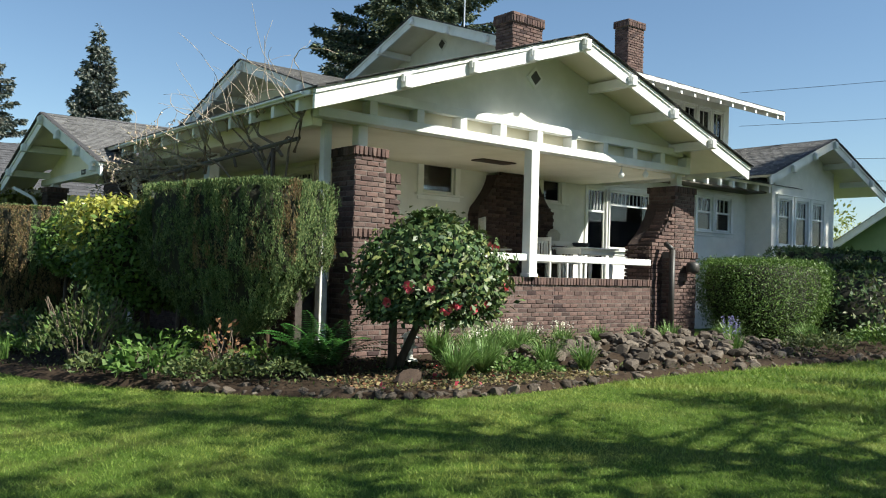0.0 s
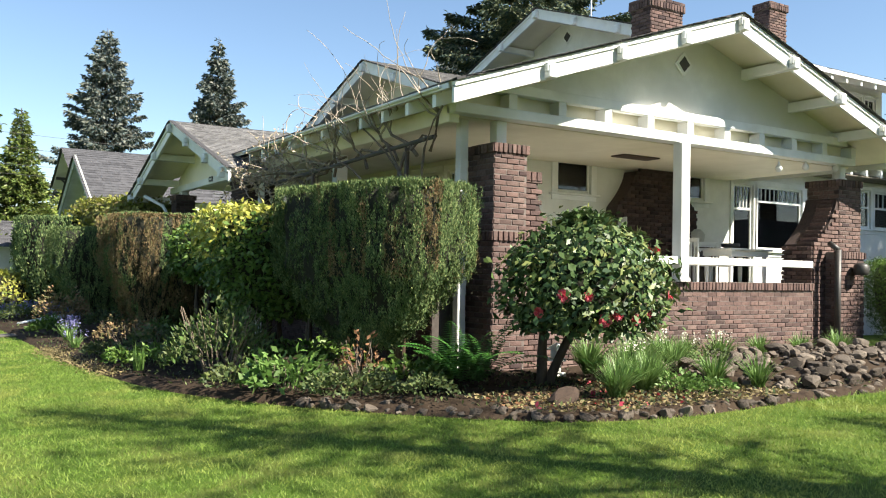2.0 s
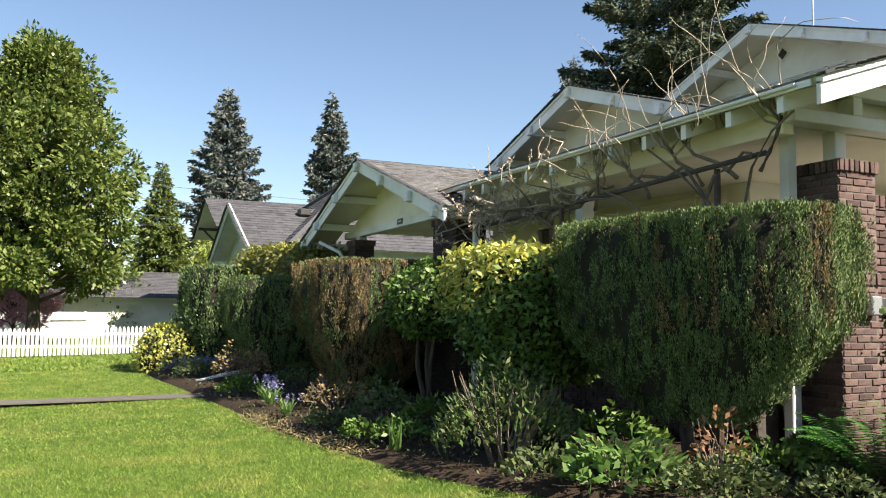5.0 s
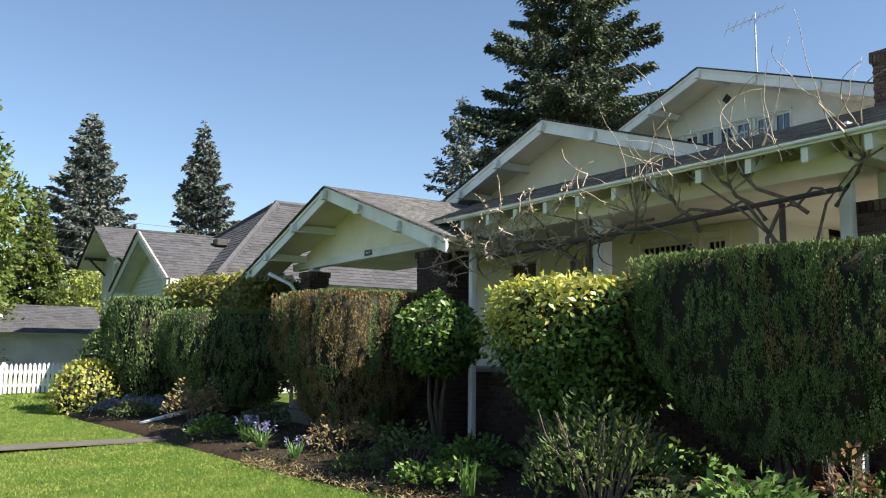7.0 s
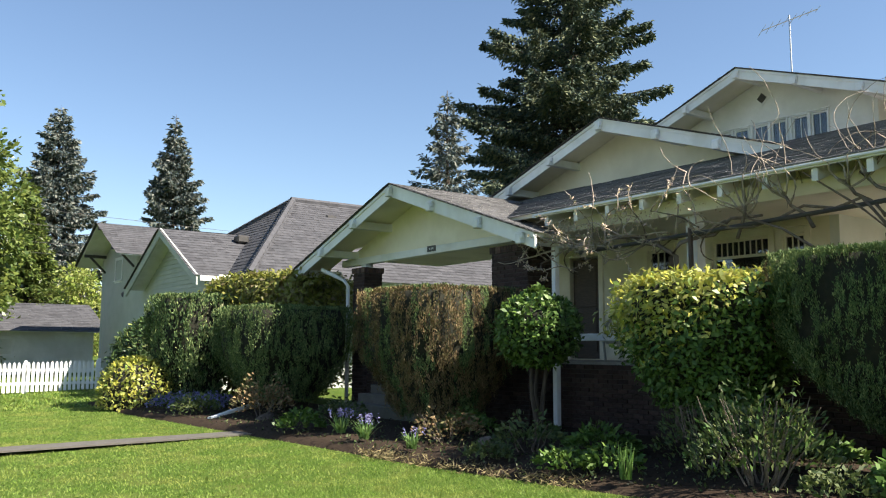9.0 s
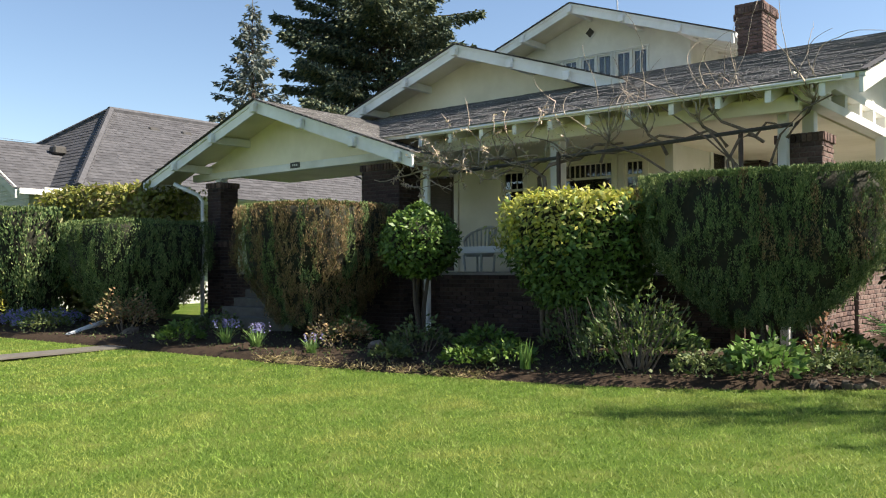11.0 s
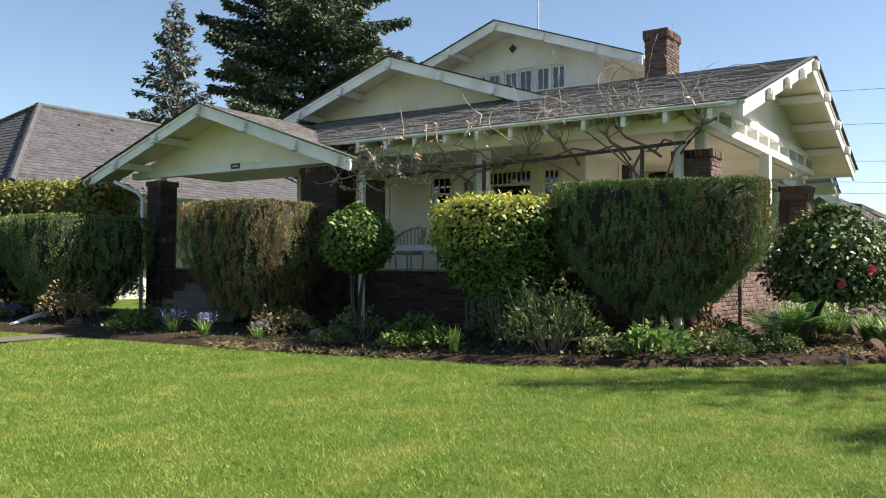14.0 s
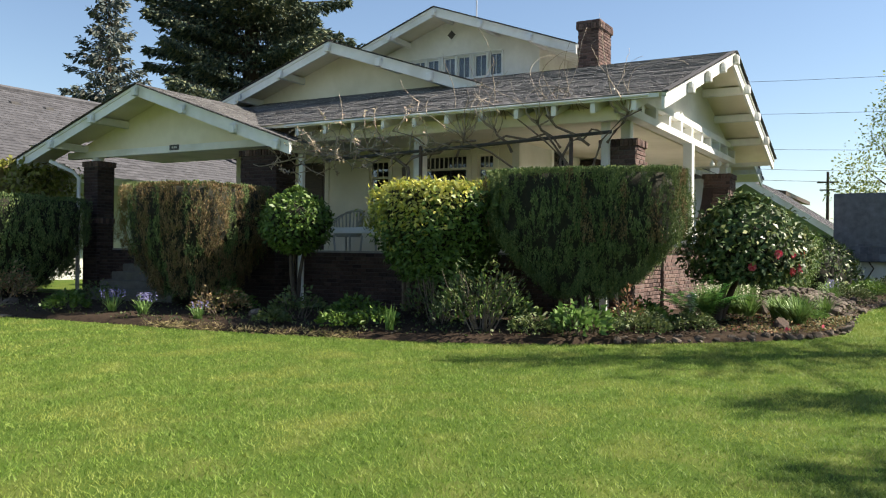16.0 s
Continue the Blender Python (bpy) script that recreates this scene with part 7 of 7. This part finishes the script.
lay(fb, "W", 13.11, 10.64, 11.27, FOOT, 2.15)
for k in range(12):
    z = 2.22 + 0.07 * k
    ob = new("brick", FULL[k % 4])
    ob.matrix_world = Matrix.LocRotScale((flare_b(z) + 0.02, 10.85, z), Euler((0, 0, radians(90))), (1.6, 1, 1.05))
    ob.parent = fb
bt = Mesh()
bt.box(13.47, 14.3, 10.42, 10.63, FOOT, 2.06)
pb = part("buttress", bt, MORTAR, house, "brick buttress before the pier")
lay(pb, "S", 10.40, 13.47, 14.3, FOOT, 1.95)
lay(pb, "W", 13.45, 10.40, 10.62, FOOT, 1.95)
soldiers(pb, "S", 10.40, 13.45, 14.32, 2.01, 0.03)
# low wall of the south porch, in two lengths
for a, b in ((8.0, 10.4), (10.4, 13.12)):
    m = Mesh()
    m.box(a, b, 10.624, 10.9, FOOT, 1.44)
    w = part("porch_wall", m, MORTAR, house, "low clinker brick porch wall with a capping course")
    lay(w, "S", 10.62, a, b, FOOT, 1.37, limit=180)
    soldiers(w, "S", 10.62, a, b, 1.435, 0.035)
    m = Mesh()
    m.box(a, b, 10.60, 10.95, 1.485, 1.50)
    part("coping", m, MORTAR, w)
# low wall of the front porch; brick and mortar colours carry its shade
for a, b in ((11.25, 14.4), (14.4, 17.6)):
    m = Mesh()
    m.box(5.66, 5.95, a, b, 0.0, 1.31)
    w = part("porch_wall", m, MORTAR_SHADED, house, "low brick wall of the front porch, darkened with painted shade")
    lay(w, "W", 5.65, a, b, 0.04, 1.3, limit=200, joined=BRICK_DARK_SHADED, shapes=DARK_SHAPES)
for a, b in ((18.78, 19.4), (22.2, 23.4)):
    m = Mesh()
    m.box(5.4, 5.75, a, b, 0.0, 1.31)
    w = part("porch_wall", m, MORTAR_SHADED, house, "low brick wall of the front porch, darkened with painted shade")
    lay(w, "W", 5.39, a, b, 0.04, 1.3, limit=200, joined=BRICK_DARK_SHADED, shapes=DARK_SHAPES)
for i in range(6):
    m = Mesh()
    m.box(4.1 + 0.3 * i, 6.0, 19.5, 22.1, 0.1, 0.32 + 0.175 * (i + 1) - 0.02, 0.012)
    part("entry_step", m, CONCRETE, house, "grey concrete entry step")

# fireplace chimney on the south wall, flared at its foot, and the stacks above the roofs
def flue(z):
    return 0.62 + 0.48 * max(0, min(1, (3.62 - z) / 0.75)) ** 1.6


m = Mesh()
zz = [1.35, 2.6] + [2.7 + 0.1 * k for k in range(10)]
m.prism([(12.1 + flue(z), z) for z in zz] + [(12.1 - flue(z), z) for z in reversed(zz)], "y", 13.33, 13.66)
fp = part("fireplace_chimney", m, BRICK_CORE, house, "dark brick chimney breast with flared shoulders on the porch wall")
lay(fp, "S", 13.31, 10.95, 13.25, 1.36, 3.64, lambda u, z: abs(u - 12.1) < flue(z) - 0.06, limit=280, joined=BRICK_DARK_SHADED, shapes=DARK_SHAPES)
lay(fp, "W", 10.98, 13.33, 13.65, 1.36, 2.8, joined=BRICK_DARK_SHADED, shapes=DARK_SHAPES)


def stack(label, x0, x1, y0, y1, z0, z1, cap=0.0):
    m = Mesh()
    m.box(x0 + 0.012, x1 - 0.012, y0 + 0.012, y1 - 0.012, z0, z1 - 0.02)
    m.box(x0 - 0.03, x1 + 0.03, y0 - 0.03, y1 + 0.03, z1 - 0.22, z1 - 0.02)
    s = part("chimney", m, MORTAR, house, label)
    lay(s, "S", y0, x0, x1, z0, z1 - 0.22)
    lay(s, "W", x0, y0, y1, z0, z1 - 0.22)
    soldiers(s, "S", y0, x0 - 0.03, x1 + 0.03, z1 - 0.15, 0.05)
    soldiers(s, "W", x0, y0 - 0.03, y1 + 0.03, z1 - 0.15, 0.05)
    lay(s, "S", y0, x0 - 0.03, x1 + 0.03, z1 - 0.085, z1, proud=0.035)
    lay(s, "W", x0, y0 - 0.03, y1 + 0.03, z1 - 0.085, z1, proud=0.035)
    return s


stack("square clinker brick chimney above the porch roof", 11.85, 12.75, 13.35, 13.9, 4.9, 7.12)
stack("tall narrow brick chimney on the upper roof", 19.25, 20.0, 16.2, 16.7, 6.9, 9.15)
